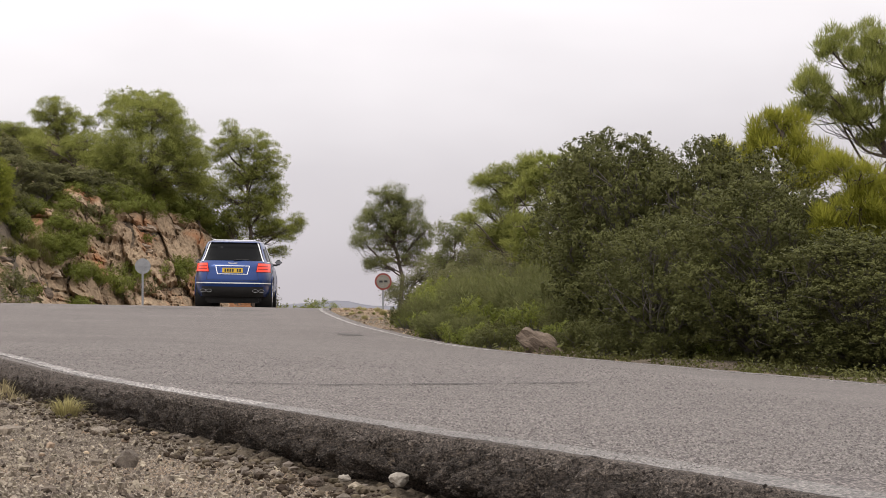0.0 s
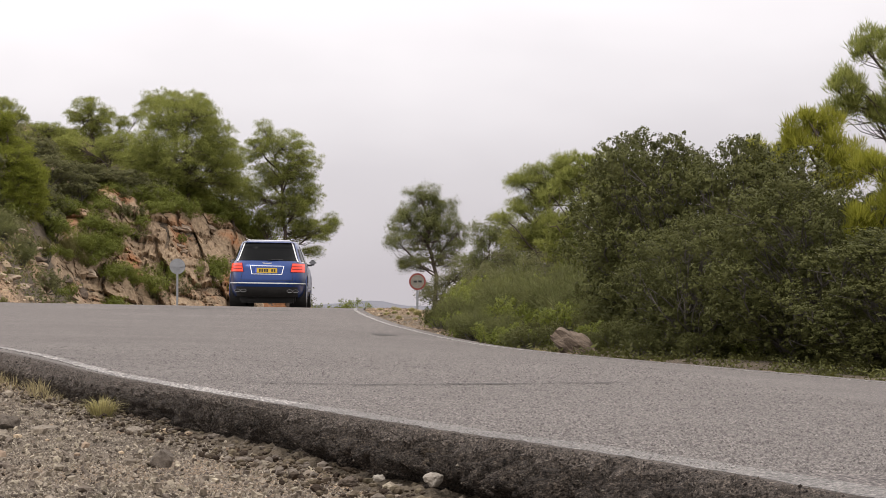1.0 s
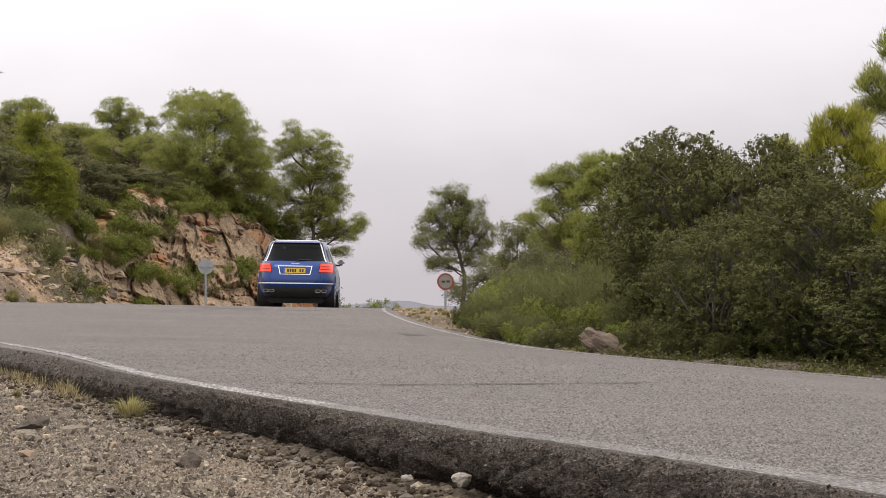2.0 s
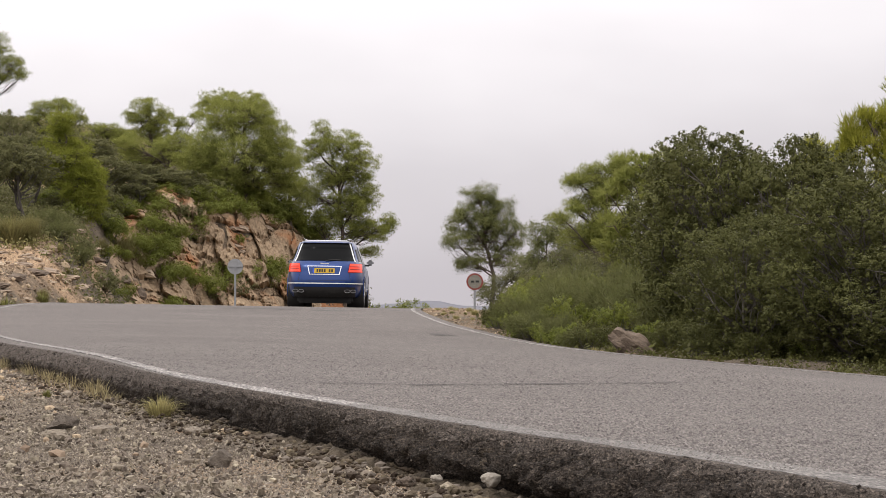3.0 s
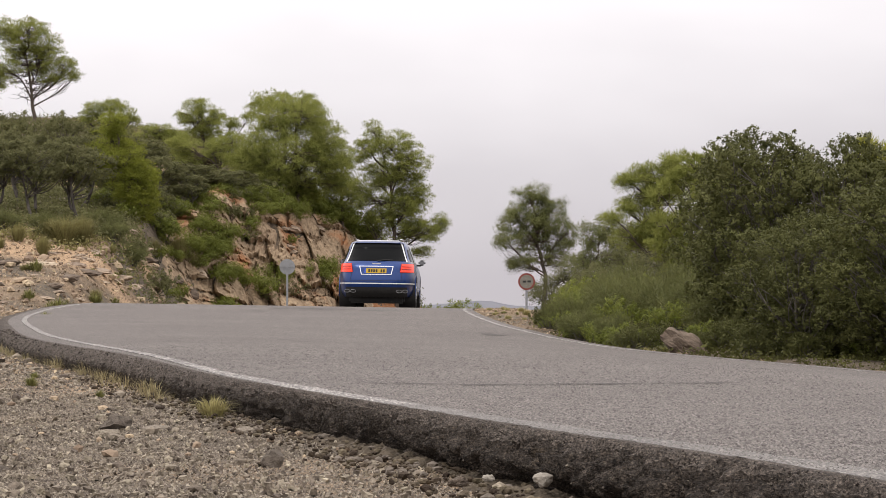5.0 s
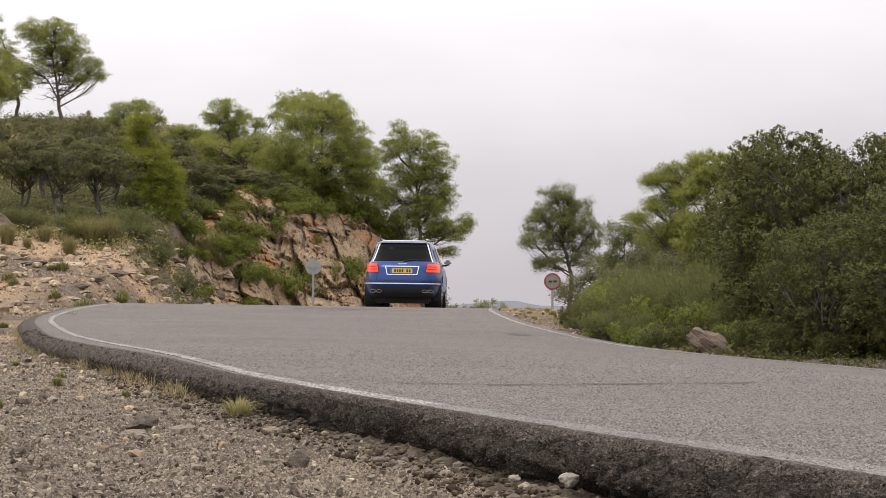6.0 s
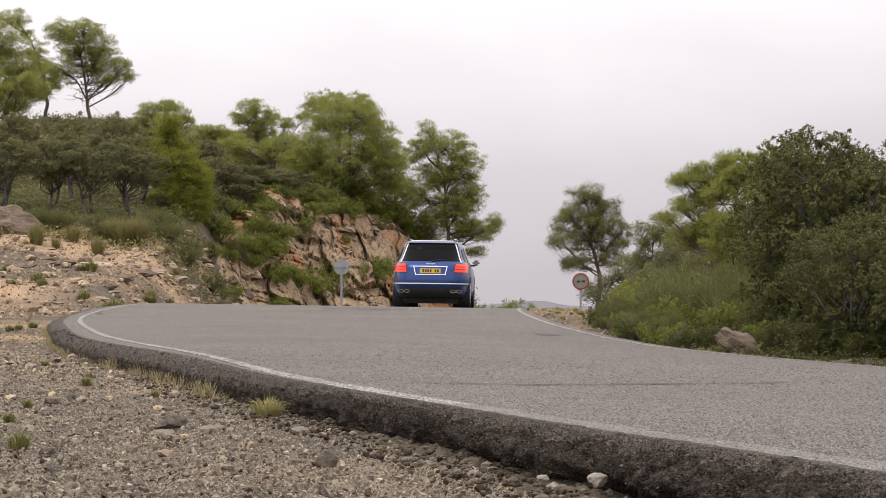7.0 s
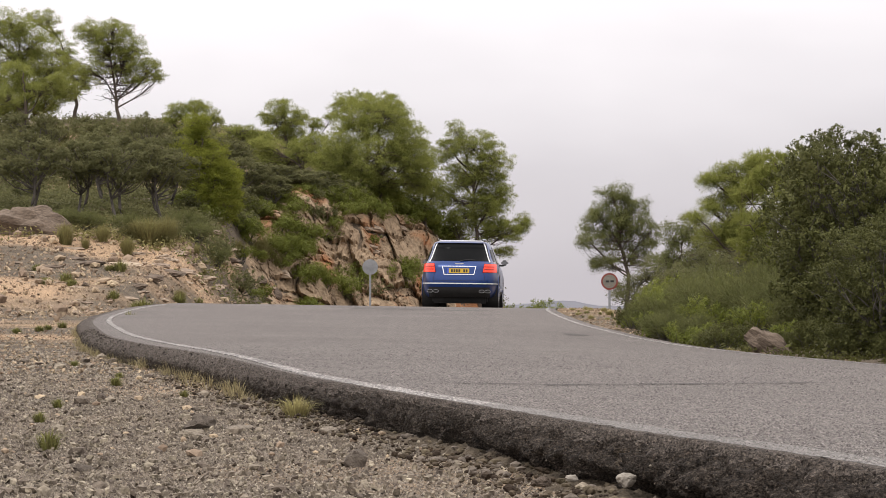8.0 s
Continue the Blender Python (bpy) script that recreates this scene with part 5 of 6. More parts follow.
for x, y, s in ((-3.4, 108, 1.1), (-2.6, 109.4, 1.2), (-1.8, 110.8, 1.2), (-1.0, 112, 1.2), (-0.2, 113.4, 1.2), (0.7, 114.8, 1.1), (1.4, 116, 1.0), (-3.0, 106.5, 0.8), (-1.4, 109, 0.8), (-4.6, 104.5, 0.8), (-5.1, 93.5, 1.0), (-4.4, 94.8, 1.15), (-2.3, 97.5, 0.8), (-1.5, 99, 0.75), (-7.6, 94.5, 1.1), (-6.9, 96, 1.0), (-8.6, 93, 1.0), (-7.8, 97.5, 1.2), (-6.6, 99.5, 1.1), (-6.0, 98, 0.9), (-0.5, 104.6, 0.7), (-6.3, 91, 0.8), (-7.0, 92, 0.7), (-5.9, 91, 0.6), (-4.9, 94.5, 0.8), (-3.0, 97.5, 0.6),
                (-2.2, 98.5, 0.5), (-1.0, 100, 0.5), (0.2, 102, 0.5), (1.2, 104, 0.5), (3.9, 117, 1.1), (4.4, 122, 1.3), (5.2, 130, 1.5), (-5.6, 100.2, 0.6), (1.5, 112, 0.9), (2.4, 114, 0.9)):
    again(shrub_green, x, y, float(g.uniform(0, 360)), s, group="green shrubs along the cutting")
for x, y, s in ((-14.4, 83.5, 0.7), (-11.9, 84.2, 0.8), (-10.6, 85, 0.8), (-12.6, 84.5, 0.8), (-8.4, 85.5, 0.8), (-7.8, 86.5, 0.8), (-15.5, 84, 0.8), (-8.9, 87, 0.9)):
    again(shrub_broom, x, y, float(g.uniform(0, 360)), (s * 1.25, s, s * 1.0), group="broom on the bank")
for x, y, s in ((4.4, 29.8, 0.5), (5.0, 27.8, 0.45), (5.3, 28.8, 0.8)):
    again(shrub_oak, x, y, float(g.uniform(0, 360)), (s, s, s * float(g.uniform(0.9, 1.3))))


for k in range(44):
    y = 28.5 + 11.5 * k / 44
    x = float(right_x(y)) + float(g.uniform(0.3, 0.75)) + 0.3 * float(sstep(33, 40, y))
    if 26.5 < y < 30.6:
        x += 0.75
    sz = float(g.uniform(0.3, 0.55)) * (0.8 if y < 26 else 1.0)
    again((shrub_green, shrub_weed, shrub_broom, shrub_green, shrub_green)[k % 5] if y > 31 else shrub_oak, x, y, float(g.uniform(0, 360)), (sz, sz, sz * float(g.uniform(0.7, 1.2))), group="weeds at the road edge")


def undergrowth(name, label, n, inside, size, mat, seed):
    """Low scrub that covers the soil: many small leafy mounds, in one object."""
    gg = np.random.default_rng(seed)
    hp = Heap()
    x0, x1, y0, y1 = inside
    x, y = gg.uniform(x0, x1, n), gg.uniform(y0, y1, n)
    bare = 0.06 + 0.65 * sstep(33, 41, y)
    ok = (x < left_x(y) - 1.0) & ~((np.abs(y - 95 - (x + 8) * 1.7 - 1.8) < 2.9) & (x > -8.4)) | (x > np.maximum(right_x(y) + bare, 0.074 * y) + 0.4 * gg.uniform(0, 1, n))
    x, y = x[ok], y[ok]
    z = ground(x, y)
    for k in range(len(x)):
        r = size * gg.uniform(0.5, 1.3)
        pts, out = shell_points(gg, np.array([x[k], y[k], z[k] + r * 0.2]), np.array([r, r, r * 0.7]), 22, 0.3)
        pts[:, 2] = np.maximum(pts[:, 2], z[k])
        hp.add(*leaves(gg, pts, out, size * 0.175))
    return tagged(new(name, hp.mesh(name, mat)), label, "scrub", kind="stuff")


undergrowth("scrub", "low olive scrub covering the hillside", 4600, (-27, 3, 84, 140), 0.42, M["olive"], 41)
undergrowth("scrub", "dull scrub between the oak stems", 900, (-20, -8, 84.5, 93), 0.42, M["olive"], 47)
undergrowth("scrub", "dull scrub on the slope behind the oaks", 1500, (-23, -8, 91, 108), 0.42, M["olive"], 49)
undergrowth("scrub", "brownish grass and scrub at the foot of the oaks", 420, (-18, -7.5, 81.5, 88), 0.36, M["bank_grass"], 44)
undergrowth("scrub", "yellowish grass and thyme between the bushes", 900, (-24, -6, 80, 130), 0.34, M["broom"], 42)
undergrowth("scrub", "dark green weeds crowding the road edge", 2000, (2.4, 7.0, 19, 42), 0.125, M["weed"], 48)
undergrowth("scrub", "green weeds along the verge", 1500, (2.4, 9, 28, 100), 0.22, M["weed"], 43)

# ---------------------------------------------------------------- rocks
def lone_rock(label, x, y, size, mat, seed, turn=0.0, sink=0.05, tilt=0.0, name="rock", group=""):
    ob = new(name, rock_mesh(name, seed, mat, 9, 4 if name == "boulder" else 3))
    tagged(ob, label, "rock", group)
    ob.matrix_basis = Matrix.LocRotScale((x, y, gz(x, y) - sink * size[2]), Euler((0, radians(tilt), radians(turn))), size)
    return ob


lone_rock("brown weathered boulder lying at the road edge", 3.74, 29.5, (0.72, 0.45, 0.56), M["boulder"], 5, 0, 0.1, 30, "boulder")
lone_rock("large pale grey-brown boulder under the oaks", -13.6, 82.5, (2.9, 1.4, 2.5), M["boulder"], 8, 10, 0.2, 5, "boulder")
lone_rock("small pale limestone block below the asphalt edge", 0.43, 5.9, (0.06, 0.045, 0.05), M["stone_pale"], 12, 10, -1.0)
lone_rock("upright brown-grey wedge of stone in the gravel", -0.27, 7.7, (0.11, 0.08, 0.13), M["stone_dark"], 44, 30, 0.05)
lone_rock("dark grey flat stone in the gravel", -1.07, 7.5, (0.085, 0.06, 0.05), M["stone_dark"], 18, 60)
lone_rock("broken grey-brown stone in the gravel", -1.0, 10.3, (0.15, 0.10, 0.14), M["stone_dark"], 21, 10, 0.12)
lone_rock("pale flake of stone lying beside a larger stone", -0.83, 10.25, (0.15, 0.08, 0.035), M["grit"], 33, 20, 0.0)
lone_rock("grey flat stone in the gravel", -0.98, 9.8, (0.13, 0.10, 0.06), M["stone"], 36, 70, 0.1)
lone_rock("brown-grey stone in the gravel", -0.45, 9.9, (0.10, 0.07, 0.07), M["grit"], 37, 120, 0.1)
lone_rock("small pale stone below the asphalt edge", 0.33, 6.45, (0.04, 0.03, 0.03), M["stone_pale"], 22, 50, -0.9)
lone_rock("small brown stone below the asphalt edge", 0.24, 6.2, (0.07, 0.05, 0.045), M["boulder"], 25, 80, -0.6)
g = np.random.default_rng(17)
for k in range(92):                                  # blocks on the open bank
    x, y = float(g.uniform(-16, -5.5)), float(g.uniform(63, 88))
    s = float(g.uniform(0.16, 0.55)) * (1.5 if k % 9 == 0 else 0.9)
    lone_rock("flat weathered limestone block on the bank", x, y, (s * 1.5, s, s * 0.5), M["rock"], 200 + k % 9, float(g.uniform(0, 360)), 0.3, 0, group="blocks on the bank")
for k, (x, y, w, h) in enumerate(((-10.69, 75.34, 1.11, 0.44), (-11.22, 76.73, 0.7, 0.28), (-8.41, 72.87, 0.7, 0.43), (-8.38, 77.23, 0.96, 0.32), (-8.54, 70.35, 0.56, 0.29), (-7.09, 96.71, 0.88, 0.59), (-6.57, 98.2, 0.78, 0.72), (-9.88, 69.47, 0.39, 0.25), (-11.61, 74.18, 0.93, 0.26), (-7.71, 91.61, 0.73, 0.4))):
    lone_rock("grey weathered limestone slab lying on the bank", x, y, (w, w * 0.7, h), M["boulder"], 270 + k, float(k * 37 % 50 - 25), 0.15, 6 if k % 2 else -5, group="grey slabs on the bank")
for k in range(48):                                  # blocks where the bank meets the cutting
    x, y = float(g.uniform(-10.5, -6.2)), float(g.uniform(76, 93))
    s = float(g.uniform(0.2, 0.6)) * (1.6 if k % 7 == 0 else 1.0)
    lone_rock("flat weathered limestone block on the bank", x, y, (s * 1.6, s * 1.1, s * 0.62), M["rock"], 240 + k % 9, float(g.uniform(-40, 40)), 0.3, float(g.uniform(0, 14)), group="blocks on the bank")
for k in range(110):                                 # ledges and blocks of the outcrop
    x = -7.6 + 8.6 * float(g.uniform(0, 1)) ** 0.9
    y = 95 + (x + 8) * 1.7 + float(g.uniform(-0.9, 5.6))
    s = float(g.uniform(0.2, 0.48)) * (1.7 if k % 6 == 0 else 1.0)
    lone_rock("angular weathered rock of the outcrop", x, y, (s * 1.7, s * 1.1, s * 0.8), M["rock"], 220 + k % 13, float(g.uniform(-25, 25)), 0.3, float(g.uniform(4, 20)), group="outcrop rocks")
for k in range(76):                                  # bushes that cover the slope beside and above the rock
    if k % 2:
        x, d = float(g.uniform(-9.6, -4.4)), float(g.uniform(1.0, 7.5))
        d = max(d, 1.2 * (x + 7.4) + 1.2, 2.7)
    else:
        x = float(g.uniform(-3.8, 2.2))
        d = float(g.uniform(7.0, 9.4)) - 0.9 * max(0.0, x)
    y = 95 + (x + 8) * 1.7 + d
    sz = float(g.uniform(0.7, 1.25))
    again((shrub_lush, shrub_dark, shrub_lush)[k % 3], x, y, float(g.uniform(0, 360)), (sz * 1.15, sz * 1.15, sz), 0.1, group="bushes over the rock cutting")
for x, y, w in ((-6.7, 91.0, 1.5), (-6.1, 92.4, 1.1), (-7.4, 89.6, 1.2), (-5.6, 93.2, 0.9)):
    lone_rock("rounded grey boulder at the foot of the cutting", x, y, (w, w * 0.8, w * 0.75), M["rock"], int(w * 40), w * 70, 0.25, 6, "boulder", "boulders below the cutting")
for k in range(16):                                  # bushes on the shoulder of the rock
    x, d = float(g.uniform(-6.6, -3.4)), float(g.uniform(3.6, 6.4))
    sz = float(g.uniform(0.75, 1.2))
    again((shrub_lush, shrub_dark)[k % 3 == 0], x, 95 + (x + 8) * 1.7 + d, float(g.uniform(0, 360)), (sz * 1.1, sz * 1.1, sz), 0.1, group="bushes over the rock cutting")
for k in range(30):                                  # a band of bushes along the brow of the cutting
    x = -2.9 + 4.6 * k / 30
    y = 95 + (x + 8) * 1.7 + float(g.uniform(5.6, 8.2))
    sz = float(g.uniform(1.0, 1.5)) * (1.0 if x < 0.8 else 0.75)
    again(shrub_lush, x, y, float(g.uniform(0, 360)), (sz * 1.15, sz * 1.15, sz), 0.15, "fine-leaved green bush on the brow of the cutting", "bushes on the brow")
for x, d, sz in ((-7.6, 2.2, 1.2), (-7.0, 2.6, 1.25), (-6.4, 3.0, 1.2), (-5.8, 3.3, 1.1), (-7.3, 1.2, 0.8), (-5.9, 1.9, 1.3), (-5.3, 1.7, 1.2), (-4.8, 1.8, 1.1), (-4.2, 2.0, 1.7), (-3.8, 2.2, 1.4), (-2.2, 2.0, 1.5), (-1.8, 2.1, 1.3), (-0.7, 2.2, 1.6), (-0.1, 2.0, 1.2), (-6.6, 3.6, 1.2), (-6.0, 3.8, 1.1), (-3.4, 4.4, 1.6), (-3.0, 4.2, 1.3), (-4.4, 4.6, 1.0)):
    y = 95 + (x + 8) * 1.7 + d
    again(shrub_lush, x, y, sz * 333, sz * 0.95, 0.08, group="bushes at the foot of the rock")


def scatter(name, label, n, area, sizes, mat, seed, dense=0.0, verge=False):
    """Loose stones in one object: broken lumps of 8 corners, turned and sunk at random."""
    gg = np.random.default_rng(seed)
    x = gg.uniform(area[0], area[1], n)
    y = area[2] + (area[3] - area[2]) * gg.uniform(0, 1, n) ** (1 + dense)
    clear = 0.06 + 0.34 * sstep(11, 8, y) * gg.uniform(0.2, 1.2, n)
    keep = (x < left_x(y) - lip(y) - clear) & (x > -0.2 * y - 0.5)
    if area[3] > 80:                                 # thinner towards the road
        keep &= gg.uniform(0, 1, n) < sstep(36, 62, y)
    if verge:
        x = right_x(y) + 0.2 + (0.3 + 0.9 * sstep(30, 45, y)) * gg.uniform(0, 1, n) ** 1.3
        keep = x > 0
    x, y = x[keep], y[keep]
    n = len(x)
    z = ground(x, y)
    s = sizes[0] * (sizes[1] / sizes[0]) ** (gg.uniform(0, 1, n) ** 2.6)
    cube = np.array([[a, b, c] for c in (-1, 1) for b in (-1, 1) for a in (-1, 1)], float) * 0.5
    v = cube[None] * gg.uniform(0.3, 1.05, (n, 8, 3)) * np.array([1.0, 0.85, 0.78])
    th = gg.uniform(0, 2 * np.pi, n)
    c, sn = np.cos(th), np.sin(th)
    tl = gg.normal(0, 0.6, n)
    vz = v[..., 2] * np.cos(tl)[:, None] + v[..., 0] * np.sin(tl)[:, None]
    vx, vy = v[..., 0] * c[:, None] - v[..., 1] * sn[:, None], v[..., 0] * sn[:, None] + v[..., 1] * c[:, None]
    w = np.stack([vx, vy, vz], -1) * s[:, None, None] + np.stack([x, y, z + s * 0.28], -1)[:, None, :]
    f = np.array([[4, 5, 7, 6], [0, 1, 5, 4], [2, 6, 7, 3], [0, 4, 6, 2], [1, 3, 7, 5]])
    faces = (np.arange(n)[:, None, None] * 8 + f[None]).reshape(-1, 4)
    ob = new(name, mesh_of(name, w.reshape(-1, 3), faces, mat))
    return tagged(ob, label, "gravel", kind="stuff")


scatter("gravel", "loose grey limestone gravel beside the road", 56000, (-5.2, 1.2, 5.0, 24), (0.006, 0.027), M["stone"], 1, 0.7)
def lumps(name, label, n, area, sizes, mat, seed, dense=0.0, foot=False):
    """Larger loose stones in one object: faceted lumps, squashed and sunk a little."""
    gg = np.random.default_rng(seed)
    bm = bmesh.new()
    bmesh.ops.create_icosphere(bm, subdivisions=1, radius=0.5)
    base = np.array([v.co[:] for v in bm.verts])
    tri = np.array([[v.index for v in f.verts] for f in bm.faces])
    bm.free()
    y = area[2] + (area[3] - area[2]) * gg.uniform(0, 1, n) ** (1 + dense)
    x = gg.uniform(area[0], area[1], n)
    if foot:                                         # debris along the foot of the broken edge
        x = left_x(y) - 0.8 * lip(y) - gg.uniform(0.05, 0.42, n)
    keep = (x < left_x(y) - lip(y) - 0.05) & (x > -0.2 * y - 0.5)
    x, y = x[keep], y[keep]
    n = len(x)
    z = ground(x, y)
    s = sizes[0] * (sizes[1] / sizes[0]) ** (gg.uniform(0, 1, n) ** 1.8)
    cutn = gg.normal(0, 1, (n, 3, 3))
    cutn /= np.linalg.norm(cutn, axis=2, keepdims=True)
    v = np.repeat(base[None], n, 0) * gg.uniform(0.8, 1.1, (n, len(base), 1))
    for k in range(3):
        over = np.maximum((v * cutn[:, k, None, :]).sum(-1) - gg.uniform(0.18, 0.36, (n, 1)), 0)
        v = v - cutn[:, k, None, :] * over[..., None]
    v = v * np.stack([gg.uniform(0.9, 1.5, n), gg.uniform(0.7, 1.1, n), gg.uniform(0.5, 0.85, n)], -1)[:, None, :]
    th = gg.uniform(0, 2 * np.pi, n)
    c, sn = np.cos(th)[:, None], np.sin(th)[:, None]
    w = np.stack([v[..., 0] * c - v[..., 1] * sn, v[..., 0] * sn + v[..., 1] * c, v[..., 2]], -1) * s[:, None, None]
    w = w + np.stack([x, y, z + s * 0.15 + (0.015 if foot else 0.0)], -1)[:, None, :]
    faces = (np.arange(n)[:, None, None] * len(base) + tri[None]).reshape(-1, 3)
    return tagged(new(name, mesh_of(name, w.reshape(-1, 3), faces, mat)), label, "gravel", kind="stuff")


def grit(name, label, n, mat, seed):
    """Sharp crumbs of stone that cover the apron beside the road, in one object."""
    gg = np.random.default_rng(seed)
    y = 4.8 * (26 / 4.8) ** (gg.uniform(0, 1, n) ** 0.8)
    x = left_x(y) - 0.06 - gg.uniform(0, 1, n) * (0.4 + 0.2 * y)
    size = 0.0027 * (2.8 ** gg.uniform(0, 1, n)) * (1 + 0.9 * sstep(8, 20, y))
    z = ground(x, y)
    ang = gg.uniform(0, 2 * np.pi, (n, 1)) + np.array([0, 1.6, 3.1, 4.7]) + gg.normal(0, 0.3, (n, 4))
    rad = size[:, None] * gg.uniform(0.6, 1.5, (n, 4))
    ring = np.stack([x[:, None] + rad * np.cos(ang), y[:, None] + rad * np.sin(ang), np.repeat(z[:, None] - 0.0015, 4, 1)], -1)
    tip = np.stack([x + gg.normal(0, 0.45, n) * size, y + gg.normal(0, 0.45, n) * size, z + size * gg.uniform(0.4, 1.1, n)], -1)[:, None]
    pyr = np.array([[0, 1, 4], [1, 2, 4], [2, 3, 4], [3, 0, 4]])
    me = mesh_of(name, np.concatenate([ring, tip], 1).reshape(-1, 3), (np.arange(n)[:, None, None] * 5 + pyr[None]).reshape(-1, 3), mat)
    return tagged(new(name, me), label, "gravel", kind="stuff")


grit("grit", "sharp grey-brown grit covering the gravel apron", 95000, M["grit"], 6)
lumps("gravel", "larger grey stones strewn over the gravel", 1100, (-4.0, 1.2, 5.0, 26), (0.012, 0.06), M["stone"], 2, 0.6)
lumps("gravel", "debris and small stones along the foot of the asphalt", 2000, (0, 0, 3.8, 16), (0.006, 0.036), M["clod"], 9, 0.5, True)
lumps("gravel", "grey and brown stones half sunk in the soil", 420, (0, 0, 3.8, 14), (0.008, 0.045), M["stone_dark"], 19, 0.4, True)
lumps("gravel", "flat broken stones lying on the gravel apron", 900, (-7.0, 0.0, 7.5, 34), (0.03, 0.11), M["stone"], 31, 0.0)
lumps("gravel", "pale stone flakes lying on the gravel apron", 700, (-7.0, 0.0, 8, 36), (0.02, 0.07), M["rubble"], 32, 0.0)
lumps("rubble", "flat limestone pieces strewn over the bank", 420, (-17, -5.5, 62, 93), (0.12, 0.5), M["rubble"], 29)
scatter("gravel", "small grey stones round the bend", 18000, (-9.5, -1.5, 17, 46), (0.008, 0.04), M["rubble"], 4, 0.4)
scatter("gravel", "orange-grey gravel along the verge", 6000, (0, 1, 24, 64), (0.01, 0.045), M["rubble"], 11, 0.0, True)
scatter("gravel", "pale rubble on the bank past the bend", 15000, (-18, -4, 40, 90), (0.025, 0.15), M["rubble"], 3, -0.45)

# grass tufts
tuft_dry = tuft("grass_tuft", "dry straw-coloured grass tuft growing at the asphalt edge", 0.17, 0.13, 420, M["straw"], 1, 0.0018)
set_on(tuft_dry, -0.66, 11.3, 0)
tuft_green = tuft("grass_tuft", "sparse green-yellow grass tuft in the gravel", 0.10, 0.10, 160, M["grass"], 2, 0.003)
set_on(tuft_green, -1.38, 8.8, 0)
for x, y, s in ((-2.3, 12.6, 0.8), (-1.75, 10.9, 0.7), (-1.9, 12.4, 0.7), (-1.95, 15.0, 0.9), (-1.4, 13.6, 0.6), (-5.6, 45, 3.0), (-7.5, 36, 2.4), (-6.8, 57, 5), (-7.6, 62, 4), (-8.8, 67, 4), (-10.5, 70, 4.5), (-12.5, 66, 4), (-9.5, 74, 5)):
    again(tuft_green, x, y, s * 77, s, group="grass tufts")
for x, y, sz in ((-6.0, 35.4, 1.6), (-6.15, 36.2, 1.3), (-5.96, 37.1, 1.8), (-6.05, 38.5, 1.6), (-6.06, 40.0, 2.0), (-5.9, 41.5, 1.5), (-6.6, 36.5, 1.4), (-10.9, 69.2, 3.5), (-10.2, 69.1, 3.8),
                 (-9.8, 74.3, 3.2), (-7.7, 73.2, 5.5), (-7.45, 76.4, 4.0), (-7.8, 87.0, 4.0), (-7.9, 81.7, 3.0), (-8.3, 78.0, 3.2), (-11.8, 73.0, 3.6), (-2.8, 19.1, 0.9), (-2.1, 16.3, 0.7)):
    again(tuft_green, x, y, sz * 91, (sz, sz, sz * 0.8), group="grass tufts")
for k in range(46):
    y = float(g.uniform(29, 60))
    x = float(right_x(y)) + float(g.uniform(0.4, 1.3)) * (0.45 if y < 34 else 1.0)
    again(tuft_dry if k % 2 else tuft_green, x, y, float(g.uniform(0, 360)), float(g.uniform(0.5, 1.2)), group="grass on the verge")
mound = tuft("grass_clump", "soft olive and straw-coloured grass clump on the bank", 0.95, 1.0, 700, M["bank_grass"], 14, 0.006, "grass clump")
set_on(mound, -9.14, 83.28, 0)
mound["group"] = "grass clumps on the bank"
for k, (x, y, w, h) in enumerate(((-9.64, 82.68, 0.94, 0.85), (-11.05, 81.59, 0.44, 0.53), (-10.05, 79.9, 0.26, 0.6), (-12.04, 80.22, 0.48, 0.69), (-11.4, 80.01, 0.22, 0.35), (-7.73, 73.82, 0.32, 0.36), (-7.16, 98.3, 0.8, 1.01), (-7.74, 94.41, 0.46, 0.61), (-7.82, 87.29, 0.19, 0.28), (-8.2, 83.56, 0.18, 0.32), (-7.86, 82.75, 0.18, 0.18), (-9.87, 74.04, 0.18, 0.16), (-10.26, 69.37, 0.23, 0.17), (-11.07, 69.78, 0.3, 0.15), (-9.12, 82.87, 0.4, 0.63), (-10.11, 82.89, 0.36, 0.72), (-6.65, 99.45, 0.43, 0.75))):
    again(mound, x, y, k * 67.0, (max(w * 1.5, h * 1.1), max(w * 1.5, h * 1.1), h * 1.2), group="grass clumps on the bank")
fringe = tuft("grass_tuft", "thin dry grass fringe below the asphalt edge", 0.22, 0.13, 34, M["dry"], 6, 0.002)
set_on(fringe, float(left_x(15)) - 0.35, 15, 0)
for k in range(110):
    y = float(g.uniform(13, 26)) if k % 3 else float(g.uniform(26, 42))
    x = float(left_x(y)) - float(lip(y)) - float(g.uniform(0.05, 0.22))
    again(fringe, x, y, float(g.uniform(0, 360)), float(g.uniform(0.45, 1.05)), group="dry grass below the asphalt edge")

# ---------------------------------------------------------------- road signs
def disc_bm(r, thick, seg=40):
    bm = bmesh.new()
    bmesh.ops.create_cone(bm, cap_ends=True, segments=seg, radius1=r, radius2=r, depth=thick)
    bmesh.ops.rotate(bm, verts=bm.verts, cent=(0, 0, 0), matrix=Matrix.Rotation(radians(90), 3, "X"))
    return bm


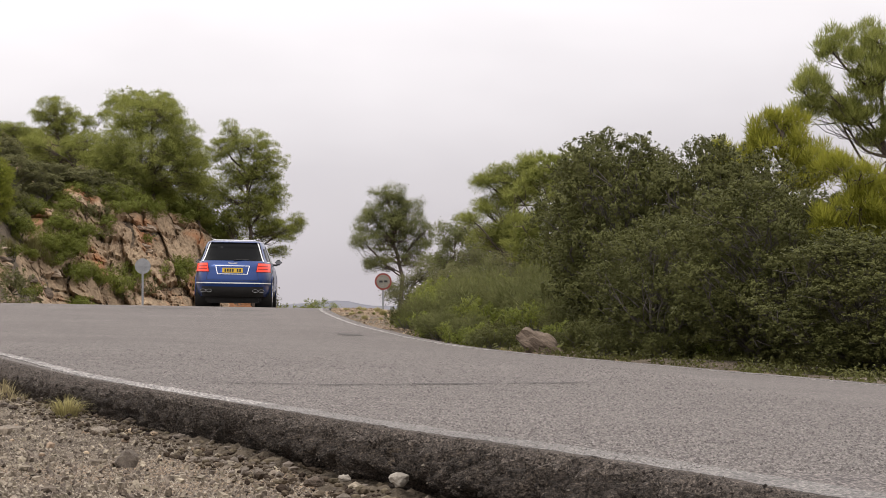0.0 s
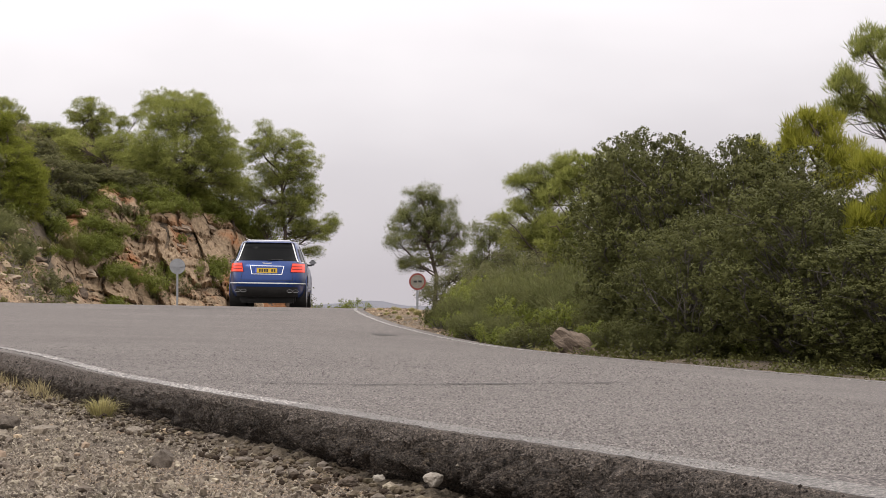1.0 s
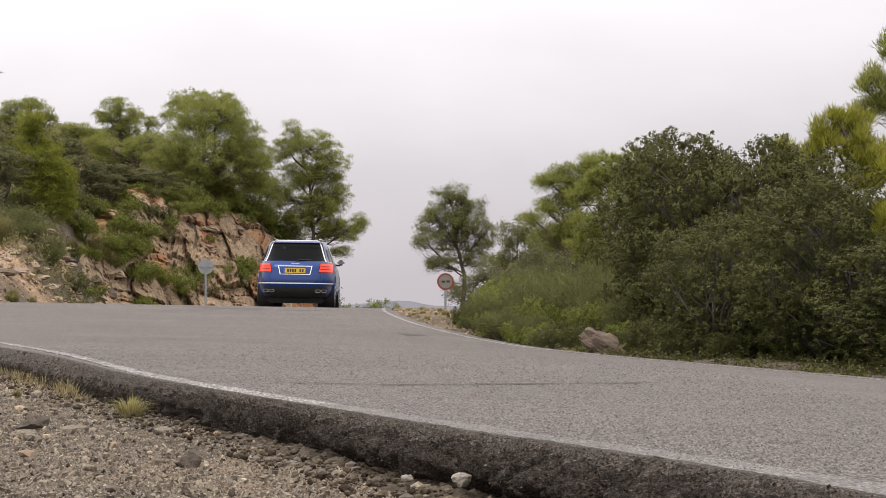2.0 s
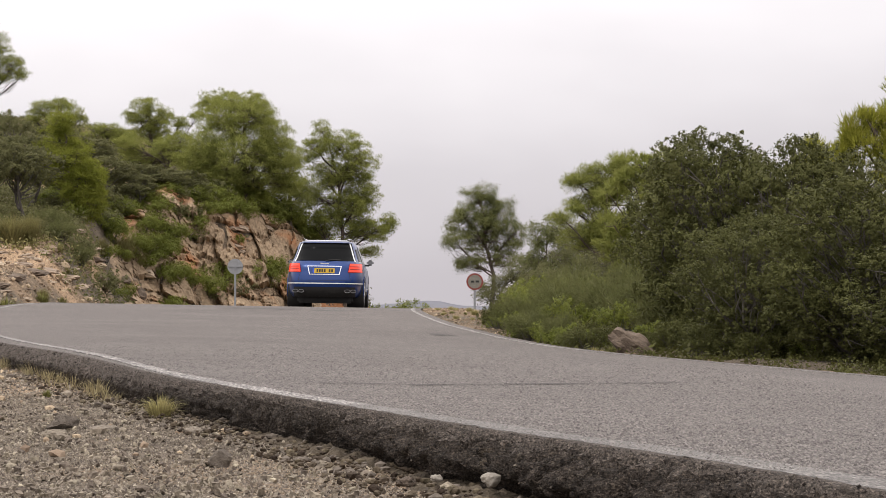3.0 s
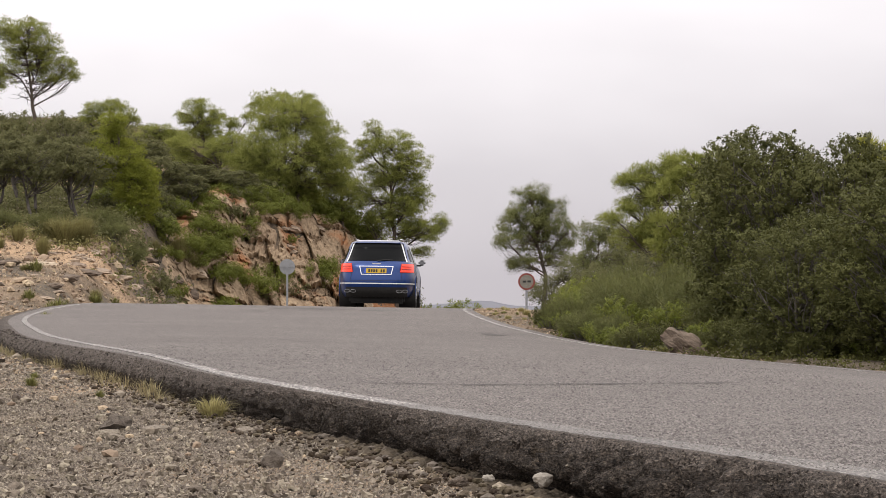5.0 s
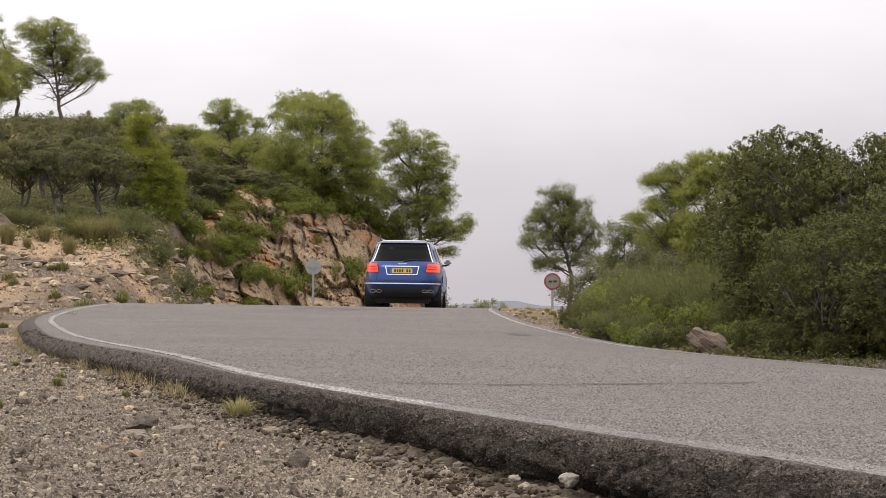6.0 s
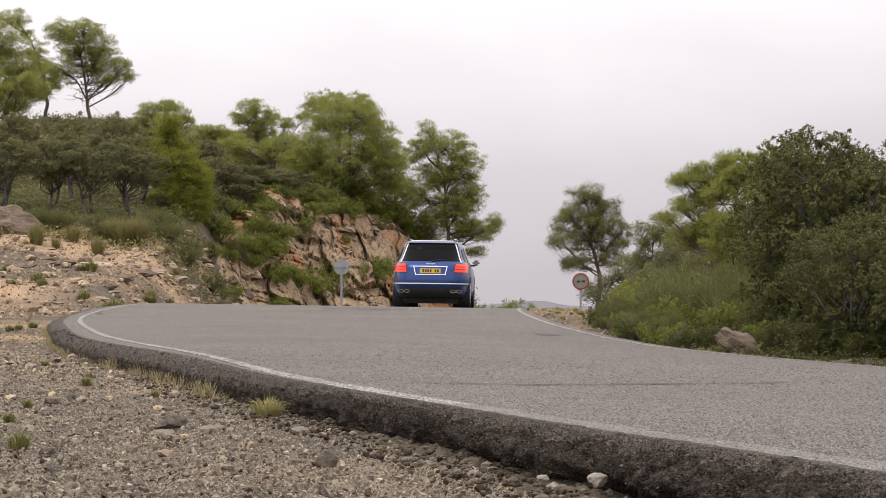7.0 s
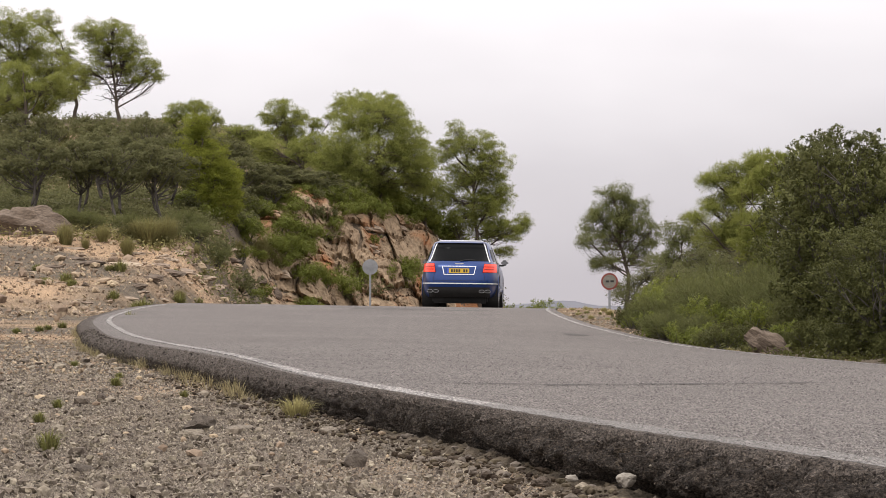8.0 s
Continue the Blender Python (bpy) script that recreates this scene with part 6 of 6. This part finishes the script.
def box_bm(sx, sy, sz, centre=(0, 0, 0), bevel=0.0):
    bm = bmesh.new()
    bmesh.ops.create_cube(bm, size=1.0, matrix=Matrix.Translation(centre) @ Matrix.Diagonal((sx, sy, sz, 1)))
    if bevel:
        bmesh.ops.bevel(bm, geom=bm.edges[:] + bm.verts[:], offset=bevel, segments=2, affect="EDGES")
    return bm


def road_sign(label, x, y, height, r, back):
    root = new("road_sign")
    tagged(root, label, "road sign")
    part("post", box_bm(0.08, 0.04, height + 0.5, (0, 0.04 if not back else -0.04, (height + 0.5) / 2 - 0.5), 0.006), root, "galvanised post", M["steel"])
    bm = disc_bm(r, 0.02)
    bmesh.ops.translate(bm, verts=bm.verts, vec=(0, 0, height))
    disc = part("disc", bm, root, "grey metal back of the round sign" if back else "round red-ringed plate", M["steel"] if back else M["sign_red"])
    if back:
        bm = box_bm(0.5, 0.03, 0.05, (0, -0.02, height), 0.004)
        part("bracket", bm, root, "", M["steel"])
    else:
        bm = disc_bm(r * 0.8, 0.006)
        bmesh.ops.translate(bm, verts=bm.verts, vec=(0, -0.014, height))
        part("face", bm, disc, "dull stained white face", M["sign_white"])
        bm = box_bm(r * 0.4, 0.004, 0.07, (-0.08, -0.02, height), 0.0015)
        part("symbol", bm, disc, "dark worn bars", M["black"])
        bm = box_bm(r * 0.4, 0.004, 0.07, (0.09, -0.02, height + 0.005), 0.0015)
        part("symbol", bm, disc, "dark worn bars", M["black"])
    root.location = (x, y, gz(x, y))
    return root


sign_far = road_sign("round traffic sign on a steel post, seen from its grey back", -2.81, 97.0, 2.0, 0.3, True)
sign_far.location.z = -0.46
sign_verge = road_sign("round red-ringed traffic sign on a post on the verge", 5.9, 89.0, 1.9, 0.3, False)
sign_verge.location.z = -0.97

# ---------------------------------------------------------------- far mountain
def mountains():
    xs = np.linspace(-1500, 2200, 220)
    crest = -15.5 + 9 * np.exp(-(((xs - 150) / 45) ** 2)) + 2.5 * wave(xs, xs * 0, 160, 2) + 1.5 * wave(xs, xs * 0, 25, 3)
    rows_ = []
    for k, (yy, f) in enumerate(((3000, 0.0), (3150, 0.55), (3300, 1.0), (3600, 0.6), (3900, 0.0))):
        rows_.append(np.stack([xs, np.full_like(xs, yy) + 40 * wave(xs, xs * 0 + k, 120, k), -80 + (crest + 80) * f], -1))
    v = np.concatenate(rows_)
    f = grid_faces(5, len(xs))
    ob = new("backdrop_mountain", mesh_of("backdrop_mountain", v, f[:, ::-1], M["mountain"], True))
    tagged(ob, "hazy blue-grey mountain ridge far away", "mountain", kind="structure")


mountains()
# ---------------------------------------------------------------- the car
CAR_Z = [0.27, 0.36, 0.50, 0.66, 0.80, 0.93, 1.02, 1.07, 1.10, 1.14, 1.30, 1.48, 1.62, 1.69, 1.725, 1.74]
car_rear = curve_through(CAR_Z, [-2.36, -2.47, -2.55, -2.57, -2.55, -2.52, -2.50, -2.48, -2.46, -2.43, -2.29, -2.12, -2.00, -1.86, -1.55, -1.2])
car_front = curve_through(CAR_Z, [2.36, 2.48, 2.55, 2.57, 2.53, 2.42, 2.15, 1.75, 1.30, 1.12, 0.82, 0.46, 0.10, -0.15, -0.45, -0.8])
car_half = curve_through(CAR_Z, [0.90, 0.955, 0.985, 0.998, 0.998, 0.985, 0.965, 0.95, 0.94, 0.925, 0.87, 0.80, 0.735, 0.66, 0.50, 0.30])


def car_skin(th, z, grow=0.0):
    """The body's skin at the plan angle th and the height z. th 0: right, 90: front, 180: left, 270: rear."""
    n = 5.0 - 1.2 * sstep(1.0, 1.3, z)
    c, s = np.cos(th), np.sin(th)
    hw = car_half(z) + grow
    mid, hl = (car_front(z) + car_rear(z)) / 2, (car_front(z) - car_rear(z)) / 2 + grow
    x = hw * np.sign(c) * np.abs(c) ** (2 / n)
    y = mid + hl * np.sign(s) * np.abs(s) ** (2 / n)
    # waist groove and shoulder over the rear wheels
    return x, y


def skin_patch(name, root, mat, x0, x1, z0, z1, side, label="", grow=0.006, nu=16, nv=10, skew=0.0, thick=True):
    """A panel that lies on the skin: side 'rear' runs over x, side 'left' or 'right' over y. skew draws its top end inward."""
    zs = np.linspace(z0, z1, nv)
    v = []
    for layer in ((grow, grow - 0.012) if thick else (grow,)):
        for z in zs:
            k = (z - z0) / (z1 - z0)
            a, b = (x0 + skew * k, x1 - skew * k) if np.isscalar(skew) else (x0 + skew[0] * k, x1 + skew[1] * k)
            n = 5.0 - 1.2 * sstep(1.0, 1.3, z)
            hw = car_half(z) + layer
            mid, hl = (car_front(z) + car_rear(z)) / 2, (car_front(z) - car_rear(z)) / 2 + layer
            t = np.linspace(a, b, nu)
            if side == "rear":
                q = np.clip(np.abs(t) / hw, 0, 0.999)
                v.append(np.stack([t, mid - hl * (1 - q**n) ** (1 / n), np.full(nu, z)], -1))
            else:
                q = np.clip(np.abs(t - mid) / hl, 0, 0.999)
                sg = -1 if side == "left" else 1
                v.append(np.stack([sg * hw * (1 - q**n) ** (1 / n), t, np.full(nu, z)], -1))
    v = np.concatenate(v)
    f = grid_faces(nv, nu)
    if thick:
        m = nu * nv
        rim = np.concatenate([np.arange(nu), np.arange(1, nv) * nu + nu - 1, np.arange(nu - 2, -1, -1) + (nv - 1) * nu, np.arange(nv - 2, 0, -1) * nu])
        nx = np.roll(rim, -1)
        f = np.concatenate([f, f[:, ::-1] + m, np.stack([rim, nx, nx + m, rim + m], -1)])
    me = mesh_of(name, v, f, mat, False)
    bm = bmesh.new()
    bm.from_mesh(me)
    bmesh.ops.recalc_face_normals(bm, faces=bm.faces)
    bm.to_mesh(me)
    bm.free()
    return part(name, me, root, label)


def build_car():
    root = new("car")
    tagged(root, "blue metallic luxury estate off-roader driving away, lamps lit", "car")
    # body shell
    zs = np.concatenate([np.linspace(0.27, 1.0, 40), np.linspace(1.01, 1.14, 12), np.linspace(1.16, 1.74, 30)])
    th = np.linspace(0, 2 * np.pi, 241)[:-1]
    T, Z = np.meshgrid(th, zs)
    X, Y = car_skin(T, Z)
    v = np.stack([X, Y, Z], -1).reshape(-1, 3)
    f = grid_faces(len(zs), len(th), wrap=True)
    cen = v[f].mean(1)
    cut = np.zeros(len(f), bool)
    for ax in (-1.44, 1.555):
        cut |= (np.hypot(cen[:, 1] - ax, cen[:, 2] - 0.40) < 0.455) & (np.abs(cen[:, 0]) > 0.5)
    body = part("body", mesh_of("body", v, [f[~cut], np.array([np.arange(240)[::-1]]), np.array([np.arange(240) + 240 * (len(zs) - 1)])], M["paint"], True), root, "glossy metallic blue body")
    # floor pan and wheel housings
    part("underbody", box_bm(1.42, 4.2, 0.36, (0, 0, 0.29), 0.05), root, "black underbody", M["black"])
    # lower bumper, dark
    skin_patch("lower_bumper", root, M["black"], -0.78, 0.78, 0.27, 0.52, "rear", "black lower bumper with a diffuser", 0.010, 30, 8, 0.0)
    # tailgate outline and glass
    skin_patch("rear_window", root, M["glass_dark"], -0.78, 0.78, 1.19, 1.65, "rear", "dark tinted rear window", 0.010, 24, 10, 0.13)
    skin_patch("roof_spoiler", root, M["paint"], -0.64, 0.64, 1.655, 1.70, "rear", "", 0.05, 20, 4, 0.04)
    # real strip; pale colour in place of the sky that chrome would reflect
    skin_patch("chrome_strip", root, M["sheen"], -0.96, 0.96, 0.600, 0.627, "rear", "chrome strip round the bumper, its bright sheen put into the colour", 0.014, 40, 3)
    for s in (-1, 1):
        a, b = sorted((s * 0.95, s * 0.595))
        skin_patch("lamp_frame", root, M["tail_dark"], a, b, 0.894, 1.126, "rear", "dark red lamp surround", 0.012, 14, 6, (0.04, -0.015) if s > 0 else (0.015, -0.04))
        a, b = sorted((s * 0.94, s * 0.605))
        lamp = skin_patch("tail_lamp", root, M["tail"], a, b, 0.904, 1.116, "rear", "lit red tail lamp", 0.022, 14, 6, (0.04, -0.015) if s > 0 else (0.015, -0.04))
        for z in (0.975, 1.045):
            a, b = sorted((s * 0.88, s * 0.64))
            skin_patch("lamp_bar", lamp, M["tail_dark"], a, b, z - 0.009, z + 0.009, "rear", "dark red bar of the lamp", 0.028, 8, 3)
    # shut lines of the tailgate
    skin_patch("tailgate_gap", root, M["black"], -0.66, 0.66, 0.683, 0.690, "rear", "", 0.003, 20, 3)
    for s in (-1, 1):
        a, b = sorted((s * 0.664, s * 0.656))
        skin_patch("tailgate_gap", root, M["black"], a, b, 0.687, 0.88, "rear", "", 0.003, 3, 6, (-0.03, -0.03) if s > 0 else (0.03, 0.03))
    # plate recess with chrome surround
    skin_patch("plate_surround", root, M["chrome"], -0.385, 0.385, 0.835, 1.055, "rear", "chrome surround of the plate recess", 0.014, 16, 4, (-0.05, 0.05))
    skin_patch("plate_recess", root, M["paint"], -0.37, 0.37, 0.848, 1.042, "rear", "", 0.018, 16, 4, (-0.045, 0.045))
    plate = skin_patch("number_plate", root, M["plate"], -0.26, 0.26, 0.875, 0.995, "rear", "yellow number plate", 0.026, 10, 3)
    skin_patch("plate_band", plate, M["plate_blue"], -0.30, -0.262, 0.875, 0.995, "rear", "", 0.026, 3, 3)
    for k in range(7):
        if k != 4:
            x = -0.20 + k * 0.062
            skin_patch("plate_bar", plate, M["black"], x, x + 0.042, 0.897, 0.972, "rear", "", 0.029, 3, 3)
    # badge: two plain wings
    bm = bmesh.new()
    for s in (-1, 1):
        pts = [(0, 1.085), (s * 0.035, 1.07), (s * 0.11, 1.115), (s * 0.12, 1.135), (0, 1.125)]
        lo = [bm.verts.new((x, float(car_rear(1.13)) - 0.02, z)) for x, z in pts]
        hi = [bm.verts.new((x, float(car_rear(1.13)) - 0.0, z)) for x, z in pts]
        bm.faces.new(lo), bm.faces.new(hi)
        for i in range(5):
            bm.faces.new((lo[i], lo[(i + 1) % 5], hi[(i + 1) % 5], hi[i]))
    bmesh.ops.recalc_face_normals(bm, faces=bm.faces)
    part("badge", bm, root, "plain chrome winged badge", M["chrome"])
    # exhausts: oval pairs
    for s in (-1, 1):
        for dx in (-0.075, 0.075):
            bm = bmesh.new()
            bmesh.ops.create_cone(bm, cap_ends=False, segments=24, radius1=0.075, radius2=0.075, depth=0.12, matrix=Matrix.Rotation(radians(90), 4, "X"))
            for q in bm.verts:
                q.co.z *= 0.55
                q.co += Vector((s * 0.66 + dx, -2.51, 0.415))
            bmesh.ops.solidify(bm, geom=bm.faces[:], thickness=0.01)
            pipe = part("exhaust", bm, root, "oval steel exhaust tip", M["exhaust"], True)
            bm = bmesh.new()
            bmesh.ops.create_cone(bm, cap_ends=True, segments=20, radius1=0.066, radius2=0.066, depth=0.02, matrix=Matrix.Rotation(radians(90), 4, "X"))
            for q in bm.verts:
                q.co.z *= 0.5
                q.co += Vector((s * 0.66 + dx, -2.53, 0.415))
            part("bore", bm, pipe, "black bore", M["black"])
    # side windows, chrome line, sills, handles
    for side, sg in (("left", -1), ("right", 1)):
        skin_patch("side_window", root, M["glass_dark"], -0.55, 0.62, 1.17, 1.56, side, "dark side window", 0.008, 16, 8, (0.02, -0.62))
        skin_patch("side_window", root, M["glass_dark"], -1.48, -0.62, 1.17, 1.56, side, "dark side window", 0.008, 14, 8, (0.12, 0.0))
        skin_patch("side_window", root, M["glass_dark"], -1.95, -1.54, 1.17, 1.50, side, "dark quarter window", 0.008, 8, 8, (0.22, 0.02))
        skin_patch("window_line", root, M["chrome"], -2.0, 0.75, 1.145, 1.163, side, "chrome line under the windows", 0.010, 30, 3)
        skin_patch("sill", root, M["black"], -0.95, 1.05, 0.30, 0.42, side, "black sill", 0.008, 20, 4)
        skin_patch("sill_trim", root, M["chrome"], -0.92, 1.0, 0.47, 0.495, side, "chrome sill trim", 0.010, 20, 3)
        for yy in (-0.55, 0.45):
            part("door_handle", box_bm(0.03, 0.2, 0.03, (sg * 0.985, yy, 0.97), 0.008), root, "chrome handle", M["chrome"])
        for yy in (-0.585, 0.70):
            skin_patch("door_gap", root, M["black"], yy - 0.004, yy + 0.004, 0.5, 1.10, side, "", 0.002, 3, 10)
        # mirror
        mirror = part("mirror", box_bm(0.19, 0.13, 0.145, (sg * 1.05, 0.72, 1.20), 0.055), root, "wing mirror with a dark housing", M["black"], True)
        part("mirror_glass", box_bm(0.13, 0.006, 0.085, (sg * 1.05, 0.653, 1.20), 0.0025), mirror, "silvered mirror glass", M["mirror_glass"])
        part("mirror_arm", box_bm(0.16, 0.05, 0.05, (sg * 0.95, 0.75, 1.13), 0.012), mirror, "", M["black"])
        # roof rail
        p = np.array([[sg * (0.60 - 0.04 * abs(k) ** 2), -0.85 + k * 1.0, 1.73 + 0.03 * (1 - k**4)] for k in np.linspace(-1, 1, 15)])
        rv, rf = tube(p, np.full(15, 0.019), 8)
        part("roof_rail", mesh_of("roof_rail", rv, rf, M["chrome"], True), root, "bright roof rail")
        # headlamp
        bm = bmesh.new()
        bmesh.ops.create_uvsphere(bm, u_segments=16, v_segments=10, radius=0.11)
        bmesh.ops.translate(bm, verts=bm.verts, vec=(sg * 0.68, 2.36, 0.83))
        part("headlamp", bm, root, "round clear headlamp", M["headlamp"], True)
        # wheels
        for ay in (-1.44, 1.555):
            tv = []
            for xx, rr in ((0.70, 0.30), (0.70, 0.37), (0.735, 0.393), (0.95, 0.393), (0.985, 0.37), (0.985, 0.29), (0.94, 0.28)):
                a = np.linspace(0, 2 * np.pi, 49)[:-1]
                tv.append(np.stack([np.full(48, sg * xx), ay + rr * np.cos(a), 0.393 + rr * np.sin(a)], -1))
            wheel = part("wheel", mesh_of("wheel", np.concatenate(tv), grid_faces(7, 48, wrap=True), M["rubber"], True), root, "black tyre")
            hp = Heap()
            a = np.linspace(0, 2 * np.pi, 49)[:-1]
            ring = [np.stack([np.full(48, sg * xx), ay + rr * np.cos(a), 0.393 + rr * np.sin(a)], -1) for xx, rr in ((0.94, 0.285), (0.975, 0.285), (0.975, 0.255), (0.88, 0.25))]
            hp.add(np.concatenate(ring), grid_faces(4, 48, wrap=True))
            for k in range(10):
                b2 = k * np.pi / 5
                pa = np.array([[sg * 0.965, ay + r_ * np.cos(b2), 0.393 + r_ * np.sin(b2)] for r_ in (0.04, 0.15, 0.262)])
                hp.add(*tube(pa, [0.03, 0.02, 0.024], 6))
            part("rim", hp.mesh("rim", M["alloy"], True), wheel, "multi-spoke alloy rim")
            bm = bmesh.new()
            bmesh.ops.create_cone(bm, cap_ends=True, segments=32, radius1=0.25, radius2=0.25, depth=0.06, matrix=Matrix.Translation((sg * 0.86, ay, 0.393)) @ Matrix.Rotation(radians(90), 4, "Y"))
            part("brake_disc", bm, wheel, "dark brake disc", M["black"])
            bm = bmesh.new()
            bmesh.ops.create_cone(bm, cap_ends=False, segments=40, radius1=0.46, radius2=0.46, depth=0.42, matrix=Matrix.Translation((sg * 0.76, ay, 0.40)) @ Matrix.Rotation(radians(90), 4, "Y"))
            part("wheel_housing", bm, body, "black wheel housing", M["black"], True)
            p = np.array([[sg * 0.975, ay + 0.458 * np.cos(q), 0.40 + 0.458 * np.sin(q)] for q in np.linspace(-0.25, np.pi + 0.25, 33)])
            rv, rf = tube(p, np.full(33, 0.012), 6)
            part("arch_lip", mesh_of("arch_lip", rv, rf, M["paint"], True), body)
        # added strip up the rear pillar: pale colour for sky sheen on its paint
        zz = np.linspace(1.15, 1.685, 16)
        px, py = car_skin(np.full(16, 1.5 * np.pi + sg * 0.74), zz, 0.0)
        rv, rf = tube(np.stack([px, py, zz], -1), np.full(16, 0.024), 8)
        part("pillar_strip", mesh_of("pillar_strip", rv, rf, M["sheen"], True), root, "added pale strip for the sky sheen on the rear pillar")
    # added strip for the same sky sheen along the roof's rear edge
    th_ = 1.5 * np.pi + np.linspace(-0.74, 0.74, 25)
    px, py = car_skin(th_, np.full(25, 1.695), 0.03)
    rv, rf = tube(np.stack([px, py, np.full(25, 1.705)], -1), np.full(25, 0.02), 8)
    part("roof_edge", mesh_of("roof_edge", rv, rf, M["sheen"], True), root, "added pale strip for the sky sheen on the roof's rear edge")
    # windscreen, aerial, wiper
    t = np.linspace(-0.8, 0.8, 20)
    rows_ = []
    for z in np.linspace(1.16, 1.60, 10):
        n = 5.0 - 1.2 * float(sstep(1.0, 1.3, z))
        k = (z - 1.16) / 0.44
        tt = t * (1 - 0.16 * k)
        q = np.clip(np.abs(tt) / float(car_half(z)), 0, 0.999)
        mid, hl = float(car_front(z) + car_rear(z)) / 2, float(car_front(z) - car_rear(z)) / 2 + 0.01
        rows_.append(np.stack([tt, mid + hl * (1 - q**n) ** (1 / n), np.full(20, z)], -1))
    part("windscreen", mesh_of("windscreen", np.concatenate(rows_), grid_faces(10, 20)[:, ::-1], M["glass_dark"], True), root, "dark windscreen")
    bm = bmesh.new()
    bmesh.ops.create_cone(bm, cap_ends=True, segments=12, radius1=0.05, radius2=0.012, depth=0.07, matrix=Matrix.Translation((0, -1.45, 1.765)))
    part("aerial", bm, root, "dark fin aerial", M["black"])
    rv, rf = tube(np.array([[0.02, -2.41, 1.19], [0.2, -2.40, 1.215], [0.40, -2.36, 1.21]]), np.full(3, 0.012), 5)
    part("wiper", mesh_of("wiper", rv, rf, M["black"], True), root, "black rear wiper")
    for y, nm, lab in ((2.56, "grille", "dark mesh grille"),):
        part(nm, box_bm(0.95, 0.05, 0.34, (0, y, 0.72), 0.02), root, lab, M["black"])
    return root


car = build_car()
CAR_AT = (0.54, 66.3)
car.matrix_basis = Matrix.LocRotScale((*CAR_AT, float(road_z(*CAR_AT)) + 0.005), Euler((radians(-0.3), radians(0.8), radians(-3.3))), None)
